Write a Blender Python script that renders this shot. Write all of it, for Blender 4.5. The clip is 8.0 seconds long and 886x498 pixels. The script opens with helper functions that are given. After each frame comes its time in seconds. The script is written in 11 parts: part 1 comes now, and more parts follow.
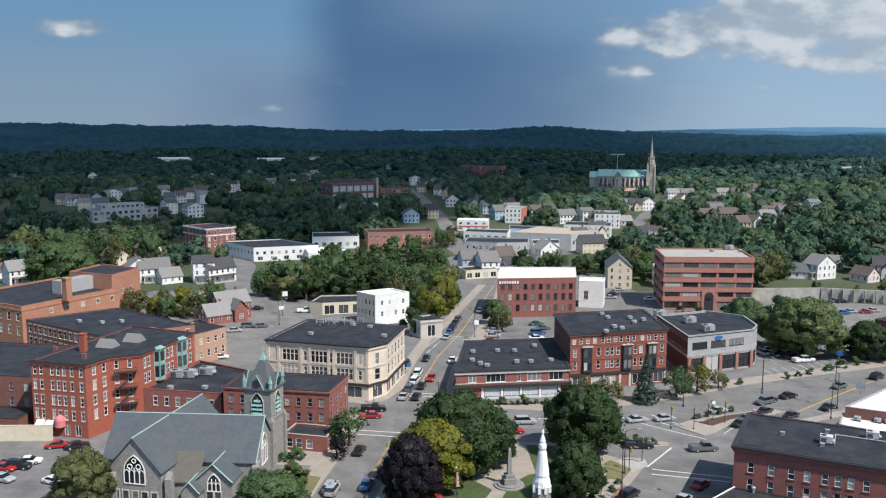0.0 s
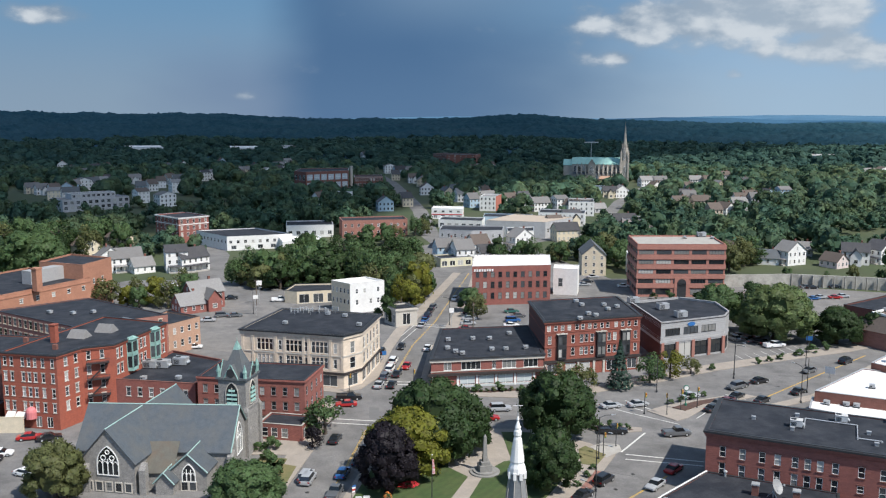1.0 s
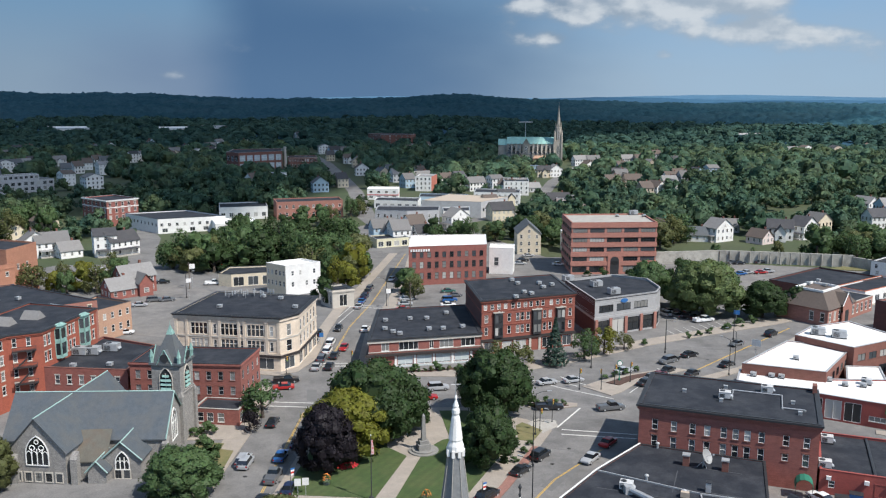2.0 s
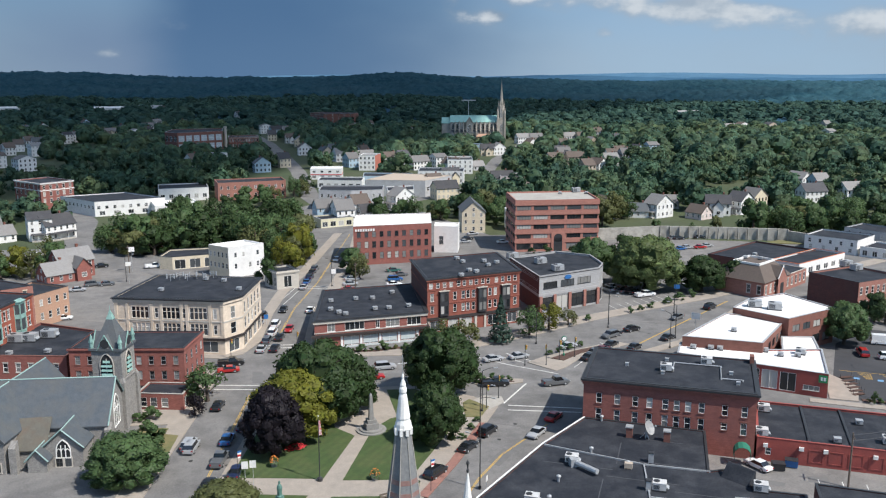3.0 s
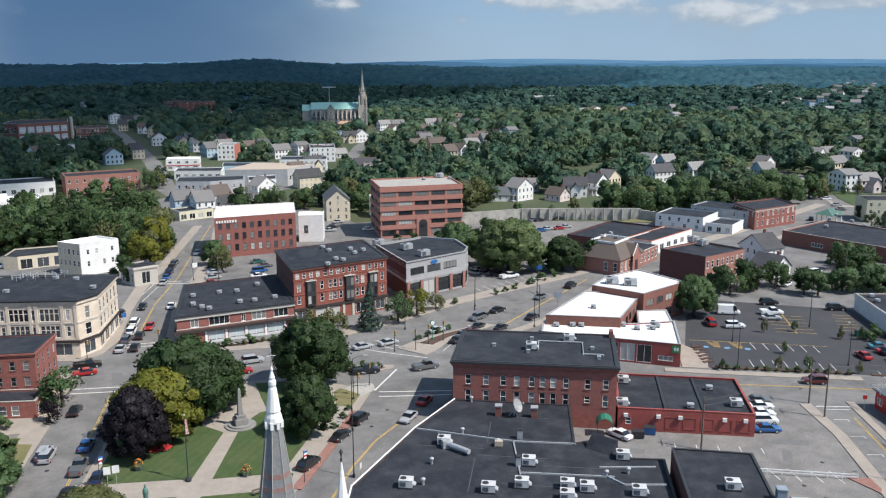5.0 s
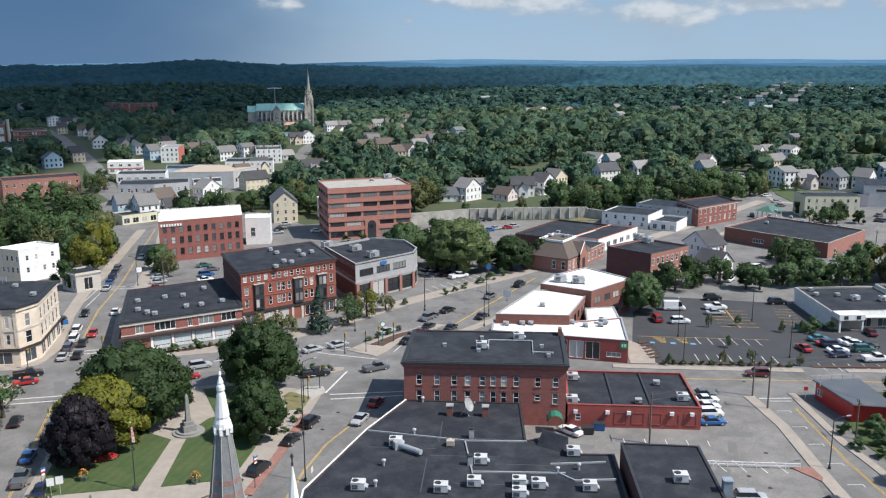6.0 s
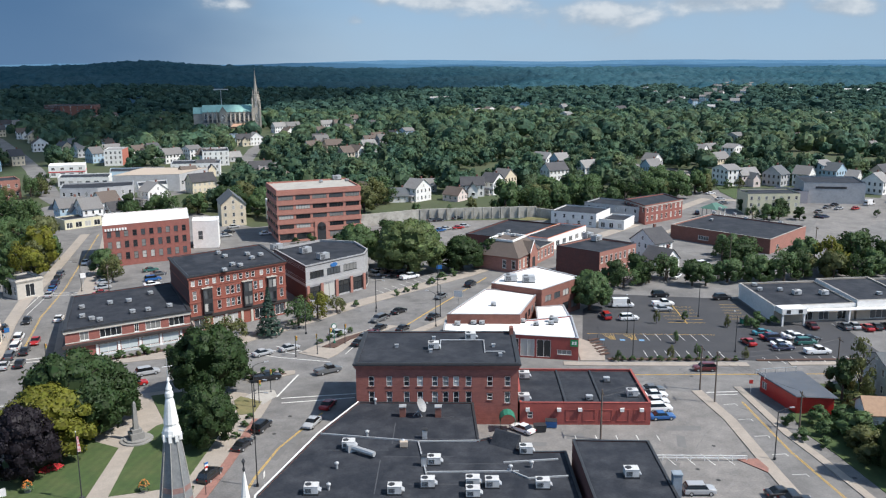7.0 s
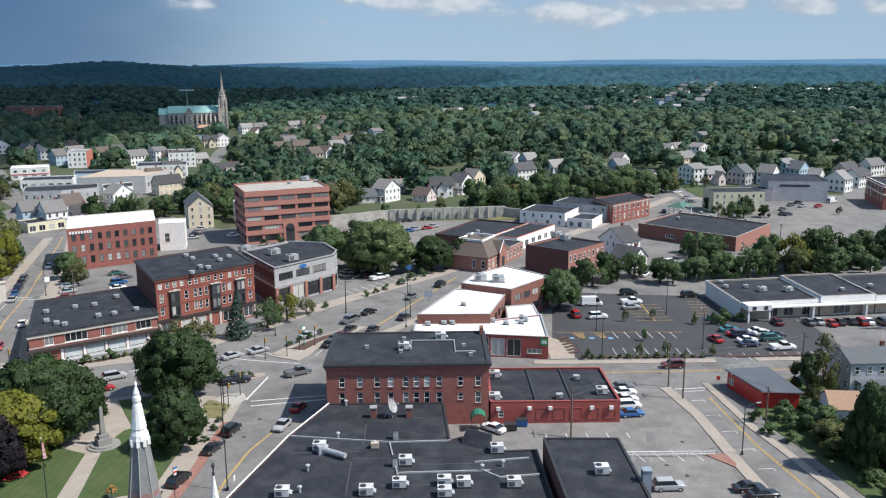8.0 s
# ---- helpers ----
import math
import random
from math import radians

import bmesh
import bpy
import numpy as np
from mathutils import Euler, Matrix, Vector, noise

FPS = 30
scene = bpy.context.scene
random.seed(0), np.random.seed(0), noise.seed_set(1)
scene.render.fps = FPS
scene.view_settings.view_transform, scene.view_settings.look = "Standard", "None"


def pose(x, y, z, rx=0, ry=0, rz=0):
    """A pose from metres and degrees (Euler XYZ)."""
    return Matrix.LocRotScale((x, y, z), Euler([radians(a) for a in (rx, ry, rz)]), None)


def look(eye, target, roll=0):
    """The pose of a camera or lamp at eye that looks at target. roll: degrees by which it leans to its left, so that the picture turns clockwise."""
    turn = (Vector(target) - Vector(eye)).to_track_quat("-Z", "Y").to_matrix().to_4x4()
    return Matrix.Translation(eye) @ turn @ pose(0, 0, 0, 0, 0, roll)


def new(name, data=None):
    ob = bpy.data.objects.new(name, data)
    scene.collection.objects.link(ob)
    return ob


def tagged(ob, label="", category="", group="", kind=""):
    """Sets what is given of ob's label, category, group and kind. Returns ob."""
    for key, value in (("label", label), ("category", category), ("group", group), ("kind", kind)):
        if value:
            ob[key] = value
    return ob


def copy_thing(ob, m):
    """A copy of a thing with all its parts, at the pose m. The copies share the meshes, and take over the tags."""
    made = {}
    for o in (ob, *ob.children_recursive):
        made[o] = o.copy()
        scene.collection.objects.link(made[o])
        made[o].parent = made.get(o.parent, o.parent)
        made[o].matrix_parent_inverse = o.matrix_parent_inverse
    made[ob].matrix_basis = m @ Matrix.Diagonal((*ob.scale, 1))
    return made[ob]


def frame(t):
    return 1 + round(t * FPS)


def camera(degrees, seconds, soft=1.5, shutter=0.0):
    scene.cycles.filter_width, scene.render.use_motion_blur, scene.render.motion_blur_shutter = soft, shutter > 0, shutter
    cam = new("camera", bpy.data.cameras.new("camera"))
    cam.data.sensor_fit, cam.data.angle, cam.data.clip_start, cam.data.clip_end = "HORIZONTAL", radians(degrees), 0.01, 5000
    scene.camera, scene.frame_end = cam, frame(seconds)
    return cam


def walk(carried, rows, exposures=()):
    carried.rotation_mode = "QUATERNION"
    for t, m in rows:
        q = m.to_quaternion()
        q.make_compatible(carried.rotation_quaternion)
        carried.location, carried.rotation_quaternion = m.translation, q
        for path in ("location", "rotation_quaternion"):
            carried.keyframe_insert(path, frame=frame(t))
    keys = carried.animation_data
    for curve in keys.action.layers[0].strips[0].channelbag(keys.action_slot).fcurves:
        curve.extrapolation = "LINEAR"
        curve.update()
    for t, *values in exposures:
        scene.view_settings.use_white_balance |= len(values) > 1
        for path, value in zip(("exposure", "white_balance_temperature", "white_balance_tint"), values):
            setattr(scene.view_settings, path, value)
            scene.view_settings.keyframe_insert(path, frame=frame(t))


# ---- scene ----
cam = camera(54.06, 8.0, soft=1.2)
# a drone that hovers at one place and turns to its right
EYE = (0, 0, 62)
walk(cam, [
    (0.0, pose(*EYE, 82.151, -0.132, 0.018)),
    (0.5, pose(*EYE, 82.028, -0.151, -0.802)),
    (1.0, pose(*EYE, 81.373, -0.118, -1.663)),
    (1.5, pose(*EYE, 80.713, -0.132, -3.911)),
    (3.0, pose(*EYE, 78.702, 0.006, -9.632)),
    (3.5, pose(*EYE, 78.043, 0.076, -12.209)),
    (4.0, pose(*EYE, 77.787, 0.082, -14.554)),
    (4.5, pose(*EYE, 77.801, 0.110, -16.726)),
    (6.0, pose(*EYE, 77.858, 0.218, -22.111)),
    (6.5, pose(*EYE, 77.879, 0.278, -23.816)),
    (7.0, pose(*EYE, 77.888, 0.280, -25.451)),
    (7.5, pose(*EYE, 77.881, 0.296, -26.870)),
    (8.0, pose(*EYE, 77.892, 0.345, -27.518)),
], exposures=((0.0, 0.20), (4.0, 0.21), (6.0, 0.28), (8.0, 0.32)))

# ---- world and sun ----
SUN_DIR = Vector((0.456, -0.412, 0.788)).normalized()
world = bpy.data.worlds.new("world")
scene.world = world
world.use_nodes = True
wn, wl = world.node_tree.nodes, world.node_tree.links
wn.clear()


def wnode(kind, **vals):
    n = wn.new(kind)
    for k, v in vals.items():
        n.inputs[k].default_value = v
    return n


def wmath(op, a, b=None, clamp=False):
    n = wn.new("ShaderNodeMath")
    n.operation, n.use_clamp = op, clamp
    for i, v in enumerate((a, b)):
        if v is None:
            continue
        if isinstance(v, (int, float)):
            n.inputs[i].default_value = v
        else:
            wl.new(v, n.inputs[i])
    return n.outputs[0]


def wstep(v, lo, hi):
    n = wn.new("ShaderNodeMapRange")
    n.interpolation_type = "SMOOTHSTEP"
    n.inputs[1].default_value, n.inputs[2].default_value = lo, hi
    wl.new(v, n.inputs[0])
    return n.outputs[0]


def wmix(fac, a, b):
    n = wn.new("ShaderNodeMix")
    n.data_type = "RGBA"
    if isinstance(fac, float):
        n.inputs[0].default_value = fac
    else:
        wl.new(fac, n.inputs[0])
    for i, v in ((6, a), (7, b)):
        if isinstance(v, tuple):
            n.inputs[i].default_value = (*v, 1)
        else:
            wl.new(v, n.inputs[i])
    return n.outputs[2]


def wnoise(vec, scale, detail, rough):
    n = wnode("ShaderNodeTexNoise", Scale=scale, Detail=detail, Roughness=rough)
    wl.new(vec, n.inputs["Vector"])
    return n.outputs["Fac"]


sky = wn.new("ShaderNodeTexSky")
sky.sky_type, sky.sun_disc = "NISHITA", False
sky.sun_elevation = math.asin(SUN_DIR.z)
sky.sun_rotation = math.atan2(SUN_DIR.x, SUN_DIR.y)
sky.air_density, sky.dust_density, sky.ozone_density = 1.0, 0.3, 2.5
tc = wn.new("ShaderNodeTexCoord")
sep = wn.new("ShaderNodeSeparateXYZ")
wl.new(tc.outputs["Generated"], sep.inputs[0])
az = wmath("ARCTAN2", sep.outputs[0], sep.outputs[1])        # radians, to the right of north
el = wmath("ARCSINE", sep.outputs[2])
flat = wn.new("ShaderNodeCombineXYZ")                        # azimuth and stretched elevation
wl.new(az, flat.inputs[0])
wl.new(wmath("MULTIPLY", el, 2.4), flat.inputs[1])


def wgauss(a0, e0, sa, se):
    """A soft patch of sky round an azimuth and an elevation."""
    p = wmath("POWER", wmath("DIVIDE", wmath("SUBTRACT", az, a0), sa), 2.0)
    q = wmath("POWER", wmath("DIVIDE", wmath("SUBTRACT", el, e0), se), 2.0)
    return wmath("POWER", 2.718, wmath("MULTIPLY", wmath("ADD", p, q), -1.0))


wob = wmath("MULTIPLY", wmath("SUBTRACT", wnoise(flat.outputs[0], 4.0, 3.0, 0.5), 0.5), 0.22)
azw = wmath("ADD", az, wob)
base = wn.new("ShaderNodeHueSaturation")
base.inputs["Saturation"].default_value = 0.92
base.inputs["Value"].default_value = 0.245
wl.new(sky.outputs[0], base.inputs["Color"])
# clear blue low sky, greyer towards the horizon, paler to the right
clear = wmix(wstep(el, 0.0, 0.15), (0.215, 0.300, 0.400), (0.128, 0.262, 0.425))
clear = wmix(wmath("MULTIPLY", wstep(az, 0.05, 0.42), 0.92), clear, wmix(wstep(el, 0.0, 0.14), (0.315, 0.440, 0.570), (0.225, 0.385, 0.590)))
col = wmix(wstep(el, 0.22, 0.75), clear, base.outputs[0])
# rain curtain of a storm ahead, sharp on its near side, thinning out to the right
storm = wmath("MULTIPLY", wstep(wmath("ADD", az, wmath("MULTIPLY", wob, 0.35)), -0.185, -0.100), wmath("SUBTRACT", 1.0, wstep(azw, -0.02, 0.36)))
storm = wmath("MULTIPLY", storm, wmath("SUBTRACT", 1.0, wstep(el, 0.25, 0.8)))
col = wmix(wmath("MULTIPLY", wmath("MULTIPLY", wstep(azw, -0.34, -0.16), wmath("SUBTRACT", 1.0, wstep(azw, -0.12, 0.0))), wmath("MULTIPLY", wmath("SUBTRACT", 1.0, wstep(el, 0.03, 0.10)), 0.45)), col, (0.105, 0.165, 0.300))
lower = wmix(wstep(el, 0.0, 0.085), (0.078, 0.156, 0.282), (0.062, 0.134, 0.258))
upper = wmix(wmath("MULTIPLY", wstep(el, 0.075, 0.145), wstep(az, -0.14, 0.04)), lower, (0.138, 0.226, 0.350))
col = wmix(wmath("MULTIPLY", storm, 0.93), col, upper)
# cumulus and thin veils
puff = wn.new("ShaderNodeCombineXYZ")
wl.new(az, puff.inputs[0])
wl.new(wmath("MULTIPLY", el, 1.7), puff.inputs[1])


def billow(shift):
    """Cloud density noise at a small shift, sharp-edged and lumpy."""
    v = wn.new("ShaderNodeVectorMath")
    v.operation = "ADD"
    wl.new(puff.outputs[0], v.inputs[0])
    v.inputs[1].default_value = shift
    return wmath("ADD", wmath("MULTIPLY", wnoise(v.outputs[0], 19.0, 8.0, 0.52), 0.80), wmath("MULTIPLY", wnoise(v.outputs[0], 6.0, 2.0, 0.5), 0.30))


n2 = wnoise(flat.outputs[0], 5.5, 3.0, 0.5)
body = billow((0.0, 0.0, 0.0))
lit = wstep(wmath("SUBTRACT", body, billow((0.010, 0.022, 0.0))), -0.13, 0.17)
places = 0.0
for a0, e0, sa, se, k in ((0.285, 0.102, 0.115, 0.026, 0.60), (0.375, 0.145, 0.075, 0.030, 0.50), (0.425, 0.110, 0.060, 0.028, 0.44), (0.455, 0.072, 0.035, 0.012, 0.32),
                          (0.347, 0.047, 0.018, 0.008, 0.30), (0.226, 0.066, 0.022, 0.008, 0.24), (-0.396, 0.104, 0.042, 0.014, 0.52), (-0.195, 0.022, 0.016, 0.006, 0.26), (-0.225, 0.082, 0.075, 0.008, 0.13),
                          (0.205, 0.062, 0.040, 0.010, 0.20), (0.405, 0.067, 0.045, 0.013, 0.34), (0.500, 0.064, 0.055, 0.014, 0.36), (0.625, 0.052, 0.050, 0.024, 0.44), (0.715, 0.062, 0.036, 0.015, 0.40),
                          (0.790, 0.064, 0.040, 0.018, 0.43), (0.865, 0.056, 0.035, 0.013, 0.38), (0.940, 0.052, 0.030, 0.010, 0.38)):
    g = wmath("MULTIPLY", wgauss(a0, e0, sa, se), k)
    places = g if isinstance(places, float) else wmath("ADD", places, g)
mass = wmath("ADD", body, places)
cloud = wmath("MULTIPLY", wstep(mass, 0.67, 0.97), wmath("MULTIPLY", wstep(el, 0.010, 0.030), 0.93))
veil = wmath("MULTIPLY", wstep(n2, 0.38, 0.66), wmath("MULTIPLY", wstep(azw, 0.12, 0.35), 0.40))
col = wmix(veil, col, (0.300, 0.395, 0.500))
grey = wmix(wstep(az, 0.16, 0.40), (0.205, 0.275, 0.365), (0.315, 0.385, 0.465))
col = wmix(cloud, col, wmix(wmath("MULTIPLY", lit, wstep(mass, 0.74, 0.95)), grey, (0.545, 0.590, 0.635)))
bg = wnode("ShaderNodeBackground", Strength=1.0)
wl.new(col, bg.inputs["Color"])
wout = wn.new("ShaderNodeOutputWorld")
wl.new(bg.outputs[0], wout.inputs[0])

sun = new("sun", bpy.data.lights.new("sun", "SUN"))
sun.data.energy, sun.data.angle, sun.data.color = 5.0, radians(0.5), (1.0, 0.955, 0.895)
sun.matrix_world = look(SUN_DIR * 200, (0, 0, 0))

# ---- an unseen storm cloud overhead, added to shade the valley's far side ----
CLOUD_Z = 1500.0
drift = SUN_DIR * (CLOUD_Z / SUN_DIR.z)


def cloud_edge(u):
    """Where the shadow begins, metres ahead, u metres to the right."""
    e = float(np.interp(u, (-400, -160, -110, -95, -65, -30, 0, 100, 178, 290, 420, 600, 945, 1150, 1500), (455, 465, 480, 430, 430, 540, 610, 690, 860, 1130, 1230, 1420, 1650, 1850, 2700)))
    return e + 30 * noise.noise((u * 0.03, 0.9, 0)) + 12 * noise.noise((u * 0.11, 1.9, 0))


cm = bpy.data.materials.new("storm_cloud")
cm.use_nodes = True
cm.node_tree.nodes["Principled BSDF"].inputs["Base Color"].default_value = (0.55, 0.58, 0.62, 1)
cm.node_tree.nodes["Principled BSDF"].inputs["Roughness"].default_value = 1.0
thin = cm.node_tree.nodes.new("ShaderNodeMixShader")             # lets part of the sunlight through, to lighten the shadow
pos = cm.node_tree.nodes.new("ShaderNodeNewGeometry")
px = cm.node_tree.nodes.new("ShaderNodeSeparateXYZ")
cm.node_tree.links.new(pos.outputs["Position"], px.inputs[0])
fade = cm.node_tree.nodes.new("ShaderNodeMapRange")                # more transparent to the east, to soften the shadow's edge
for i, v in enumerate((drift.x + 350, drift.x + 1400, 0.36, 0.92)):
    fade.inputs[i + 1].default_value = v
cm.node_tree.links.new(px.outputs[0], fade.inputs[0])
cm.node_tree.links.new(fade.outputs[0], thin.inputs[0])
cm.node_tree.links.new(cm.node_tree.nodes["Principled BSDF"].outputs[0], thin.inputs[1])
cm.node_tree.links.new(cm.node_tree.nodes.new("ShaderNodeBsdfTransparent").outputs[0], thin.inputs[2])
cm.node_tree.links.new(thin.outputs[0], cm.node_tree.nodes["Material Output"].inputs[0])
nx, ny = 120, 40
cv, cf = [], []
for top in (0, 1):
    for j in range(ny + 1):
        for i in range(nx + 1):
            u = -1900 + 3400 * i / nx
            e = cloud_edge(u)
            v = e + (4300 - e) * j / ny
            rim = min(1.0, 4 * min(i / nx, 1 - i / nx, j / ny, 1 - j / ny))
            h = rim * (160 + 120 * noise.noise((u * 0.003, v * 0.003, 1.5))) if top else -rim * (30 + 25 * noise.noise((u * 0.006, v * 0.006, 4.5)))
            cv.append((u + drift.x, v + drift.y, CLOUD_Z + h))
n0 = (nx + 1) * (ny + 1)
for j in range(ny):
    for i in range(nx):
        a = j * (nx + 1) + i
        cf.append((a, a + nx + 1, a + nx + 2, a + 1))
        cf.append((n0 + a, n0 + a + 1, n0 + a + nx + 2, n0 + a + nx + 1))
cme = bpy.data.meshes.new("storm_cloud")
cme.from_pydata(cv, [], cf)
cme.materials.append(cm)
tagged(new("storm_cloud", cme), "broad grey cloud out of view, added to shade the far valley", "cloud", kind="structure")

# ---- materials ----
MATS = {}


def mat(name, c1, c2=None, scale=1.0, rough=0.8, metal=0.0, bump=0.0, stain=None, stain_scale=0.08, per=None, brick=False, amount=1.0, spec=0.5, leaf=False, spread=0.3, grain=0.14):
    """Two-scale procedural surface. per: 'object' or 'island', a random light or dark cast."""
    if name in MATS:
        return MATS[name]
    m = bpy.data.materials.new(name)
    m.use_nodes = True
    nt = m.node_tree
    N, L = nt.nodes, nt.links
    p = N["Principled BSDF"]
    p.inputs["Roughness"].default_value, p.inputs["Metallic"].default_value = rough, metal
    p.inputs["Specular IOR Level"].default_value = spec
    c2 = c2 or tuple(v * 0.75 for v in c1)
    geo = N.new("ShaderNodeNewGeometry")
    noi = N.new("ShaderNodeTexNoise")
    noi.inputs["Scale"].default_value, noi.inputs["Detail"].default_value, noi.inputs["Roughness"].default_value = scale, 5, 0.6
    L.new(geo.outputs["Position"], noi.inputs["Vector"])

    def mix(fac, a, b, mode="MIX"):
        n = N.new("ShaderNodeMix")
        n.data_type, n.blend_type = "RGBA", mode
        if isinstance(fac, (int, float)):
            n.inputs[0].default_value = fac
        else:
            L.new(fac, n.inputs[0])
        for i, v in ((6, a), (7, b)):
            if isinstance(v, tuple):
                n.inputs[i].default_value = (*v, 1)
            else:
                L.new(v, n.inputs[i])
        return n.outputs[2]

    def ramp(v, lo, hi, a=0.0, b=1.0):
        n = N.new("ShaderNodeMapRange")
        for i, x in enumerate((lo, hi, a, b)):
            n.inputs[i + 1].default_value = x
        L.new(v, n.inputs[0])
        return n.outputs[0]

    col = mix(ramp(noi.outputs["Fac"], 0.3, 0.7), c1, c2)
    if brick:
        sx = N.new("ShaderNodeSeparateXYZ")
        L.new(geo.outputs["Position"], sx.inputs[0])
        ad = N.new("ShaderNodeMath")
        L.new(sx.outputs[0], ad.inputs[0])
        L.new(sx.outputs[1], ad.inputs[1])
        cb = N.new("ShaderNodeCombineXYZ")
        L.new(ad.outputs[0], cb.inputs[0])
        L.new(sx.outputs[2], cb.inputs[1])
        bt = N.new("ShaderNodeTexBrick")
        bt.inputs["Scale"].default_value = 1.0
        bt.inputs["Brick Width"].default_value, bt.inputs["Row Height"].default_value, bt.inputs["Mortar Size"].default_value = 0.34, 0.11, 0.012
        bt.inputs["Color1"].default_value, bt.inputs["Color2"].default_value = (1, 1, 1, 1), (0.72, 0.70, 0.68, 1)
        bt.inputs["Mortar"].default_value = (0.85, 0.85, 0.85, 1)
        L.new(cb.outputs[0], bt.inputs["Vector"])
        col = mix(0.8, col, bt.outputs["Color"], "MULTIPLY")
    if stain:
        ns = N.new("ShaderNodeTexNoise")
        ns.inputs["Scale"].default_value, ns.inputs["Detail"].default_value, ns.inputs["Roughness"].default_value = stain_scale, 6, 0.62
        L.new(geo.outputs["Position"], ns.inputs["Vector"])
        col = mix(ramp(ns.outputs["Fac"], 0.42, 0.72, 0.0, amount), col, stain)
        ng = N.new("ShaderNodeTexNoise")
        ng.inputs["Scale"].default_value, ng.inputs["Detail"].default_value, ng.inputs["Roughness"].default_value = scale * 7.0, 4, 0.7
        L.new(geo.outputs["Position"], ng.inputs["Vector"])
        gv = ramp(ng.outputs["Fac"], 0.3, 0.7, 1.0 - grain, 1.0 + grain)
        gc = N.new("ShaderNodeCombineColor")
        for i in range(3):
            L.new(gv, gc.inputs[i])
        col = mix(1.0, col, gc.outputs[0], "MULTIPLY")
    if per:
        if per == "object":
            rnd = N.new("ShaderNodeObjectInfo").outputs["Random"]
        else:
            rnd = geo.outputs["Random Per Island"]
        hs = N.new("ShaderNodeHueSaturation")
        L.new(ramp(rnd, 0, 1, 1 - spread, 1 + spread), hs.inputs["Value"])
        L.new(ramp(rnd, 0, 1, 0.488, 0.506) if leaf else ramp(rnd, 0, 1, 0.495, 0.505), hs.inputs["Hue"])
        L.new(col, hs.inputs["Color"])
        col = hs.outputs[0]
    L.new(col, p.inputs["Base Color"])
    if leaf:
        tr = N.new("ShaderNodeBsdfTranslucent")
        L.new(col, tr.inputs["Color"])
        ms = N.new("ShaderNodeMixShader")
        ms.inputs[0].default_value = 0.40
        L.new(p.outputs[0], ms.inputs[1])
        L.new(tr.outputs[0], ms.inputs[2])
        L.new(ms.outputs[0], N["Material Output"].inputs[0])
    if bump:
        b = N.new("ShaderNodeBump")
        b.inputs["Strength"].default_value, b.inputs["Distance"].default_value = bump, 0.05
        L.new(noi.outputs["Fac"], b.inputs["Height"])
        L.new(b.outputs[0], p.inputs["Normal"])
    MATS[name] = m
    return m


def glass_mat():
    """Opaque window glass; its random greys stand for pale blinds and reflected sky."""
    m = bpy.data.materials.new("window_glass")
    m.use_nodes = True
    N, L = m.node_tree.nodes, m.node_tree.links
    p = N["Principled BSDF"]
    p.inputs["Roughness"].default_value = 0.06
    p.inputs["Specular IOR Level"].default_value = 0.7
    oi = N.new("ShaderNodeObjectInfo")
    r = N.new("ShaderNodeValToRGB")
    r.color_ramp.interpolation = "CONSTANT"
    r.color_ramp.elements[0].color = (0.018, 0.021, 0.024, 1)
    e = r.color_ramp.elements.new(0.36)
    e.color = (0.065, 0.072, 0.078, 1)
    e = r.color_ramp.elements.new(0.64)
    e.color = (0.19, 0.19, 0.18, 1)
    r.color_ramp.elements[3].position = 0.86
    r.color_ramp.elements[3].color = (0.42, 0.41, 0.38, 1)
    L.new(oi.outputs["Random"], r.inputs[0])
    L.new(r.outputs[0], p.inputs["Base Color"])
    return m


GLASS = glass_mat()
BRICK = mat("brick_red", (0.32, 0.115, 0.090), (0.25, 0.088, 0.070), 0.9, 0.88, brick=True, stain=(0.19, 0.085, 0.075), stain_scale=0.25, amount=0.5)
BRICK_BRIGHT = mat("brick_orange_red", (0.38, 0.105, 0.062), (0.30, 0.080, 0.050), 0.9, 0.85, brick=True, stain=(0.22, 0.075, 0.055), stain_scale=0.3, amount=0.5)
BRICK_RUST = mat("brick_rust", (0.315, 0.098, 0.066), (0.245, 0.076, 0.053), 0.9, 0.86, brick=True, stain=(0.19, 0.075, 0.058), stain_scale=0.3, amount=0.5)
BRICK_ROSE = mat("brick_rose", (0.45, 0.205, 0.155), (0.37, 0.165, 0.13), 0.9, 0.88, brick=True, stain=(0.27, 0.13, 0.10), stain_scale=0.2, amount=0.4)
BRICK_ORANGE = mat("brick_orange", (0.46, 0.22, 0.14), (0.38, 0.18, 0.115), 0.9, 0.9, brick=True, stain=(0.26, 0.12, 0.08), stain_scale=0.2, amount=0.5)
BRICK_DARK = mat("brick_dark", (0.15, 0.055, 0.045), (0.11, 0.045, 0.04), 0.9, 0.9, brick=True, stain=(0.09, 0.05, 0.045), stain_scale=0.25, amount=0.5)
BRICK_BROWN = mat("brick_brown", (0.24, 0.10, 0.075), (0.19, 0.08, 0.06), 0.9, 0.9, brick=True, stain=(0.15, 0.075, 0.06), stain_scale=0.25, amount=0.4)
BRICK_PINK = mat("brick_pink", (0.38, 0.175, 0.135), (0.31, 0.145, 0.115), 0.9, 0.9, brick=True, stain=(0.22, 0.11, 0.09), stain_scale=0.2, amount=0.4)
RED_PAINT = mat("red_painted_block", (0.34, 0.075, 0.058), (0.27, 0.06, 0.05), 0.7, 0.7, stain=(0.18, 0.05, 0.045), stain_scale=0.3, amount=0.6)
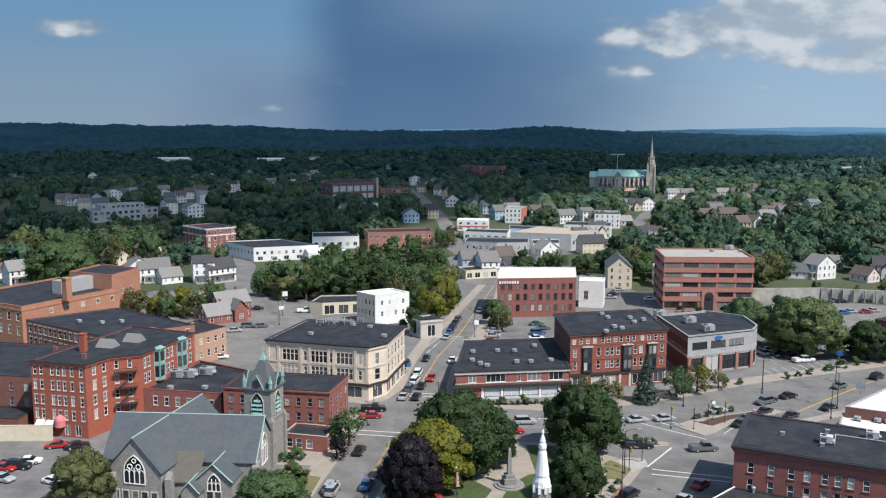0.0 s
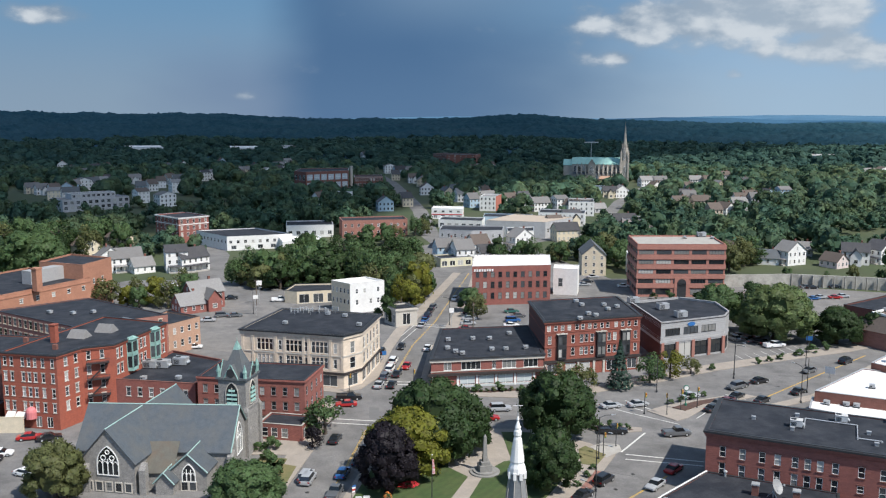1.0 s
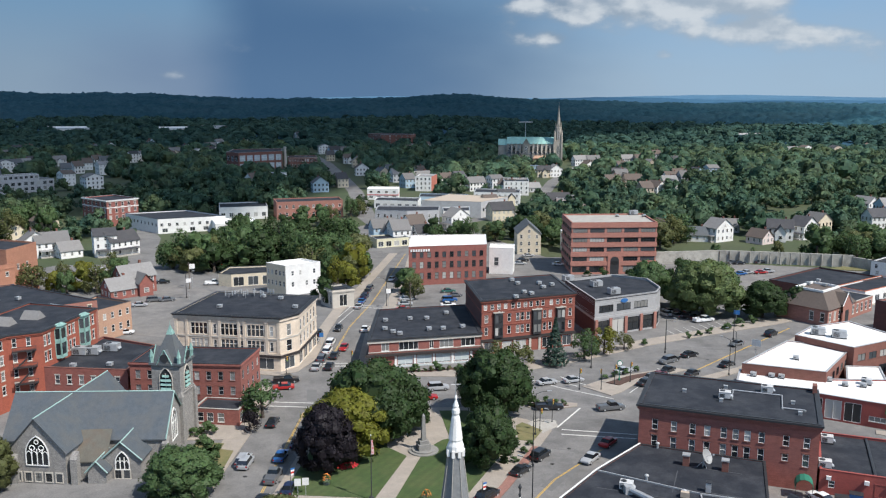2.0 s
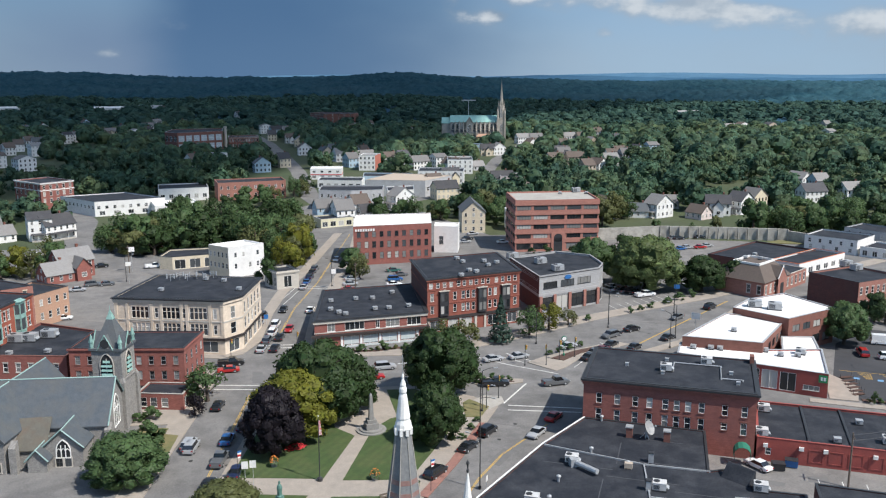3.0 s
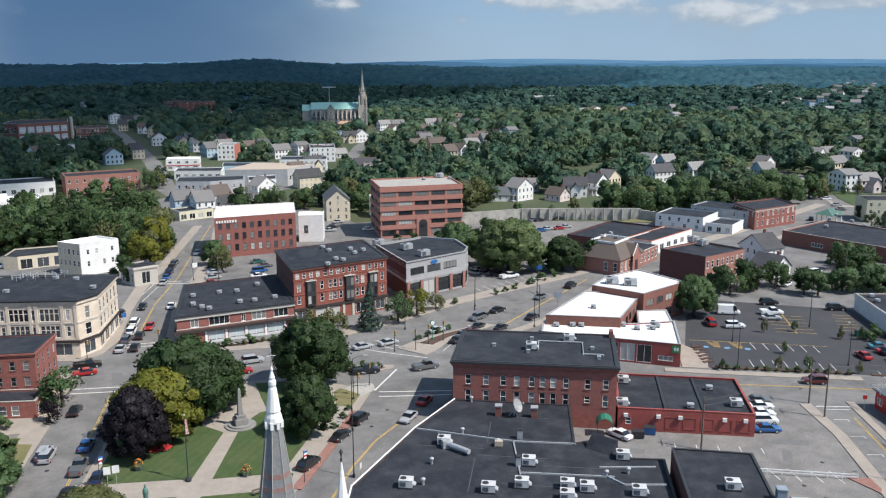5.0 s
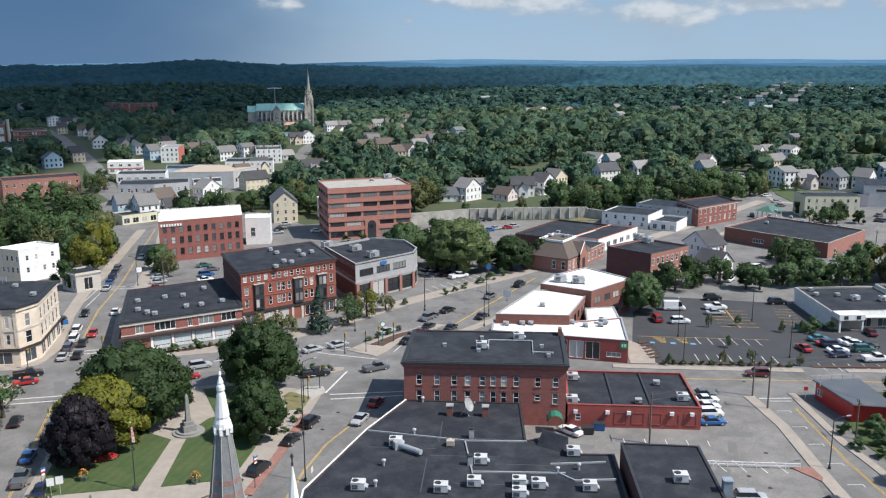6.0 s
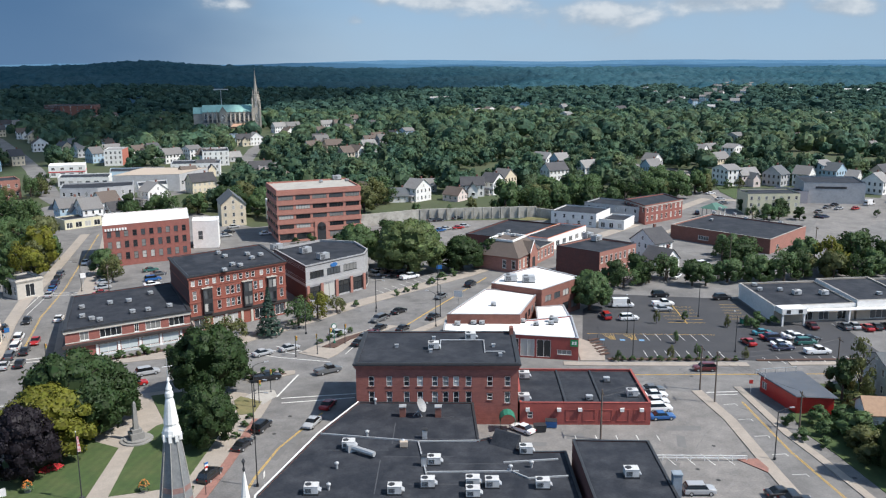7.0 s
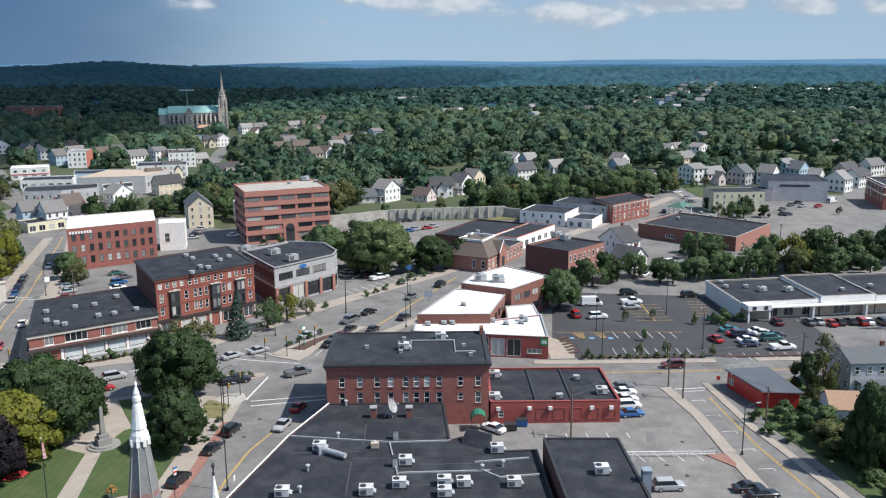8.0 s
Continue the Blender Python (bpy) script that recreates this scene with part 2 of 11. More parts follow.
CREAM = mat("cream_stone", (0.68, 0.575, 0.455), (0.60, 0.50, 0.395), 1.2, 0.85, bump=0.1, stain=(0.40, 0.32, 0.24), stain_scale=0.3, amount=0.5)
PEACH = mat("peach_brick", (0.50, 0.31, 0.21), (0.43, 0.26, 0.18), 1.0, 0.88, brick=True, stain=(0.34, 0.22, 0.16), stain_scale=0.3, amount=0.5)
STONE = mat("fieldstone", (0.34, 0.325, 0.30), (0.15, 0.145, 0.14), 3.2, 0.92, bump=0.8, stain=(0.36, 0.335, 0.30), stain_scale=1.6, amount=0.4, grain=0.42, brick=True)
SLATE_ROOF = mat("church_slates", (0.078, 0.092, 0.106), (0.058, 0.071, 0.083), 1.2, 0.75, bump=0.3, stain=(0.100, 0.098, 0.090), stain_scale=0.35, amount=0.7, grain=0.2)
SLATE_BROWN = mat("mossy_brown_slates", (0.115, 0.108, 0.088), (0.080, 0.078, 0.066), 1.0, 0.85, bump=0.3, stain=(0.14, 0.10, 0.07), stain_scale=0.5, amount=0.6)
TRIM_STONE = mat("pale_stone_trim", (0.50, 0.46, 0.40), (0.42, 0.39, 0.34), 1.5, 0.85)
CONCRETE = mat("concrete", (0.40, 0.38, 0.34), (0.33, 0.31, 0.28), 0.8, 0.9, stain=(0.26, 0.24, 0.21), stain_scale=0.25, amount=0.6)
PAVE = mat("pavement_concrete", (0.345, 0.300, 0.250), (0.285, 0.250, 0.212), 0.7, 0.9, stain=(0.225, 0.198, 0.170), stain_scale=0.22, amount=0.6)
PAVER = mat("brick_pavers", (0.30, 0.15, 0.115), (0.22, 0.11, 0.09), 1.6, 0.9, stain=(0.16, 0.09, 0.075), stain_scale=0.4, amount=0.5)
ASPHALT = mat("worn_asphalt", (0.200, 0.192, 0.183), (0.148, 0.144, 0.138), 0.5, 0.92, bump=0.12, stain=(0.092, 0.089, 0.086), stain_scale=0.12, amount=0.9, grain=0.2)
ASPHALT_PALE = mat("bleached_asphalt", (0.222, 0.208, 0.193), (0.165, 0.157, 0.147), 0.45, 0.92, bump=0.12, stain=(0.115, 0.11, 0.104), stain_scale=0.14, amount=0.9, grain=0.2)
ASPHALT_NEW = mat("fresh_asphalt", (0.042, 0.043, 0.047), (0.033, 0.034, 0.038), 0.4, 0.88, bump=0.1, stain=(0.06, 0.06, 0.062), stain_scale=0.07, amount=0.7)
MARK_WHITE = mat("white_road_paint", (0.68, 0.67, 0.63), (0.45, 0.44, 0.41), 1.5, 0.7)
BAY_BLUE = mat("blue_bay_paint", (0.16, 0.33, 0.52), (0.12, 0.26, 0.42), 2.0, 0.7)
MARK_YELLOW = mat("yellow_road_paint", (0.60, 0.37, 0.06), (0.44, 0.28, 0.07), 1.5, 0.7)
MEMBRANE = mat("black_roof_membrane", (0.025, 0.028, 0.035), (0.015, 0.018, 0.024), 0.6, 0.75, bump=0.1, stain=(0.050, 0.053, 0.060), stain_scale=0.32, amount=0.9, spec=0.25, grain=0.26)
SHINGLE = mat("grey_slate_shingles", (0.100, 0.112, 0.122), (0.072, 0.082, 0.091), 2.5, 0.8, bump=0.2, stain=(0.115, 0.112, 0.10), stain_scale=0.3, amount=0.5)
SHINGLE_PALE = mat("pale_shingles", (0.205, 0.20, 0.195), (0.16, 0.155, 0.15), 1.8, 0.88, stain=(0.16, 0.15, 0.14), stain_scale=0.3, amount=0.5, per="object")
SHINGLE_DARK = mat("dark_shingles", (0.06, 0.06, 0.065), (0.04, 0.04, 0.045), 1.8, 0.85, stain=(0.085, 0.082, 0.08), stain_scale=0.3, amount=0.5, per="object")
SHINGLE_BROWN = mat("brown_shingles", (0.125, 0.098, 0.082), (0.095, 0.076, 0.065), 1.8, 0.88, stain=(0.10, 0.075, 0.06), stain_scale=0.3, amount=0.5)
WHITE_ROOF = mat("white_roof_membrane", (0.82, 0.81, 0.78), (0.76, 0.75, 0.72), 0.4, 0.6, stain=(0.60, 0.58, 0.55), stain_scale=0.2, amount=0.5)
COPPER = mat("verdigris_copper", (0.27, 0.43, 0.38), (0.18, 0.31, 0.28), 1.2, 0.7, stain=(0.10, 0.20, 0.175), stain_scale=0.6, amount=0.6)
COPPER_PALE = mat("pale_verdigris", (0.28, 0.40, 0.365), (0.22, 0.33, 0.305), 0.1, 0.75)
WHITE = mat("white_paint", (0.80, 0.79, 0.76), (0.72, 0.71, 0.68), 1.2, 0.6, stain=(0.58, 0.56, 0.52), stain_scale=0.5, amount=0.4)
SIDING_WHITE = mat("white_siding", (0.76, 0.75, 0.72), (0.68, 0.67, 0.64), 1.0, 0.7, stain=(0.55, 0.53, 0.50), stain_scale=0.25, amount=0.4)
SIDING_CREAM = mat("cream_siding", (0.66, 0.57, 0.42), (0.58, 0.50, 0.37), 1.0, 0.75, stain=(0.46, 0.40, 0.31), stain_scale=0.25, amount=0.4)
SIDING_GREY = mat("grey_siding", (0.44, 0.44, 0.44), (0.38, 0.38, 0.38), 1.0, 0.75, stain=(0.24, 0.24, 0.24), stain_scale=0.25, amount=0.4)
SIDING_BLUE = mat("pale_blue_siding", (0.38, 0.50, 0.58), (0.32, 0.43, 0.50), 1.0, 0.75)
SIDING_TAN = mat("tan_siding", (0.46, 0.38, 0.30), (0.40, 0.33, 0.26), 1.0, 0.75)
SIDING_PINK = mat("pink_siding", (0.66, 0.55, 0.51), (0.58, 0.49, 0.46), 1.0, 0.75)
SIDING_YELLOW = mat("pale_yellow_siding", (0.64, 0.60, 0.42), (0.56, 0.52, 0.37), 1.0, 0.75, stain=(0.44, 0.41, 0.31), stain_scale=0.3, amount=0.4)
GREY_PANEL = mat("grey_metal_panel", (0.365, 0.36, 0.355), (0.32, 0.315, 0.31), 0.4, 0.5, stain=(0.30, 0.30, 0.31), stain_scale=0.2, amount=0.3)
METAL = mat("galvanised_metal", (0.52, 0.53, 0.53), (0.40, 0.41, 0.42), 1.5, 0.45, metal=0.4)
METAL_DARK = mat("dark_metal", (0.05, 0.052, 0.055), (0.035, 0.036, 0.04), 1.5, 0.5, metal=0.3)
BRONZE = mat("weathered_bronze", (0.10, 0.22, 0.18), (0.06, 0.13, 0.11), 3.0, 0.6)
GRANITE = mat("granite", (0.27, 0.262, 0.245), (0.20, 0.195, 0.182), 4.0, 0.8, stain=(0.15, 0.145, 0.132), stain_scale=0.6, amount=0.5)
WOOD_POLE = mat("weathered_pole_wood", (0.16, 0.125, 0.095), (0.10, 0.08, 0.065), 3.0, 0.9)
BARK = mat("bark", (0.10, 0.078, 0.06), (0.055, 0.045, 0.036), 4.0, 0.95, bump=0.4)
GRASS = mat("lawn_grass", (0.050, 0.084, 0.022), (0.036, 0.062, 0.018), 0.9, 0.95, bump=0.4, stain=(0.090, 0.098, 0.036), stain_scale=0.2, amount=0.6)
GRASS_DRY = mat("dry_grass", (0.19, 0.16, 0.075), (0.13, 0.125, 0.05), 0.8, 0.95, bump=0.3, stain=(0.09, 0.11, 0.04), stain_scale=0.2, amount=0.6)
MULCH = mat("bark_mulch", (0.10, 0.055, 0.04), (0.06, 0.035, 0.028), 2.0, 0.95, bump=0.4)
GROUND = mat("town_ground", (0.055, 0.075, 0.028), (0.035, 0.052, 0.022), 0.06, 0.95, stain=(0.10, 0.095, 0.05), stain_scale=0.015, amount=0.5)
LEAF = mat("leaf_green", (0.098, 0.158, 0.060), (0.066, 0.116, 0.046), 0.35, 0.6, per="island", leaf=True, spec=0.3)
LEAF_PALE = mat("leaf_pale_green", (0.138, 0.182, 0.066), (0.088, 0.132, 0.052), 0.35, 0.6, per="island", leaf=True, spec=0.3)
LEAF_DARK = mat("leaf_dark_green", (0.046, 0.080, 0.026), (0.031, 0.060, 0.020), 0.35, 0.6, per="island", leaf=True, spec=0.3)
LEAF_LIME = mat("leaf_yellow_green", (0.185, 0.190, 0.026), (0.130, 0.142, 0.024), 0.35, 0.6, per="island", leaf=True, spec=0.3)
LEAF_PURPLE = mat("leaf_purple", (0.021, 0.016, 0.021), (0.014, 0.011, 0.015), 0.35, 0.6, per="island", leaf=True, spec=0.3)
LEAF_OLIVE = mat("leaf_olive", (0.140, 0.152, 0.058), (0.100, 0.116, 0.044), 0.35, 0.6, per="island", leaf=True, spec=0.3)
NEEDLE = mat("needle_blue_green", (0.045, 0.085, 0.062), (0.030, 0.060, 0.045), 0.5, 0.65, per="island", leaf=True, spec=0.3)
CORAL = mat("coral_siding", (0.46, 0.16, 0.11), (0.40, 0.13, 0.09), 0.6, 0.75)
WALL_GREY = mat("weathered_concrete", (0.40, 0.385, 0.34), (0.31, 0.30, 0.27), 0.35, 0.9, stain=(0.20, 0.195, 0.17), stain_scale=0.35, amount=0.7, bump=0.3)
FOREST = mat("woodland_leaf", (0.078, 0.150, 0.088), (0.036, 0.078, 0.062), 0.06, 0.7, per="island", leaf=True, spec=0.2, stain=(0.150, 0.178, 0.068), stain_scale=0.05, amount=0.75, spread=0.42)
# woodland leaf shifted to blue: distance haze painted into the colour
FOREST_HAZED = mat("hazed_woodland_leaf", (0.062, 0.126, 0.098), (0.034, 0.078, 0.072), 0.035, 0.8, per="island", leaf=True, spec=0.1, stain=(0.098, 0.150, 0.100), stain_scale=0.014, amount=0.6, spread=0.30)
# both hill colours have the blue haze of distance mixed in
FOREST_HAZY = mat("hazy_hill_woodland", (0.038, 0.092, 0.112), (0.014, 0.046, 0.068), 0.05, 0.95, spec=0.0, stain=(0.052, 0.100, 0.120), stain_scale=0.004, amount=0.7, bump=0.6)
HAZY_HILL = mat("hazy_wooded_hill", (0.040, 0.090, 0.132), (0.026, 0.068, 0.108), 0.004, 0.95, stain=(0.052, 0.100, 0.120), stain_scale=0.004, amount=0.7, spec=0.0)
TYRE = mat("tyre_rubber", (0.02, 0.02, 0.021), (0.014, 0.014, 0.015), 8.0, 0.85)
CAR_GLASS = mat("car_glass", (0.012, 0.014, 0.017), (0.010, 0.012, 0.014), 2.0, 0.05, spec=0.8)
LAMP_RED = mat("red_lens", (0.35, 0.01, 0.01), (0.3, 0.01, 0.01), 5.0, 0.2)
LAMP_CLEAR = mat("clear_lens", (0.6, 0.6, 0.58), (0.5, 0.5, 0.48), 5.0, 0.15)
SIGN_GREEN = mat("green_sign", (0.02, 0.28, 0.10), (0.018, 0.24, 0.09), 2.0, 0.4)
SIGN_BLUE = mat("blue_sign", (0.03, 0.14, 0.36), (0.025, 0.12, 0.32), 2.0, 0.4)
SIGN_RED = mat("red_sign", (0.50, 0.035, 0.028), (0.42, 0.03, 0.025), 2.0, 0.4)
SIGN_ORANGE = mat("orange_sign", (0.55, 0.13, 0.03), (0.48, 0.11, 0.025), 2.0, 0.5)
AWNING_GREEN = mat("green_awning", (0.02, 0.16, 0.10), (0.016, 0.13, 0.08), 2.0, 0.8)
DARK_BAND = mat("dark_fascia", (0.045, 0.035, 0.032), (0.03, 0.025, 0.024), 1.0, 0.6)
SHOP_PALE = mat("pale_shopfront", (0.52, 0.56, 0.55), (0.45, 0.50, 0.50), 0.8, 0.5)
CAR_COLOURS = {}


def car_paint(colour):
    rgb = {"white": (0.74, 0.74, 0.73), "silver": (0.36, 0.37, 0.38), "grey": (0.11, 0.115, 0.12), "black": (0.014, 0.014, 0.016),
           "red": (0.36, 0.018, 0.018), "maroon": (0.10, 0.015, 0.018), "blue": (0.02, 0.10, 0.28), "navy": (0.014, 0.022, 0.06),
           "green": (0.03, 0.12, 0.10), "teal": (0.03, 0.18, 0.22)}[colour]
    m = mat("paint_" + colour, rgb, tuple(v * 0.93 for v in rgb), 3.0, 0.28)
    m.node_tree.nodes["Principled BSDF"].inputs["Coat Weight"].default_value = 0.6
    return m


def mown(m, turn, width, amount):
    """Lawn-mower stripes over a grass material."""
    N, L = m.node_tree.nodes, m.node_tree.links
    p = N["Principled BSDF"]
    src = p.inputs["Base Color"].links[0].from_socket
    g = N.new("ShaderNodeNewGeometry")
    mp = N.new("ShaderNodeMapping")
    mp.inputs["Rotation"].default_value = (0, 0, radians(turn))
    L.new(g.outputs["Position"], mp.inputs["Vector"])
    w = N.new("ShaderNodeTexWave")
    w.wave_profile = "SIN"
    w.inputs["Scale"].default_value = 0.314 / width
    w.inputs["Distortion"].default_value, w.inputs["Detail"].default_value, w.inputs["Detail Scale"].default_value = 1.2, 2.0, 0.6
    L.new(mp.outputs[0], w.inputs["Vector"])
    r = N.new("ShaderNodeMapRange")
    for i, x in enumerate((0.3, 0.7, 1 - amount, 1 + amount)):
        r.inputs[i + 1].default_value = x
    L.new(w.outputs["Fac"], r.inputs[0])
    hs = N.new("ShaderNodeHueSaturation")
    L.new(r.outputs[0], hs.inputs["Value"])
    L.new(src, hs.inputs["Color"])
    L.new(hs.outputs[0], p.inputs["Base Color"])


mown(GRASS, 35, 1.5, 0.05)
# ---- mesh helpers ----
class Shape:
    """Collects solids into one mesh; every face carries a material slot."""

    def __init__(self):
        self.v, self.f, self.m = [], [], []

    def face(self, pts, slot=0):
        i = len(self.v)
        self.v += [tuple(p) for p in pts]
        self.f.append(tuple(range(i, i + len(pts))))
        self.m.append(slot)

    def box(self, x0, x1, y0, y1, z0, z1, slot=0, turn=None):
        i = len(self.v)
        c = [(x, y, z) for z in (z0, z1) for x, y in ((x0, y0), (x1, y0), (x1, y1), (x0, y1))]
        if turn is not None:
            c = [tuple(turn @ Vector(p)) for p in c]
        self.v += c
        for q in ((3, 2, 1, 0), (4, 5, 6, 7), (0, 1, 5, 4), (1, 2, 6, 5), (2, 3, 7, 6), (3, 0, 4, 7)):
            self.f.append(tuple(i + k for k in q))
            self.m.append(slot)

    def prism(self, poly, z0, z1, slot=0, top=None):
        """An upright solid over a counter-clockwise polygon; top gives another polygon for its upper end."""
        n, i = len(poly), len(self.v)
        top = top or poly
        self.v += [(x, y, z0) for x, y in poly] + [(x, y, z1) for x, y in top]
        self.f += [tuple(i + k for k in reversed(range(n))), tuple(i + n + k for k in range(n))]
        self.f += [(i + k, i + (k + 1) % n, i + n + (k + 1) % n, i + n + k) for k in range(n)]
        self.m += [slot] * (n + 2)

    def tube(self, a, b, r0, r1, n=8, slot=0, caps=True):
        """A tapered round bar from a to b."""
        a, b = Vector(a), Vector(b)
        q = (b - a).to_track_quat("Z", "Y")
        i = len(self.v)
        for c, r in ((a, r0), (b, r1)):
            for k in range(n):
                t = 2 * math.pi * k / n
                self.v.append(tuple(c + q @ Vector((r * math.cos(t), r * math.sin(t), 0))))
        for k in range(n):
            self.f.append((i + k, i + (k + 1) % n, i + n + (k + 1) % n, i + n + k))
            self.m.append(slot)
        if caps:
            self.f += [tuple(i + k for k in reversed(range(n))), tuple(i + n + k for k in range(n))]
            self.m += [slot] * 2

    def lathe(self, profile, n=12, slot=0, at=(0, 0), turn=0.0):
        """profile: rows of radius, height, turned round the vertical."""
        i = len(self.v)
        for r, z in profile:
            for k in range(n):
                t = 2 * math.pi * k / n + turn
                self.v.append((at[0] + r * math.cos(t), at[1] + r * math.sin(t), z))
        for j in range(len(profile) - 1):
            for k in range(n):
                self.f.append((i + j * n + k, i + j * n + (k + 1) % n, i + (j + 1) * n + (k + 1) % n, i + (j + 1) * n + k))
                self.m.append(slot)
        j = (len(profile) - 1) * n
        self.f.append(tuple(i + j + k for k in range(n)))
        self.m.append(slot)

    def ring(self, poly, inner, outer, z0, z1, slot=0):
        """A band that runs round a polygon, from inner metres inside to outer metres outside its line."""
        a, b = offset(poly, -outer), offset(poly, inner)
        n, i = len(poly), len(self.v)
        for p in (a, b):
            for z in (z0, z1):
                self.v += [(x, y, z) for x, y in p]
        for k in range(n):
            j = (k + 1) % n
            for q in ((i + k, i + j, i + n + j, i + n + k), (i + n + k, i + n + j, i + 3 * n + j, i + 3 * n + k),
                      (i + 2 * n + j, i + 2 * n + k, i + 3 * n + k, i + 3 * n + j), (i + j, i + k, i + 2 * n + k, i + 2 * n + j)):
                self.f.append(q)
                self.m.append(slot)

    def mesh(self, name, *mats):
        me = bpy.data.meshes.new(name)
        me.from_pydata(self.v, [], self.f)
        for m in mats:
            me.materials.append(m)
        if any(self.m):
            me.polygons.foreach_set("material_index", self.m)
        return me


def offset(poly, d):
    """The polygon moved inwards by d (counter-clockwise; negative d moves outwards)."""
    out, n = [], len(poly)
    for k in range(n):
        p, q, r = (Vector(poly[(k + s) % n]) for s in (-1, 0, 1))
        e1, e2 = (q - p).normalized(), (r - q).normalized()
        n1, n2 = Vector((-e1.y, e1.x)), Vector((-e2.y, e2.x))
        b = n1 + n2
        b = b / max(b.dot(n1), 0.3)
        out.append((q.x + b.x * d, q.y + b.y * d))
    return out


def part(name, shape, material, parent, label="", at=None):
    me = shape if isinstance(shape, bpy.types.Mesh) else shape.mesh(name, *(material if isinstance(material, tuple) else (material,)))
    ob = new(name, me)
    ob.parent = parent
    if at is not None:
        ob.matrix_basis = at
    if label:
        ob["label"] = label
    return ob


def thing(name, label, category, x, y, z=0.0, turn=0.0, group="", kind=""):
    ob = new(name)
    ob.empty_display_size = 0.5
    ob.matrix_basis = pose(x, y, z, 0, 0, turn)
    return tagged(ob, label, category, group, kind)


def solid(name, shape, material, label, category, group="", kind="", at=None):
    """A thing of one mesh."""
    ob = new(name, shape.mesh(name, *(material if isinstance(material, tuple) else (material,))))
    if at is not None:
        ob.matrix_basis = at
    return tagged(ob, label, category, group, kind)


def smoothstep(a, b, x):
    t = min(1.0, max(0.0, (x - a) / (b - a)))
    return t * t * (3 - 2 * t)


CLEAR = []       # discs in which no wild tree grows: x, y, radius


def clear_poly(poly, margin=5.0):
    cx, cy = sum(p[0] for p in poly) / len(poly), sum(p[1] for p in poly) / len(poly)
    CLEAR.append((cx, cy, max(math.hypot(p[0] - cx, p[1] - cy) for p in poly) * 0.85 + margin))


# ---- windows ----
WINDOW_MESH = {}


def lattice(s, bars, y0, y1):
    """Crossing bars (x0, x1, z0, z1) as one connected frame, its outer face at y0."""
    xs = sorted({round(v, 4) for b in bars for v in b[:2]})
    zs = sorted({round(v, 4) for b in bars for v in b[2:]})
    nx, nz, at = len(xs) - 1, len(zs) - 1, {}

    def full(i, j):
        if not (0 <= i < nx and 0 <= j < nz):
            return False
        cx, cz = (xs[i] + xs[i + 1]) / 2, (zs[j] + zs[j + 1]) / 2
        return any(b[0] <= cx <= b[1] and b[2] <= cz <= b[3] for b in bars)

    def v(i, j, y):
        if (i, j, y) not in at:
            at[i, j, y] = len(s.v)
            s.v.append((xs[i], y, zs[j]))
        return at[i, j, y]

    def quad(*q):
        s.f.append(tuple(v(*c) for c in q))
        s.m.append(0)

    for i in range(nx):
        for j in range(nz):
            if not full(i, j):
                continue
            quad((i, j, y0), (i + 1, j, y0), (i + 1, j + 1, y0), (i, j + 1, y0))
            if not full(i - 1, j):
                quad((i, j, y1), (i, j, y0), (i, j + 1, y0), (i, j + 1, y1))
            if not full(i + 1, j):
                quad((i + 1, j, y0), (i + 1, j, y1), (i + 1, j + 1, y1), (i + 1, j + 1, y0))
            if not full(i, j - 1):
                quad((i, j, y1), (i + 1, j, y1), (i + 1, j, y0), (i, j, y0))
            if not full(i, j + 1):
                quad((i, j + 1, y0), (i + 1, j + 1, y0), (i + 1, j + 1, y1), (i, j + 1, y1))


def window_meshes(w, h, style):
    key = (round(w, 2), round(h, 2), style)
    if key in WINDOW_MESH:
        return WINDOW_MESH[key]
    s, t = Shape(), 0.07
    y0, y1 = 0.02, 0.14                       # the frame sits inside the reveal; -y is outdoors
    x = w / 2
    bars = [(-x, -x + t, 0, h), (x - t, x, 0, h), (-x, x, 0, t), (-x, x, h - t, h)]
    if style in ("sash", "stone", "plain"):
        bars.append((-x, x, h * 0.5 - 0.03, h * 0.5 + 0.03))
    if style in ("band", "shop", "group"):
        n = max(2, round(w / (1.1 if style != "shop" else 1.8)))
        bars += [(-x + w * k / n - 0.035, -x + w * k / n + 0.035, 0, h) for k in range(1, n)]
        if style == "group":
            bars.append((-x, x, h * 0.62 - 0.04, h * 0.62 + 0.04))
    lattice(s, bars, y0, y1)
    if style in ("stone", "group"):
        s.box(-x - 0.12, x + 0.12, -0.09, 0.02, -0.16, 0.0, 1)
        s.box(-x - 0.12, x + 0.12, -0.05, 0.02, h, h + 0.24, 1)
    elif style in ("sash", "band"):
        s.box(-x - 0.08, x + 0.08, -0.08, 0.02, -0.1, 0.0, 1)
    pane = Shape()
    pane.box(-x + t * 0.5, x - t * 0.5, 0.08, 0.10, t * 0.5, h - t * 0.5)
    WINDOW_MESH[key] = (s, pane)
    return WINDOW_MESH[key]


WINDOW_DATA = {}


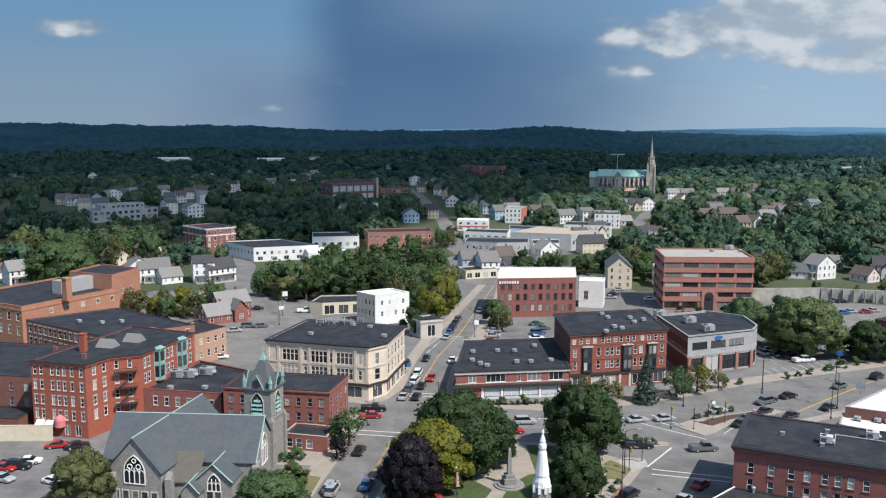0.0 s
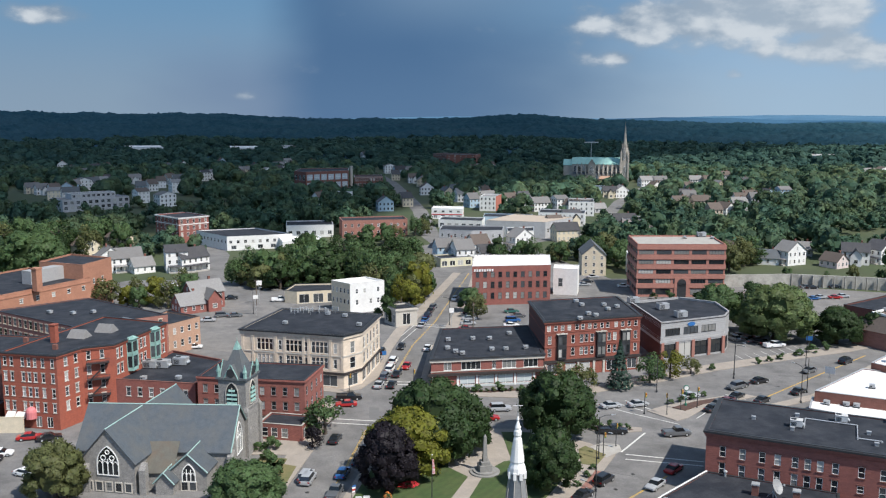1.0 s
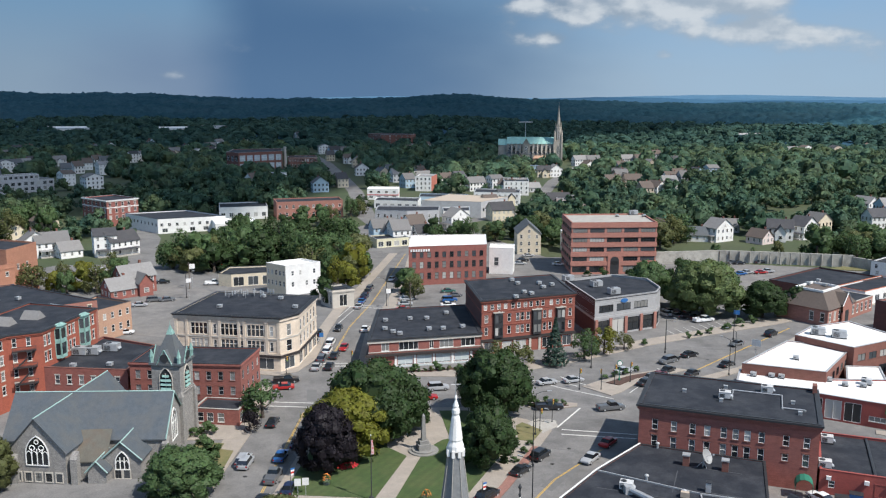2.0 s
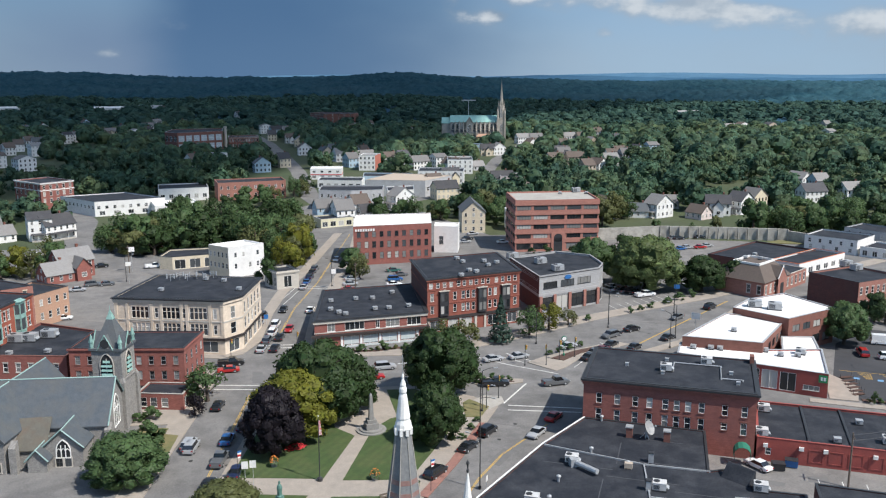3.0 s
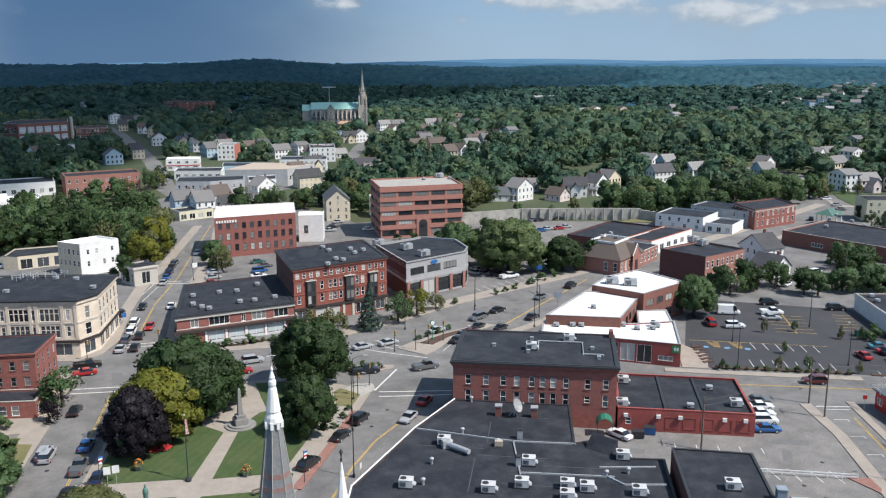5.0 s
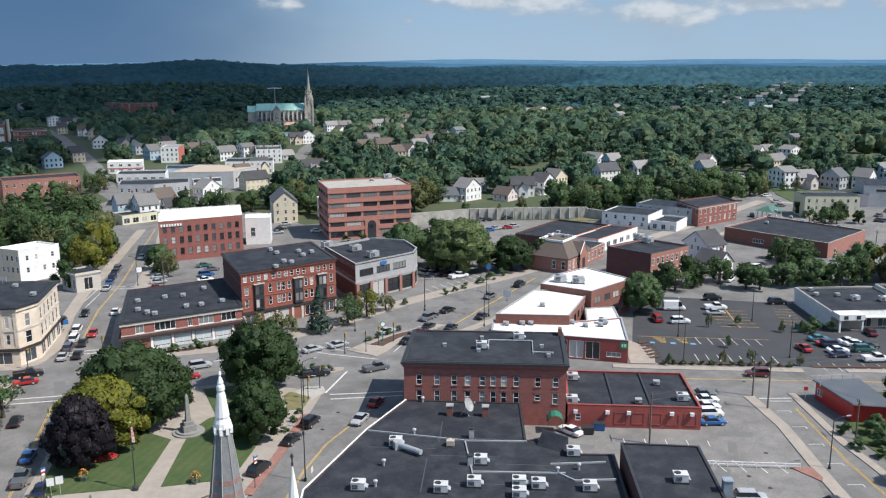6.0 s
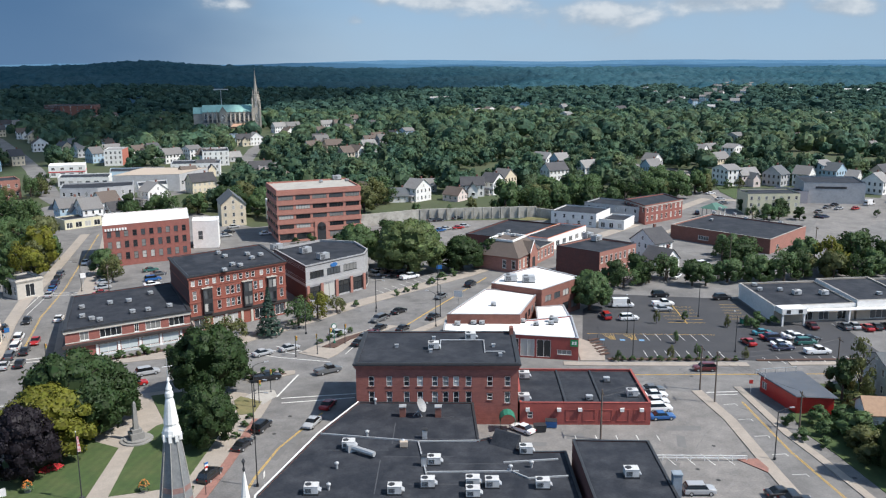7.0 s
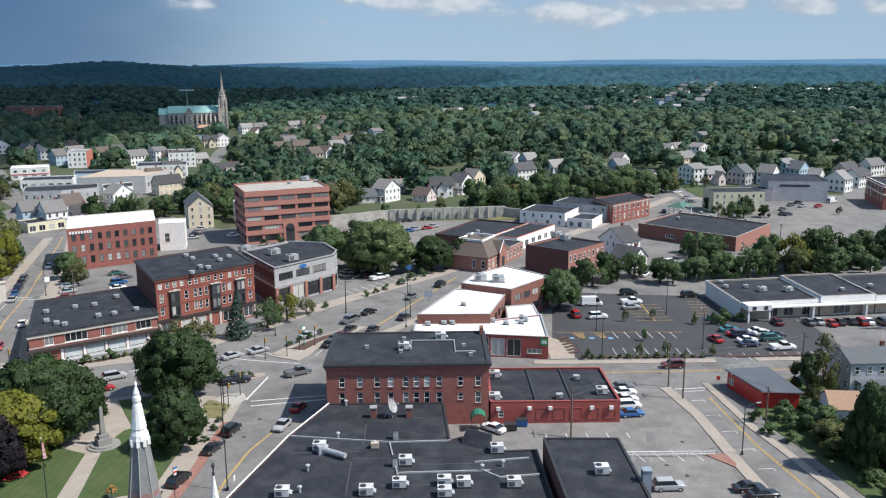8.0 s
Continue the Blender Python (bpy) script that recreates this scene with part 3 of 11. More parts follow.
def window(parent, x, y, z, turn, w, h, style, frame_mat, trim_mat):
    key = (round(w, 2), round(h, 2), style, frame_mat.name, trim_mat.name)
    if key not in WINDOW_DATA:
        s, p = window_meshes(w, h, style)
        WINDOW_DATA[key] = (s.mesh("window", frame_mat, trim_mat), p.mesh("pane", GLASS))
    if math.hypot(*parent.matrix_basis.translation[:2]) > 275 and style not in ("shop", "band", "group"):      # far off: frame and pane in one
        if key + (1,) not in WINDOW_DATA:
            s, p = window_meshes(w, h, style)
            j = Shape()
            j.v, j.f, j.m = s.v + p.v, s.f + [tuple(i + len(s.v) for i in f) for f in p.f], s.m + [2] * len(p.f)
            WINDOW_DATA[key + (1,)] = j.mesh("window", frame_mat, trim_mat, GLASS)
        return part("window", WINDOW_DATA[key + (1,)], None, parent, at=pose(x, y, z, 0, 0, turn))
    fr, pn = WINDOW_DATA[key]
    ob = part("window", fr, None, parent, at=pose(x, y, z, 0, 0, turn))
    part("pane", pn, None, ob)
    return ob


def wall_panel(s, p, q, z0, z1, holes, depth=0.2):
    """A wall face from p to q, outdoors on its right, with openings (along0, along1, z0, z1) and their reveals."""
    p, q = Vector(p), Vector(q)
    u = (q - p).normalized()
    L = (q - p).length
    n = Vector((u.y, -u.x))
    xs = sorted({0.0, L, *[v for h in holes for v in h[:2]]})
    zs = sorted({z0, z1, *[v for h in holes for v in h[2:]]})

    def at(a, z, d=0.0):
        c = p + u * a - n * d
        return (c.x, c.y, z)

    for j in range(len(zs) - 1):
        zm, run = (zs[j] + zs[j + 1]) / 2, None
        for i in range(len(xs) - 1):
            xm = (xs[i] + xs[i + 1]) / 2
            full = not any(h[0] < xm < h[1] and h[2] < zm < h[3] for h in holes)
            if full and run is None:
                run = xs[i]
            last = i == len(xs) - 2
            if run is not None and (not full or last):
                e = xs[i + 1] if full else xs[i]
                s.face([at(run, zs[j]), at(e, zs[j]), at(e, zs[j + 1]), at(run, zs[j + 1])])
                run = None
    for a, b, c, d in holes:
        for (x0, w0), (x1, w1) in (((a, c), (b, c)), ((b, c), (b, d)), ((b, d), (a, d)), ((a, d), (a, c))):
            s.face([at(x0, w0), at(x0, w0, depth), at(x1, w1, depth), at(x1, w1)])


def building(name, label, poly, h, wall, rows=None, roof=MEMBRANE, parapet=0.45, coping=None, casing=WHITE, trim=TRIM_STONE, cornice=None, belts=(), category="building", z=0.0, wall_of=None, doors=()):
    """A flat-roofed building over a counter-clockwise plan. rows: edge number -> (z0, z1, count or list of shares, width, style).
    cornice: (material, how far out, z0, z1). belts: (material, out, z0, z1). doors: (edge, share, width, height, material)."""
    ox, oy = poly[0]
    clear_poly(poly)
    root = thing(name, label, category, ox, oy, z)
    P = [(x - ox, y - oy) for x, y in poly]
    n = len(P)
    for k in range(n):
        p, q = Vector(P[k]), Vector(P[(k + 1) % n])
        u, L = (q - p).normalized(), (q - p).length
        turn = math.degrees(math.atan2(u.y, u.x))
        holes, wins = [], []
        for z0, z1, where, w, style in (rows or {}).get(k, ()):
            if isinstance(where, int):
                where = [(i + 0.5) / where for i in range(where)]
            for c in where:
                a = c * L
                if a - w / 2 < 0.1 or a + w / 2 > L - 0.1:
                    continue
                holes.append((a - w / 2, a + w / 2, z0, z1))
                wins.append((a, z0, w, z1 - z0, style))
        for e, c, w, dh, dm in doors:
            if e == k:
                holes.append((c * L - w / 2, c * L + w / 2, 0.05, dh))
        s = Shape()
        wall_panel(s, P[k], P[(k + 1) % n], 0, h, holes)
        part("wall", s, (wall_of or {}).get(k, wall), root)
        for a, z0, w, wh, style in wins:
            c = p + u * a
            window(root, c.x, c.y, z0, turn, w, wh, style, casing, trim)
        for e, c, w, dh, dm in doors:
            if e == k:
                d = Shape()
                d.box(-w / 2, w / 2, 0.1, 0.16, 0.05, dh)
                d.box(w / 2 - 0.2, w / 2 - 0.12, 0.05, 0.1, 0.95, 1.15)
                g = p + u * (c * L)
                part("door", d, dm, root, at=pose(g.x, g.y, 0, 0, 0, turn))
    s = Shape()
    inner = offset(P, 0.3)
    s.prism(inner, h - parapet - 0.25, h - parapet)
    part("roof", s, roof, root)
    s = Shape()
    s.ring(P, 0.3, -0.004, h - parapet - 0.2, h)
    part("parapet", s, wall, root)
    s = Shape()
    s.ring(P, 0.34, 0.05, h, h + 0.07)
    part("coping", s, coping or METAL_DARK, root)
    if cornice:
        s = Shape()
        m, out, a, b = cornice
        s.ring(P, 0.0, out * 0.55, a, (a + b) / 2)
        s.ring(P, 0.0, out, (a + b) / 2, b)
        part("cornice", s, m, root)
    for m, out, a, b in belts:
        s = Shape()
        s.ring(P, 0.0, out, a, b)
        part("belt_course", s, m, root)
    return root


# ---- gabled houses ----
HOUSES = {}


def gable_parts(root, w, d, eave, ridge, wall, roofm, chimney=True, porch=False, storeys=2, over=0.35, far=False):
    """Walls, pitched roof along x, windows, chimney and porch round the centre of root. The front looks to -y."""
    s = Shape()
    x, y = w / 2, d / 2
    s.face([(-x, -y, 0), (x, -y, 0), (x, -y, eave), (-x, -y, eave)])
    s.face([(x, y, 0), (-x, y, 0), (-x, y, eave), (x, y, eave)])
    s.face([(x, -y, 0), (x, y, 0), (x, y, eave), (x, 0, ridge), (x, -y, eave)])
    s.face([(-x, y, 0), (-x, -y, 0), (-x, -y, eave), (-x, 0, ridge), (-x, y, eave)])
    part("wall", s, wall, root)
    k = (ridge - eave) / y
    s, t = Shape(), 0.16
    for sg in (-1, 1):
        e = (sg * (y + over), eave - k * over)
        pts = [(-x - over, *e), (x + over, *e), (x + over, 0, ridge), (-x - over, 0, ridge)]
        up = [(a, b, c + t) for a, b, c in pts]
        if sg > 0:
            pts, up = pts[::-1], up[::-1]
        s.face(up)
        s.face(pts[::-1])
        for i in range(4):
            j = (i + 1) % 4
            s.face([pts[i], pts[j], up[j], up[i]])
    part("roof", s, roofm, root)
    hs = eave / storeys
    if far:                                    # windows too small to pick apart
        s = Shape()
        for f in range(storeys):
            z = f * hs + hs * 0.32
            n = max(2, round(w / 2.6))
            for i in range(n):
                c = -x + w * (i + 0.5) / n
                for sg in (-1, 1):
                    s.box(c - 0.48, c + 0.48, sg * y - 0.06, sg * y + 0.06, z, z + 1.5)
            n = max(2, round(d / 2.8))
            for i in range(n):
                c = -y + d * (i + 0.5) / n
                for sg in (-1, 1):
                    s.box(sg * x - 0.06, sg * x + 0.06, c - 0.48, c + 0.48, z, z + 1.5)
        part("glazing", s, GLASS, root)["kind"] = "stuff"
    for f in range(0 if far else storeys):
        z = f * hs + hs * 0.32
        n = max(2, round(w / 2.6))
        for i in range(n):
            if f == 0 and porch and abs(i - n // 2) < 1:
                continue
            c = -x + w * (i + 0.5) / n
            window(root, c, -y - 0.1, z, 0, 0.95, 1.5, "plain", WHITE, WHITE)
        n = max(2, round(d / 2.8))
        for i in range(n):
            c = -y + d * (i + 0.5) / n
            window(root, x + 0.1, c, z, 90, 0.95, 1.5, "plain", WHITE, WHITE)
            window(root, -x - 0.1, c, z, -90, 0.95, 1.5, "plain", WHITE, WHITE)
    for sg, tn in ((1, 90), (-1, -90)) if not far else ():
        window(root, sg * (x + 0.1), 0, eave + 0.35, tn, 0.9, min(1.3, (ridge - eave) * 0.45), "plain", WHITE, WHITE)
    if chimney:
        s = Shape()
        s.box(w * 0.18, w * 0.18 + 0.7, 0.4, 1.0, eave, ridge + 0.9)
        s.box(w * 0.18 - 0.06, w * 0.18 + 0.76, 0.34, 1.06, ridge + 0.9, ridge + 1.02)
        part("chimney", s, BRICK_BROWN, root)
    if porch and not far:
        s = Shape()
        s.box(-x * 0.8, x * 0.8, -y - 2.0, -y - 0.02, 0, 0.5)
        part("porch_floor", s, CONCRETE, root)
        for c in (-0.76, -0.25, 0.25, 0.76):
            s = Shape()
            s.box(x * c - 0.08, x * c + 0.08, -y - 1.95, -y - 1.79, 0.5, 2.7)
            part("post", s, WHITE, root)
        s = Shape()
        s.prism([(-x * 0.85, -y - 2.2), (x * 0.85, -y - 2.2), (x * 0.85, -y - 0.01), (-x * 0.85, -y - 0.01)], 2.7, 3.1,
                top=[(-x * 0.8, -y - 1.9), (x * 0.8, -y - 1.9), (x * 0.85, -y - 0.01), (-x * 0.85, -y - 0.01)])
        part("porch_roof", s, roofm, root)


def house(style, x, y, turn, colour, roofm=SHINGLE_DARK, z=0.0, grow=1.0):
    """One of a few house types at a place; alike ones share their meshes."""
    far = math.hypot(x, y) > 430
    key = (style, colour.name, roofm.name, far)
    word = {"white_siding": "white", "cream_siding": "cream", "grey_siding": "grey", "pale_blue_siding": "pale blue", "tan_siding": "tan",
            "pink_siding": "pink", "pale_yellow_siding": "pale yellow", "brick_red": "red brick"}[colour.name]
    tone = {"dark_shingles": "dark", "pale_shingles": "pale grey", "brown_shingles": "brown", "grey_slate_shingles": "slate-grey"}[roofm.name]
    CLEAR.append((x, y, 8.5))
    u = math.hypot(x, y)
    for k in (9, 17, 25, 33):                  # no trees on the line to the camera, so the house stays in view
        CLEAR.append((x * (1 - k / u), y * (1 - k / u), 6.5))
    if key in HOUSES:
        o = copy_thing(HOUSES[key], pose(x, y, z, 0, 0, turn))
        o["label"] = HOUSES[key]["label"]
        return o
    spec = {"cottage": (8.5, 7.5, 3.0, 6.2, True, False, 1, "one-storey"), "tall": (8.0, 10.5, 6.2, 10.0, True, True, 2, "two-storey"),
            "wide": (12.5, 8.5, 5.8, 9.4, True, True, 2, "two-storey"), "ell": (11.0, 8.0, 5.6, 9.0, True, False, 2, "two-storey"),
            "barn": (18.0, 10.0, 4.6, 7.4, False, False, 1, "long low"), "triple": (8.5, 12.5, 8.4, 10.6, False, True, 3, "three-storey")}[style]
    w, d, e, r, ch, po, st, storey = spec
    root = thing("house", f"{storey} {word} house with {tone} gable roof", "house", x, y, z, turn, "houses of the town")
    gable_parts(root, w, d, e, r, colour, roofm, ch, po, st, far=far)
    if style == "ell":
        s = Shape()
        s.box(-2.2, 2.2, -d / 2 - 4.5, -d / 2 - 0.01, 0, 4.4)
        s.face([(-2.2, -d / 2 - 4.5, 4.4), (2.2, -d / 2 - 4.5, 4.4), (0, -d / 2 - 4.5, 7.0)])
        part("wing", s, colour, root)
        s = Shape()
        for sg in (-1, 1):
            a = [(sg * 2.6, -d / 2 - 4.9, 3.95), (sg * 2.6, 0, 3.95), (0, 0, 7.05), (0, -d / 2 - 4.9, 7.05)]
            a = a if sg > 0 else a[::-1]
            s.face([(p, q, t + 0.14) for p, q, t in a])
            s.face(a[::-1])
        part("wing_roof", s, roofm, root)
        window(root, 0, -d / 2 - 4.6, 1.2, 0, 1.6, 1.5, "plain", WHITE, WHITE)
    HOUSES[key] = root
    return root

# ---- ground, roads, pavements ----
def terrain(x, y):
    """Height of the land: flat town, wooded hills far out."""
    r = math.hypot(x, y)
    if r < 950:
        return 0.0
    a = math.degrees(math.atan2(x, y))
    rise = 45 - 15 * smoothstep(8, 20, a) + 16 * smoothstep(-6, -16, a) * smoothstep(-90, -40, a) + 15 * math.exp(-((a - 6.8) / 3.0) ** 2)
    rise += 5 * noise.noise((a * 0.13, 3.1, 0)) + 2.5 * noise.noise((a * 0.6, 1.7, 0))
    n = noise.noise((x * 0.0011, y * 0.0011, 0.4)) * 16 + noise.noise((x * 0.004, y * 0.004, 2.4)) * 5
    return smoothstep(950, 3300, r) * rise + smoothstep(950, 1700, r) * (1 - smoothstep(2700, 3300, r)) * n


radii = [0, 60, 200, 400, 600, 800, 950, 1050] + [1150 + 110 * k for k in range(34)]
SEG = 300
verts = [(0.0, 0.0, 0.0)]
for r in radii[1:]:
    for k in range(SEG):
        t = 2 * math.pi * k / SEG
        x, y = r * math.sin(t), r * math.cos(t)
        verts.append((x, y, terrain(x, y) if r > 0 else 0.0))
faces = [(0, 1 + (k + 1) % SEG, 1 + k) for k in range(SEG)]
for j in range(len(radii) - 2):
    for k in range(SEG):
        a, b = 1 + j * SEG, 1 + (j + 1) * SEG
        faces.append((a + k, a + (k + 1) % SEG, b + (k + 1) % SEG, b + k))
me = bpy.data.meshes.new("ground")
me.from_pydata(verts, [], faces)
me.materials.append(GROUND)
me.materials.append(HAZY_HILL)
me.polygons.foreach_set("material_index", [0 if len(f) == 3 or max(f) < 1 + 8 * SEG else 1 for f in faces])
me.polygons.foreach_set("use_smooth", [True] * len(faces))
tagged(new("ground", me), "grassy town ground rising to dark haze-tinted wooded hills", "ground", kind="structure")


def ridge(name, r, height, wob, seed, m, a0, a1):
    """A far ridge of hills, closed behind."""
    s, n = Shape(), 160
    top = []
    for k in range(n + 1):
        a = a0 + (a1 - a0) * k / n
        h = height(a) + wob * noise.noise((a * 0.11, seed, 0)) + wob * 0.3 * noise.noise((a * 0.9, seed, 0.5))
        t = radians(a)
        top.append(((r * math.sin(t), r * math.cos(t)), h))
    for k in range(n):
        (p, h0), (q, h1) = top[k], top[k + 1]
        p2, q2 = (p[0] * 1.06, p[1] * 1.06), (q[0] * 1.06, q[1] * 1.06)
        p0, q0 = (p[0] * 0.86, p[1] * 0.86), (q[0] * 0.86, q[1] * 0.86)
        s.face([(*p0, 10), (*q0, 10), (*q, h1 * 0.8), (*p, h0 * 0.8)])
        s.face([(*p, h0 * 0.8), (*q, h1 * 0.8), (*q2, h1), (*p2, h0)])
    return solid(name, s, m, "distant wooded ridge tinted with blue haze", "hills", kind="structure")


# haze put into the ridge colours, paler blue the farther they stand
RIDGE_HAZE_NEAR = mat("haze_tinted_ridge", (0.034, 0.086, 0.140), (0.026, 0.070, 0.118), 0.004, 1.0, spec=0.0, stain=(0.042, 0.096, 0.140), stain_scale=0.012, amount=0.6)
RIDGE_HAZE_MID = mat("haze_tinted_mid_ridge", (0.050, 0.118, 0.185), (0.040, 0.098, 0.158), 0.003, 1.0, spec=0.0, stain=(0.062, 0.128, 0.180), stain_scale=0.008, amount=0.6)
RIDGE_HAZE_FAR = mat("haze_tinted_far_ridge", (0.078, 0.160, 0.235), (0.064, 0.136, 0.206), 0.002, 1.0, spec=0.0, stain=(0.090, 0.170, 0.230), stain_scale=0.006, amount=0.6)
ridge("backdrop_1", 3750, lambda a: 40 + 6 * math.sin(a * 0.5 + 1.0), 9, 2.5, RIDGE_HAZE_NEAR, -75, 90)
ridge("backdrop_2", 4150, lambda a: 51 + 8 * smoothstep(6, 14, a) * (1 - smoothstep(16, 24, a)) + 3 * math.sin(a * 0.45), 9, 8.5, RIDGE_HAZE_MID, -75, 90)
ridge("backdrop_3", 4500, lambda a: 58 + 13 * smoothstep(8, 26, a) + 4 * math.sin(a * 0.35), 9, 5.5, RIDGE_HAZE_FAR, -75, 90)


def sheet(name, poly, z, m, label, category, thick=0.0):
    s = Shape()
    s.prism(poly, z - thick if thick else z - 0.02, z)
    clear_poly(poly, 0) if thick < 0 else None
    return solid(name, s, m, label, category, kind="structure")


def ribbon(s, pts, left, right, z0, z1):
    """A band along a line of points, so many metres to its left and to its right."""
    P = [Vector(p) for p in pts]
    rows = []
    for k, p in enumerate(P):
        e1 = (p - P[k - 1]).normalized() if k else (P[1] - p).normalized()
        e2 = (P[k + 1] - p).normalized() if k < len(P) - 1 else e1
        n1, n2 = Vector((-e1.y, e1.x)), Vector((-e2.y, e2.x))
        b = n1 + n2
        b = b / max(b.dot(n1), 0.4)
        rows.append((p + b * left, p - b * right))
    for k in range(len(rows) - 1):
        (a, b), (c, d) = rows[k], rows[k + 1]
        s.prism([tuple(b), tuple(d), tuple(c), tuple(a)], z0, z1)


def strip(name, pts, left, right, z, m, label, category, thick=0.14):
    s = Shape()
    ribbon(s, pts, left, right, z - thick, z)
    return solid(name, s, m, label, category, kind="structure")


def line(pts, width=0.15, m=MARK_WHITE, label="white painted road line"):
    return strip("road_marking", pts, width / 2, width / 2, 0.056, m, label, "road marking", 0.02)


def dashes(pts, step, length, width=0.15, m=MARK_WHITE):
    """Painted lane dashes along a straight line."""
    a, b = Vector(pts[0]), Vector(pts[1])
    u = (b - a).normalized()
    k = 0.0
    while k + length < (b - a).length:
        p, q = a + u * k, a + u * (k + length)
        line([tuple(p), tuple(q)], width, m)
        k += step


# the asphalt of the town centre, one sheet under all the kerbs
road_town = sheet("road", [(-150, 60), (60, 60), (135, 60), (215, 95), (330, 200), (360, 262), (300, 330), (150, 290), (120, 330), (75, 330), (50, 420), (10, 430), (-60, 330), (-110, 330), (-135, 300), (-95, 250), (-150, 200)],
                  0.03, ASPHALT, "worn grey asphalt of the town streets", "road")

STREET_A = [(-17, 118), (-12.3, 153), (-10.4, 166), (-5.2, 200), (-1.5, 232), (5.6, 261), (13.6, 304), (20.5, 343), (16, 400), (7, 452), (1.5, 577), (-6, 660), (-24, 829), (-60, 1050)]
# kerbed pavements
K = "pale concrete pavement with a kerb"
strip("pavement", [(-26, 110), (-23.6, 130), (-21.8, 142.8), (-19.6, 157), (-17.6, 179.5), (-19, 184)], 4.2, 0, 0.17, PAVE, K, "pavement")
strip("pavement", [(-62, 204), (-18, 190.8), (-13.2, 193.2), (-9.6, 202), (-7.0, 228), (-3.6, 249.5), (3, 276.3), (17.3, 343.7)], 3.2, 0, 0.17, PAVE, K, "pavement")
strip("pavement", [(22, 344), (17.4, 304), (7.7, 250), (2.6, 224), (0.2, 196), (2.5, 190.2), (9.7, 187.7), (22.2, 186.2), (40.4, 189.5), (54.9, 195.9), (74.7, 206.5), (94.6, 214.6), (115.8, 222.8), (148.4, 239), (178.3, 250), (221, 271), (281, 304)], 4.8, 0, 0.17, PAVE, K, "pavement")
strip("pavement", [(66, 172.5), (75, 179.5), (88.5, 186.5), (97, 194), (115.7, 211), (132, 222.5), (142.4, 219), (190, 243), (232, 261)], 0, 2.6, 0.17, PAVE, K, "pavement")
strip("pavement", [(96.6, 144.8), (102.3, 141.6), (130.8, 127.3)], 2.2, 0, 0.17, PAVE, K, "pavement")
strip("pavement", [(138.9, 123.9), (164, 112.3), (200, 96)], 2.0, 0, 0.17, PAVE, K, "pavement")
strip("pavement", [(111.2, 121.5), (107.1, 108.3), (98.6, 89.6), (92, 74), (86, 60)], 1.3, 0.8, 0.17, PAVE, K, "pavement")
strip("pavement", [(120.6, 119.2), (112.4, 99), (110.0, 90.4), (105.2, 75.4), (100, 60)], 0, 1.5, 0.17, PAVE, K, "pavement")
strip("pavement", [(17.5, 60), (24, 104.5), (48.2, 133.5), (53.5, 149)], 0, 1.4, 0.17, PAVE, K, "pavement")

# town common: a kerbed green with crossing walks
park = [(-17, 103), (8, 100), (16.2, 117.3), (23.6, 129), (33.1, 146), (36.6, 152.6), (33, 158.5), (23, 166.5), (-1.5, 167.5), (-5.6, 163), (-8.1, 157), (-14.4, 125.3)]
sheet("pavement", park, 0.16, PAVE, "pale concrete walks of the town common", "pavement", 0.14)


def lawn(poly, label="mown green lawn of the town common", m=GRASS):
    return sheet("lawn", poly, 0.22, m, label, "lawn", 0.08)


lawn([(-11.8, 130.2), (-2.2, 128.4), (2.6, 127.4), (8.6, 143.2), (5.4, 147.4), (4.6, 158), (-4.0, 163), (-6.4, 156)])
lawn([(5.6, 126.4), (13.2, 125.3), (17.0, 127), (24.8, 141.5), (27.5, 147.5), (21, 152), (15.5, 149.8), (12.0, 145.5)])
lawn([(17.0, 150.5), (27.5, 149.5), (30.2, 151.3), (29.0, 156.5), (22, 164.4), (16.5, 164.8)])
lawn([(-13.8, 118), (-3.4, 116.2), (0.2, 122.2), (-12.6, 125)])
lawn([(1.2, 104), (9, 104), (14.8, 117), (13.6, 119.8), (3.6, 121.2), (0.5, 114)])
lawn([(29.4, 148.4), (32.0, 147.6), (34.8, 152.6), (31.8, 157), (30.2, 155.4)], "patch of dry brown grass at the corner of the common", GRASS_DRY)
strip("planting_bed", [(17.8, 118.6), (24.4, 129.3), (32.8, 144.6)], 1.6, 0, 0.26, PAVER, "brick-paved verge beside the common", "verge", 0.12)
corner = Shape()
corner.prism([(34.6, 151.2), (38.2, 154.6), (38.4, 157.4), (35.4, 158.8), (32.6, 156.6)], 0.03, 0.2)
solid("pavement", corner, CONCRETE, "pale concrete corner of the crossing", "pavement", kind="structure")
lawn([(-31.5, 139.0), (-25.8, 139.0), (-23.9, 152.0), (-29.0, 153.4)], "dry brown grass beside the stone church", GRASS_DRY)
sheet("pavement", [(-31.5, 154.5), (-21.5, 153.8), (-20.6, 160.4), (-31, 162.4)], 0.175, PAVE, "pale concrete forecourt", "pavement", 0.14)
sheet("pavement", [(101.3, 145.6), (106.0, 143.4), (111.0, 150.8), (109.4, 160.4)], 0.18, PAVE, "pale concrete steps and walk beside a bank", "pavement", 0.14)
strip("planting_bed", [(106.8, 143.4), (131.2, 130.9)], 1.1, 0, 0.2, MULCH, "mulched verge along a car park", "planting bed", 0.15)
strip("planting_bed", [(134.6, 129.0), (160, 117.4)], 0.9, 0, 0.2, MULCH, "mulched verge along a car park", "planting bed", 0.15)
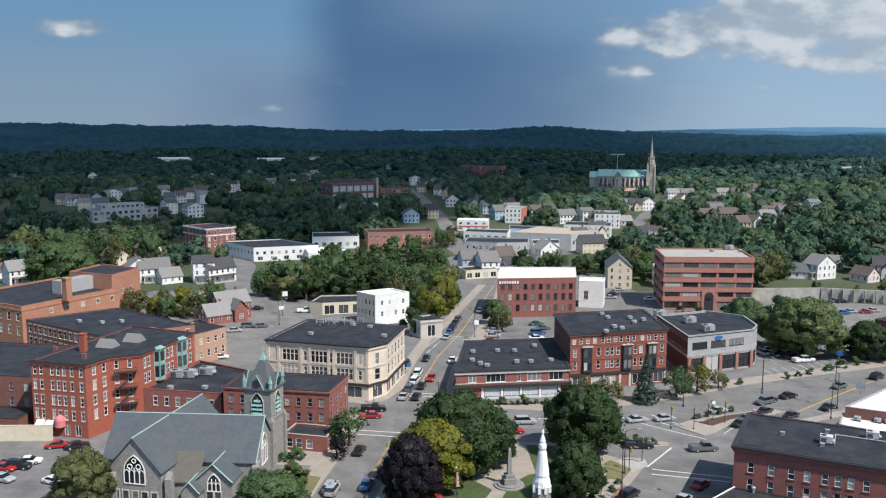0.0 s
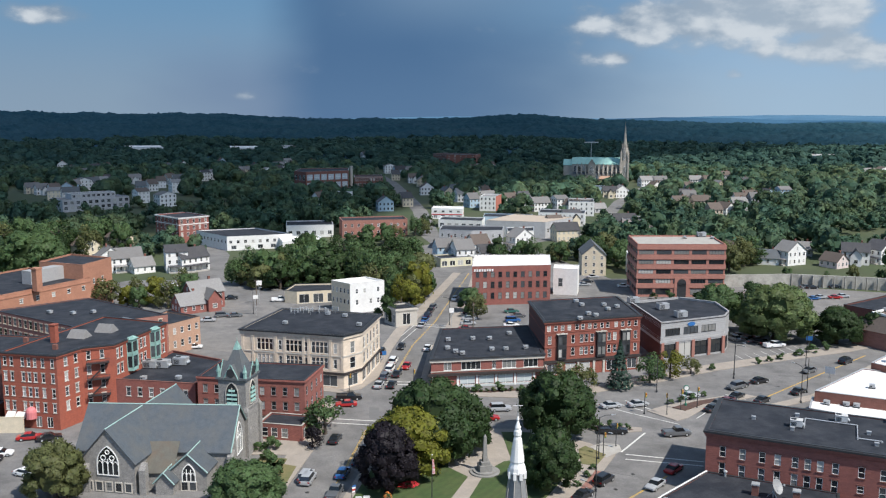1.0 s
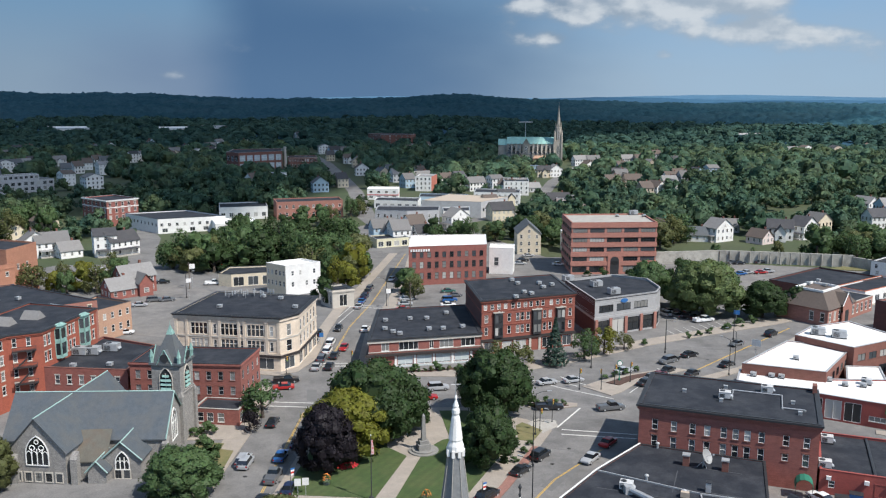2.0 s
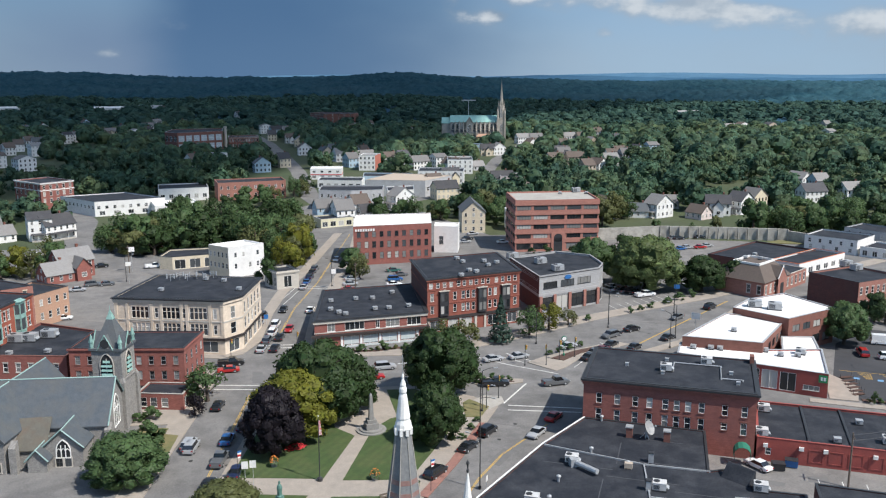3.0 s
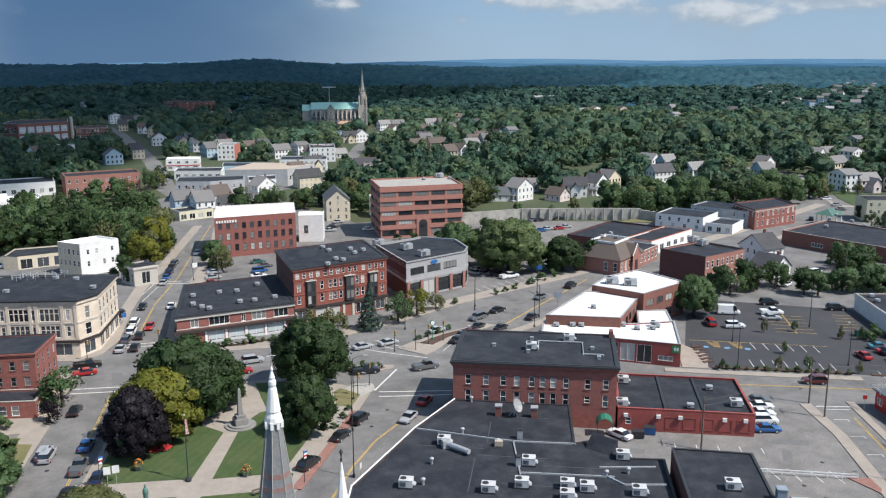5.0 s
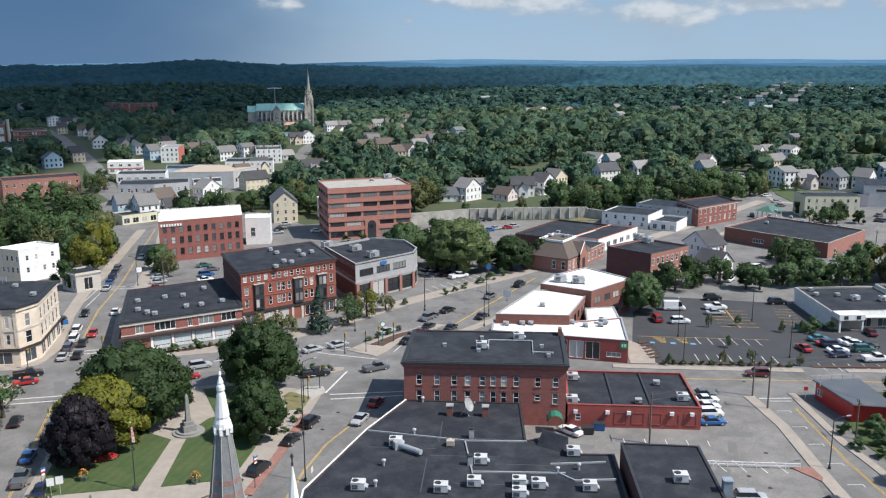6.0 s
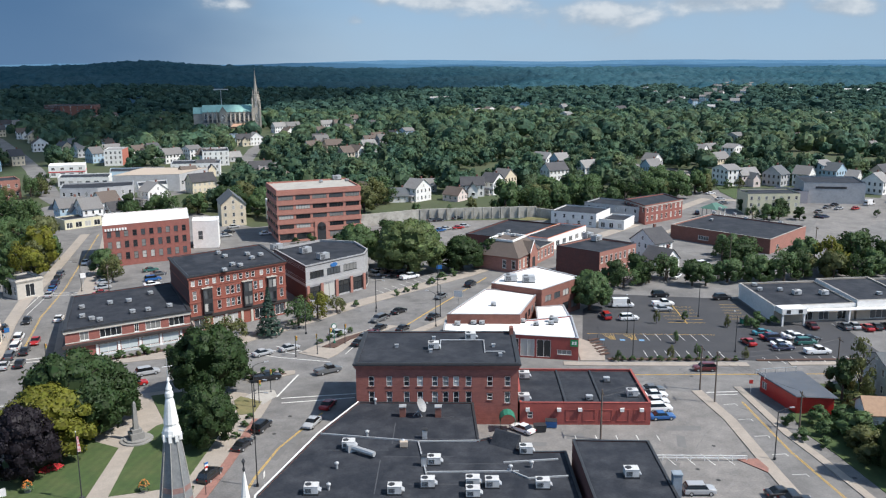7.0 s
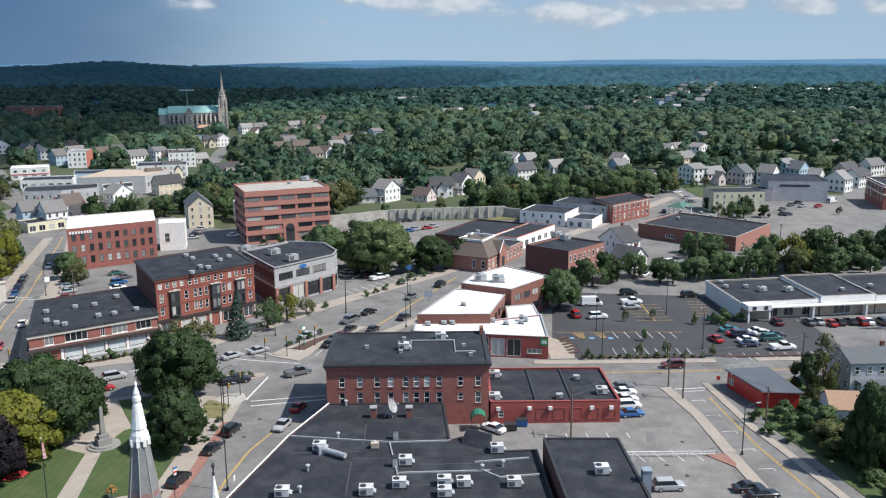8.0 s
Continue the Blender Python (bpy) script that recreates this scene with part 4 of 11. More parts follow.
sheet("lawn", [(107.6, 75), (112.6, 90), (114.8, 99), (120.4, 107.4), (127.2, 102.8), (134.8, 114), (165, 100.5), (200, 86), (180, 60), (103, 60)], 0.12, GRASS, "rough overgrown grass beside the street", "lawn", 0.09)
sheet("lawn", [(-140, 230), (-114, 226), (-124, 245), (-152, 260)], 0.12, GRASS_DRY, "rough grass beside a mill", "lawn", 0.09)
# crossing islands with planting
sheet("pavement", [(48.8, 176.8), (53.4, 170.4), (56.4, 172.4), (62.6, 179.2), (76.0, 185.8), (73.6, 187.8), (60.5, 183.4), (54.0, 180.4)], 0.17, PAVE, "kerbed concrete traffic island", "pavement", 0.14)
sheet("planting_bed", [(54.6, 178.4), (57.0, 176.4), (62.2, 180.6), (70.5, 184.8), (72.2, 186.6), (61.5, 182.6)], 0.3, MULCH, "mulched planting bed on the traffic island", "planting bed", 0.12)
sheet("pavement", [(33.5, 166.8), (36, 163.6), (44.6, 164.6), (45.2, 166.6), (38, 168.6)], 0.17, PAVE, "kerbed concrete traffic island", "pavement", 0.14)
sheet("planting_bed", [(34.2, 166.8), (36.2, 164.4), (43, 165.2), (38, 167.8)], 0.3, MULCH, "mulched planting bed on the traffic island", "planting bed", 0.12)
# car parks
sheet("car_park", [(105.6, 144.6), (131.5, 131.4), (138.6, 126.4), (160, 116.4), (173, 142.4), (158, 147), (166.5, 168), (139, 187.6), (124, 178), (110.2, 158)], 0.045, ASPHALT_NEW, "freshly sealed black asphalt car park", "car park")
sheet("car_park", [(160.4, 116.2), (205, 98), (216, 122), (190, 134), (173.4, 142)], 0.042, ASPHALT, "grey asphalt car park before the shops", "car park")
sheet("car_park", [(64, 127), (66, 120.5), (61.5, 105.5), (79.4, 95), (71, 78), (84, 70), (91.2, 80), (97.6, 91), (107.5, 110.5), (110.2, 121), (101.5, 128.8), (93.5, 112.8), (73, 122.2)], 0.045, ASPHALT_PALE, "bleached grey asphalt car park", "car park")
sheet("car_park", [(83, 215.4), (95, 219.5), (118, 231), (112, 243), (88, 245)], 0.042, ASPHALT, "grey asphalt car park", "car park")
sheet("car_park", [(110, 262), (178, 292), (180, 296), (140, 312), (108, 300)], 0.042, ASPHALT_PALE, "grey asphalt car park below a wall", "car park")
sheet("car_park", [(232, 205), (262, 216), (330, 240), (322, 262), (290, 250), (247, 219)], 0.042, ASPHALT_PALE, "bleached asphalt car park", "car park")
sheet("car_park", [(20, 228), (29, 227), (52, 236), (48, 280), (26, 278), (14, 240)], 0.042, ASPHALT, "grey asphalt car park", "car park")
sheet("car_park", [(-120, 110), (-60, 128), (-62, 150), (-72, 166), (-100, 176), (-130, 160)], 0.042, ASPHALT, "grey asphalt car park", "car park")
sheet("car_park", [(-76, 236), (-50, 226), (-36, 232), (-32, 262), (-54, 290), (-84, 296)], 0.042, ASPHALT_PALE, "bleached asphalt car park", "car park")
# streets that run on into the distance
strip("road", STREET_A[7:], 5.0, 5.0, 0.04, ASPHALT, "grey street that runs far into the town", "road", 0.03)
strip("road", [(20, 344), (44, 420), (78, 452), (100, 480), (150, 640), (215, 800), (240, 960)], 4.4, 4.4, 0.044, ASPHALT, "grey street that climbs towards the far church", "road", 0.03)
strip("road", [(-72, 300), (-84, 350), (-90, 390), (-108, 440)], 5.0, 5.0, 0.044, ASPHALT, "grey street", "road", 0.03)
strip("road", [(285, 300), (330, 338), (340, 400), (330, 470)], 4.4, 4.4, 0.044, ASPHALT, "grey side street", "road", 0.03)
strip("road", [(330, 250), (400, 300), (470, 330), (560, 420)], 4.4, 4.4, 0.044, ASPHALT, "grey side street", "road", 0.03)
for pts in (STREET_A, [(44, 420), (100, 480), (150, 640), (215, 800)], [(-72, 300), (-90, 390), (-108, 440)], [(285, 300), (330, 338), (330, 470)], [(330, 250), (470, 330)], [(105, 330), (140, 325), (205, 310)]):
    for (x0, y0), (x1, y1) in zip(pts, pts[1:]):
        n = max(1, int(math.hypot(x1 - x0, y1 - y0) / 6))
        CLEAR += [(x0 + (x1 - x0) * k / n, y0 + (y1 - y0) * k / n, 9.5 if y0 < 450 else 15) for k in range(n + 1)]

# ---- painted lines ----
Y = "yellow painted centre line"
for d in (-0.14, 0.14):
    line([(-17 + d, 118), (-12.3 + d, 153), (-10.4 + d, 167)], 0.11, MARK_YELLOW, Y)
    line([(-5.6 + d, 205), (-1.5 + d, 232), (5.4 + d, 260.6), (13.3 + d, 304), (20.5 + d, 343)], 0.11, MARK_YELLOW, Y)
    line([(20 + d, 112), (26.7 + d, 123.7), (32.4 + d, 131.8), (40.4 + d, 139.8), (43.5 + d, 143)], 0.11, MARK_YELLOW, Y)
    line([(73.5 + d, 181.6), (91.5 + d, 196.9), (118 + d, 219)], 0.13, MARK_YELLOW, Y)
    line([(106.4, 133.8 + d), (151.9, 112.1 + d), (200, 90 + d)], 0.11, MARK_YELLOW, Y)
    line([(115.3 + d, 113.5), (106.9 + d, 94.1), (101.3 + d, 77.3), (97 + d, 62)], 0.11, MARK_YELLOW, Y)
line([(38.0, 154.1), (45.1, 164.0)], 0.35)
line([(38.6, 153.0), (52.0, 149.1)], 0.3)
line([(38.0, 150.7), (51.3, 147.2)], 0.3)
line([(-17.6, 171.2), (-7.8, 169.4)], 0.3)
line([(-17.3, 173.6), (-7.4, 171.8)], 0.3)
line([(-9.2, 197.0), (1.2, 196.2)], 0.3)
line([(-9.0, 199.2), (1.2, 198.4)], 0.3)
for p, q in (((38.8, 182.3), (44.5, 176.0)), ((42.4, 183.5), (48.0, 177.1)), ((45.8, 183.9), (50.1, 177.7)), ((44.5, 176.0), (53.4, 168.6))):
    line([p, q], 0.25)
for k in range(6):
    line([(65.0 + k * 0.9, 182.2 + k * 1.1), (68.4 + k * 0.9, 178.6 + k * 1.1)], 0.25)
line([(58, 172), (66.5, 182)], 0.16)
line([(-6.6, 236), (-1.0, 256)], 0.16)
line([(-4.6, 236), (1.0, 256)], 0.16)
line([(-7, 257), (8, 252)], 0.25)
line([(-6.2, 259.5), (8.6, 254.4)], 0.25)
line([(112.6, 120.0), (119.6, 117.2)], 0.3)
line([(113.4, 118.2), (117.2, 116.6)], 0.2)
for k in range(5):                                        # parking bays beside the right-hand street
    bx, by = 113.0 - k * 2.65, 113.5 - k * 6.5
    line([(bx - 1.7, by + 0.5), (bx + 0.5, by - 0.3)], 0.12)
    line([(bx + 0.5, by - 0.3), (bx + 0.2, by - 1.1)], 0.12)


def bays(p, q, n, length, turn, m=MARK_WHITE):
    """Parking-bay lines, n of them between p and q, each so long and in one direction."""
    t = radians(turn)
    for k in range(n):
        x, y = p[0] + (q[0] - p[0]) * k / (n - 1), p[1] + (q[1] - p[1]) * k / (n - 1)
        line([(x, y), (x + length * math.cos(t), y + length * math.sin(t))], 0.13, m, "painted parking-bay line")


bays((117.5, 145.3), (131.8, 137.5), 8, 4.5, -116)
bays((125.0, 154.8), (136.7, 148.4), 6, 4.7, -112)
line([(113.4, 160.8), (139.4, 146.8)], 0.12, MARK_YELLOW, "faded tan painted line")
line([(147.0, 171.0), (139.6, 156.6)], 0.2, MARK_YELLOW, "faded tan painted line")
bays((142.4, 171.9), (136.1, 159.5), 6, 9.0, -29, MARK_YELLOW)
bays((158.4, 166.2), (151.0, 155.4), 6, 4.6, -29, MARK_YELLOW)
for bx, by in ((116.6, 156.4), (120.8, 154.1)):            # hatched no-parking boxes
    ax, ay, cx, cy = 0.86, -0.47, -0.42, -0.90
    for k in range(5):
        t = -1.2 + 0.6 * k
        line([(bx + ax * t - cx * 1.9, by + ay * t - cy * 1.9), (bx + ax * (t * 0.4 + 0.5) + cx * 1.9, by + ay * (t * 0.4 + 0.5) + cy * 1.9)], 0.12, MARK_YELLOW, "tan hatching of a no-parking box")
for bx, by in ((113.9, 155.5), (117.9, 153.3), (121.7, 151.2)):
    line([(bx - 0.5, by + 0.28), (bx + 0.5, by - 0.28)], 1.1, BAY_BLUE, "pale blue painted bay mark")
bays((136, 126.5), (158, 116.5), 9, 4.4, 70)
bays((170.5, 141), (212, 122), 15, 4.6, -110)
bays((76.5, 107.8), (96.0, 98.4), 8, 4.2, -100)
bays((84.5, 215.6), (104, 224), 8, 4.6, 100)
bays((91.5, 108.6), (79.0, 114.6), 5, 2.2, -115)
bays((26, 232), (27, 258), 9, 4.6, 5)
bays((40, 236), (41, 258), 8, 4.6, 5)

# tar patches, sealed cracks and covers in the old asphalt
PATCH = mat("tar_patch", (0.150, 0.147, 0.142), (0.128, 0.125, 0.12), 0.8, 0.9)
IRON = mat("cast_iron_cover", (0.06, 0.058, 0.056), (0.045, 0.044, 0.043), 6.0, 0.6, metal=0.5)
pr = random.Random(5)
for a, b, wide in (((-16, 125), (-8, 205), 3.6), ((-6, 205), (17, 320), 3.8), ((24, 120), (46, 150), 3.6), ((0, 180), (60, 186), 5), ((70, 186), (116, 214), 3.5), ((104, 134), (180, 98), 3), ((117, 112), (101, 68), 3), ((68, 122), (104, 106), 6), ((86, 96), (102, 112), 6)):
    for k in range(7):
        t = pr.random()
        x, y = a[0] + (b[0] - a[0]) * t + pr.uniform(-wide, wide), a[1] + (b[1] - a[1]) * t + pr.uniform(-wide, wide)
        turn = math.degrees(math.atan2(b[1] - a[1], b[0] - a[0])) + pr.uniform(-8, 8)
        s = Shape()
        if k < 3:
            w, d = pr.uniform(0.5, 1.4), pr.uniform(1.2, 4.0)
            s.prism([(-d, -w), (d * 0.9, -w * 0.8), (d, w), (-d * 0.8, w * 0.9)], 0.032, 0.046 + 0.003 * pr.random())
            solid("road_patch", s, PATCH, "dark tar patch in old asphalt", "road patch", kind="structure", at=pose(x, y, 0, 0, 0, turn))
        elif k < 5:
            s.lathe([(0.36, 0.03), (0.36, 0.052)], 14)
            solid("manhole_cover", s, IRON, "round cast-iron manhole cover", "manhole cover", kind="structure", at=pose(x, y, 0))
        else:
            pts, px, py = [], 0.0, 0.0
            for i in range(7):
                pts.append((px, py))
                px, py = px + pr.uniform(0.8, 1.8), py + pr.uniform(-0.5, 0.5)
            ribbon(s, pts, 0.05, 0.05, 0.03, 0.05)
            solid("sealed_crack", s, PATCH, "wandering tar-sealed crack in asphalt", "road crack", kind="structure", at=pose(x, y, 0, 0, 0, pr.uniform(0, 180)))

# green verges and kerbed street at the far junction
lawn([(300.1, 318.9), (290.5, 299.2), (298.5, 296.6), (321.7, 322.4), (319.0, 343.5)], "small green lawn beside a curving street")
lawn([(276.0, 317.7), (296.2, 334.8), (312.5, 360.3), (290.8, 354.8)], "grassy verge before white houses")
sheet("pavement", [(333.4, 382.1), (300.6, 332.3), (280.6, 299.0), (288.4, 291.6), (291.4, 294.8), (284.9, 302.5), (304.6, 334.7), (336.5, 383.3)], 0.16, PAVE, "pale pavement along a curving street", "pavement", 0.12)
lawn([(-24.4, 137.0), (-22.6, 140.4), (-21.8, 148.5), (-27.1, 150.7)], "dry brown lawn beside the church", GRASS_DRY)
# ---- buildings round the square ----
def even(n, a=0.0, b=1.0):
    """n shares evenly spread from a to b."""
    return [a + (b - a) * (k + 0.5) / n for k in range(n)]


building("corner_block", "three-storey cream stone corner block with dark flat roof", [(-41.5, 200), (-17, 193.2), (-13.2, 197.2), (-9.7, 214.4), (-35, 221.5)], 12.9, CREAM,
         {0: [(8.2, 10.9, [0.235, 0.52, 0.77], 4.0, "group"), (8.4, 10.7, [0.385, 0.64, 0.92], 0.8, "plain"), (4.6, 7.2, [0.235, 0.52, 0.77], 4.0, "group"), (4.8, 7.0, [0.385, 0.64, 0.92], 0.8, "plain"), (0.6, 3.2, even(5, 0.1, 0.95), 3.6, "shop")],
          1: [(8.2, 10.9, [0.5], 1.3, "stone"), (4.6, 7.2, [0.5], 1.6, "stone"), (0.5, 3.2, [0.5], 3.0, "shop")],
          2: [(8.2, 10.9, even(5, 0.05, 0.95), 1.3, "stone"), (4.6, 7.2, even(5, 0.05, 0.95), 1.3, "stone"), (0.5, 3.2, even(4), 2.8, "shop")]},
         parapet=0.12, casing=WHITE, trim=CREAM, cornice=(METAL_DARK, 0.6, 12.5, 12.88), belts=[(CREAM, 0.3, 11.9, 12.48), (TRIM_STONE, 0.14, 7.6, 7.9), (DARK_BAND, 0.3, 3.4, 4.0), (CREAM, 0.12, 4.0, 4.4)])

cb = bpy.data.objects["corner_block"]
for k, c in enumerate((0.012, 0.115, 0.34, 0.43, 0.615, 0.665, 0.875, 0.985)):
    s = Shape()
    s.box(-0.32, 0.32, -0.14, 0.0, 4.42, 11.88)
    s.box(-0.4, 0.4, -0.2, 0.0, 11.3, 11.88)
    part("pilaster", s, CREAM, cb, at=pose(24.5 * c, -6.8 * c, 0, 0, 0, -15.5))
for c in (0.235, 0.52, 0.77):
    for z in (4.6, 8.2):
        for i in range(3):
            s = Shape()
            s.box(-0.11, 0.11, -0.02, 0.12, 0, 2.6)
            part("mullion", s, CREAM, cb, at=pose(24.5 * c + (i - 1) * 1.0 * 0.963, -6.8 * c - (i - 1) * 1.0 * 0.267, z, 0, 0, -15.5))

hotel = [(-83.5, 171.0), (-71.3, 168.1), (-68.6, 174.0), (-62.9, 176.4), (-57.6, 195.6), (-74, 202)]
building("brick_hotel", "four-storey orange-red brick block with pale window surrounds", hotel, 15.5, BRICK_BRIGHT,
         {0: [(z, z + 1.8, [0.07, 0.19, 0.39, 0.50, 0.61, 0.75, 0.92], 0.75, "stone") for z in (12.8, 9.7, 6.6, 3.6)] + [(0.4, 2.6, [0.30, 0.62, 0.82], 1.3, "shop")],
          1: [(z, z + 1.8, [0.35, 0.75], 0.9, "stone") for z in (12.8, 9.7, 6.6, 3.6)],
          2: [(z, z + 1.8, [0.2, 0.62], 0.8, "stone") for z in (12.8, 9.7, 6.6, 3.6)],
          3: [(z, z + 2.0, [0.06, 0.13, 0.42, 0.49, 0.56, 0.86, 0.93], 0.8, "stone") for z in (12.2, 8.9)]},
         parapet=0.25, cornice=(BRICK_BRIGHT, 0.3, 14.7, 15.25), belts=[(METAL_DARK, 0.38, 15.27, 15.48)], trim=TRIM_STONE)


building("brick_side_block", "three-storey dark red brick block with black flat roof", [(-128, 184.5), (-85.4, 177.0), (-79.5, 202.0), (-122, 210)], 10.2, BRICK_BROWN,
         {0: [(7.0, 8.8, even(12, 0.02, 0.98), 0.9, "stone"), (3.8, 5.6, even(12, 0.02, 0.98), 0.9, "stone")]}, parapet=0.3, coping=METAL_DARK, trim=BRICK, casing=METAL)
building("low_side_block", "low flat-roofed brick annex beside a hotel", [(-124, 175.5), (-86.0, 169.6), (-85.6, 176.4), (-124, 183.6)], 3.6, BRICK_BROWN, {}, parapet=0.1, coping=METAL_DARK)


def bay_window(x, y, turn, z0, z1, host, label="verdigris copper bay window"):
    """A three-sided copper bay on a wall."""
    s = Shape()
    plan = [(-1.5, 0), (-0.9, -1.0), (0.9, -1.0), (1.5, 0)]
    s.prism(plan, z0, z0 + 0.7, top=plan)
    s.prism(plan, z1 - 0.5, z1)
    for f in (z0 + 3.2, ):
        s.prism(plan, f, f + 0.9)
    for cx, cy in plan[0:1] + plan[3:4] + plan[1:3]:
        s.box(cx - 0.12, cx + 0.12, cy - 0.02, cy + 0.22, z0 + 0.7, z1 - 0.5)
    s.prism(offset(plan, -0.25), z1, z1 + 0.12)
    s.prism(offset(plan, -0.12), z1 + 0.12, z1 + 0.5, top=[(-1.0, 0), (-0.4, -0.4), (0.4, -0.4), (1.0, 0)])
    ob = part("bay_window", s, COPPER, host, label, at=pose(x, y, 0, 0, 0, turn))
    g = Shape()
    g.prism([(-1.35, -0.01), (-0.82, -0.88), (0.82, -0.88), (1.35, -0.01)], z0 + 0.6, z1 - 0.4)
    part("pane", g, GLASS, ob)


hot = bpy.data.objects["brick_hotel"]
for sx, sy in ((-61.3, 182.2), (-59.0, 190.6)):
    bay_window(sx + 83.5 - 0.0, sy - 171.0, 74.6, 8.4, 15.2, hot)
s = Shape()
s.box(0, 1.2, 0, 1.2, 15.2, 19.0)
s.box(-0.1, 1.3, -0.1, 1.3, 19.0, 19.2)
part("chimney", s, BRICK_BRIGHT, hot, at=pose(6.8, 7.6, 0, 0, 0, -13))
for cx, cy in ((-3.0, 9.0), (5.4, 3.2)):
    s = Shape()
    s.box(0, 0.9, 0, 0.7, 15.2, 16.3)
    part("chimney", s, BRICK_BROWN, hot, at=pose(cx + 4, cy - 1, 0, 0, 0, -13))
for k, (cx, cy) in enumerate(((8.5, 11.5), (12.5, 16.5))):
    s = Shape()
    s.prism([(0, 0), (4.2, 0), (4.2, 3), (0, 3)], 15.25, 16.9, top=[(0.4, 1.3), (3.8, 1.3), (3.8, 1.7), (0.4, 1.7)])
    part("skylight", s, SHINGLE_PALE, hot, "ridged copper skylight", at=pose(cx, cy, 0, 0, 0, -13))
for z in (12.0, 8.6, 5.2):                                    # fire escape
    s = Shape()
    s.box(-2.2, 2.2, -1.3, -0.05, z, z + 0.08)
    for px in (-2.2, 2.1):
        s.box(px, px + 0.08, -1.3, -1.22, z, z + 1.0)
    s.box(-2.2, 2.2, -1.32, -1.26, z + 0.95, z + 1.03)
    s.box(-2.2, 2.2, -1.32, -1.26, z + 0.5, z + 0.55)
    s.tube((2.0, -0.9, z), (-1.6, -0.9, z - 3.4), 0.09, 0.09, 4)
    s.tube((2.0, -0.4, z), (-1.6, -0.4, z - 3.4), 0.09, 0.09, 4)
    part("fire_escape", s, METAL_DARK, hot, "rusty black iron fire escape", at=pose(17.6, 4.2, 0, 0, 0, 22))

building("flat_annex", "low red brick block with black flat roof and skylights", [(-63.2, 176.6), (-45.6, 172.9), (-43.9, 190.7), (-57.3, 199)], 8.0, BRICK,
         {0: [(4.6, 6.4, even(6, 0.1, 0.95), 1.0, "stone")], 1: [(4.6, 6.4, even(5), 1.0, "stone")]}, coping=BRICK_BROWN)
building("brick_rowhouse", "three-storey dull red brick block with black flat roof", [(-44.6, 170.9), (-22.6, 167.3), (-20.1, 178.6), (-42.6, 182.3)], 10.2, BRICK,
         {0: [(6.9, 8.6, even(9, 0.02, 0.98), 0.95, "stone"), (3.9, 5.6, even(9, 0.02, 0.98), 0.95, "stone"), (0.9, 2.6, even(9, 0.02, 0.98), 0.95, "stone")],
          1: [(6.9, 8.6, even(4), 0.9, "stone"), (3.9, 5.6, even(4), 0.9, "stone"), (0.6, 2.8, even(3), 2.0, "shop")]}, parapet=0.2, coping=METAL_DARK, cornice=(BRICK, 0.25, 9.5, 10.1), casing=METAL, trim=BRICK_BROWN)
building("shop_annex", "single-storey brick annex with small parapet", [(-31, 162.6), (-22.3, 160.5), (-21.2, 166.6), (-29.6, 168.6)], 3.3, BRICK,
         {0: [(0.7, 2.5, [0.14, 0.36, 0.6], 1.3, "sash")], 1: [(0.5, 2.5, even(2), 1.6, "shop")]}, parapet=0.3, coping=CONCRETE)

mill = building("brick_mill", "long orange brick mill with black flat roof", [(-150, 262), (-121.7, 246), (-105, 277), (-133, 296)], 11.0, BRICK_ORANGE,
                {0: [(6.6, 9.0, even(8), 1.3, "stone"), (2.4, 4.8, even(8), 1.3, "stone")], 1: [(7.4, 8.6, even(5, 0.2, 1.0), 1.2, "stone")]}, coping=BRICK_ORANGE, belts=[(BRICK_ORANGE, 0.15, 9.6, 10.0)])
building("mill_tower_block", "tall windowless end of an orange brick mill", [(-106.4, 275), (-102.6, 290), (-119, 298), (-123, 282)], 15.4, BRICK_ORANGE,
         {1: [(3.4, 4.8, [0.3, 0.6], 1.0, "stone")], 0: [(8.5, 10.0, [0.35, 0.65], 1.0, "stone")]}, coping=BRICK_ORANGE)
s = Shape()
s.box(-9, 9, -2, 2, 0, 4.2)
solid("roof_monitor", s, GREY_PANEL, "long grey sheet-metal roof monitor on a mill", "roof monitor", at=pose(-117, 276, 10.5, 0, 0, 63))
s = Shape()
s.box(-1.0, 1.0, -1.0, 1.0, 0, 6.5)
s.box(-1.15, 1.15, -1.15, 1.15, 6.5, 7.0)
solid("mill_chimney", s, BRICK_ORANGE, "square orange brick chimney on a mill roof", "chimney", at=pose(-113.5, 258, 10.5, 0, 0, 63))
building("brick_warehouse", "dark brick block with a row of cream-trimmed windows", [(-110, 224.4), (-83, 206.3), (-64, 219), (-92, 240)], 12.0, BRICK_PINK,
         {0: [(9.0, 11.0, even(14, 0.02, 0.98), 1.2, "stone"), (5.6, 7.6, even(14, 0.02, 0.98), 1.2, "stone")], 1: [(9.0, 11.0, even(6), 1.0, "stone")]}, parapet=0.15, coping=METAL_DARK, casing=SIDING_CREAM, trim=SIDING_CREAM)
building("peach_block", "two-storey peach brick block with dark flat roof", [(-74, 226), (-66, 221.2), (-59.2, 232), (-70, 239)], 8.5, PEACH,
         {1: [(5.4, 7.0, even(5), 1.0, "sash"), (1.8, 3.6, even(5), 1.0, "sash")]}, coping=METAL_DARK)
s = Shape()
s.box(0, 34, -0.25, 0, 0, 3.2)
s.box(-0.06, 34.06, -0.3, 0.05, 3.2, 3.32)
solid("yard_wall", s, SIDING_CREAM, "long cream-painted yard wall", "wall", at=pose(-112, 166, 0, 0, 0, 2))

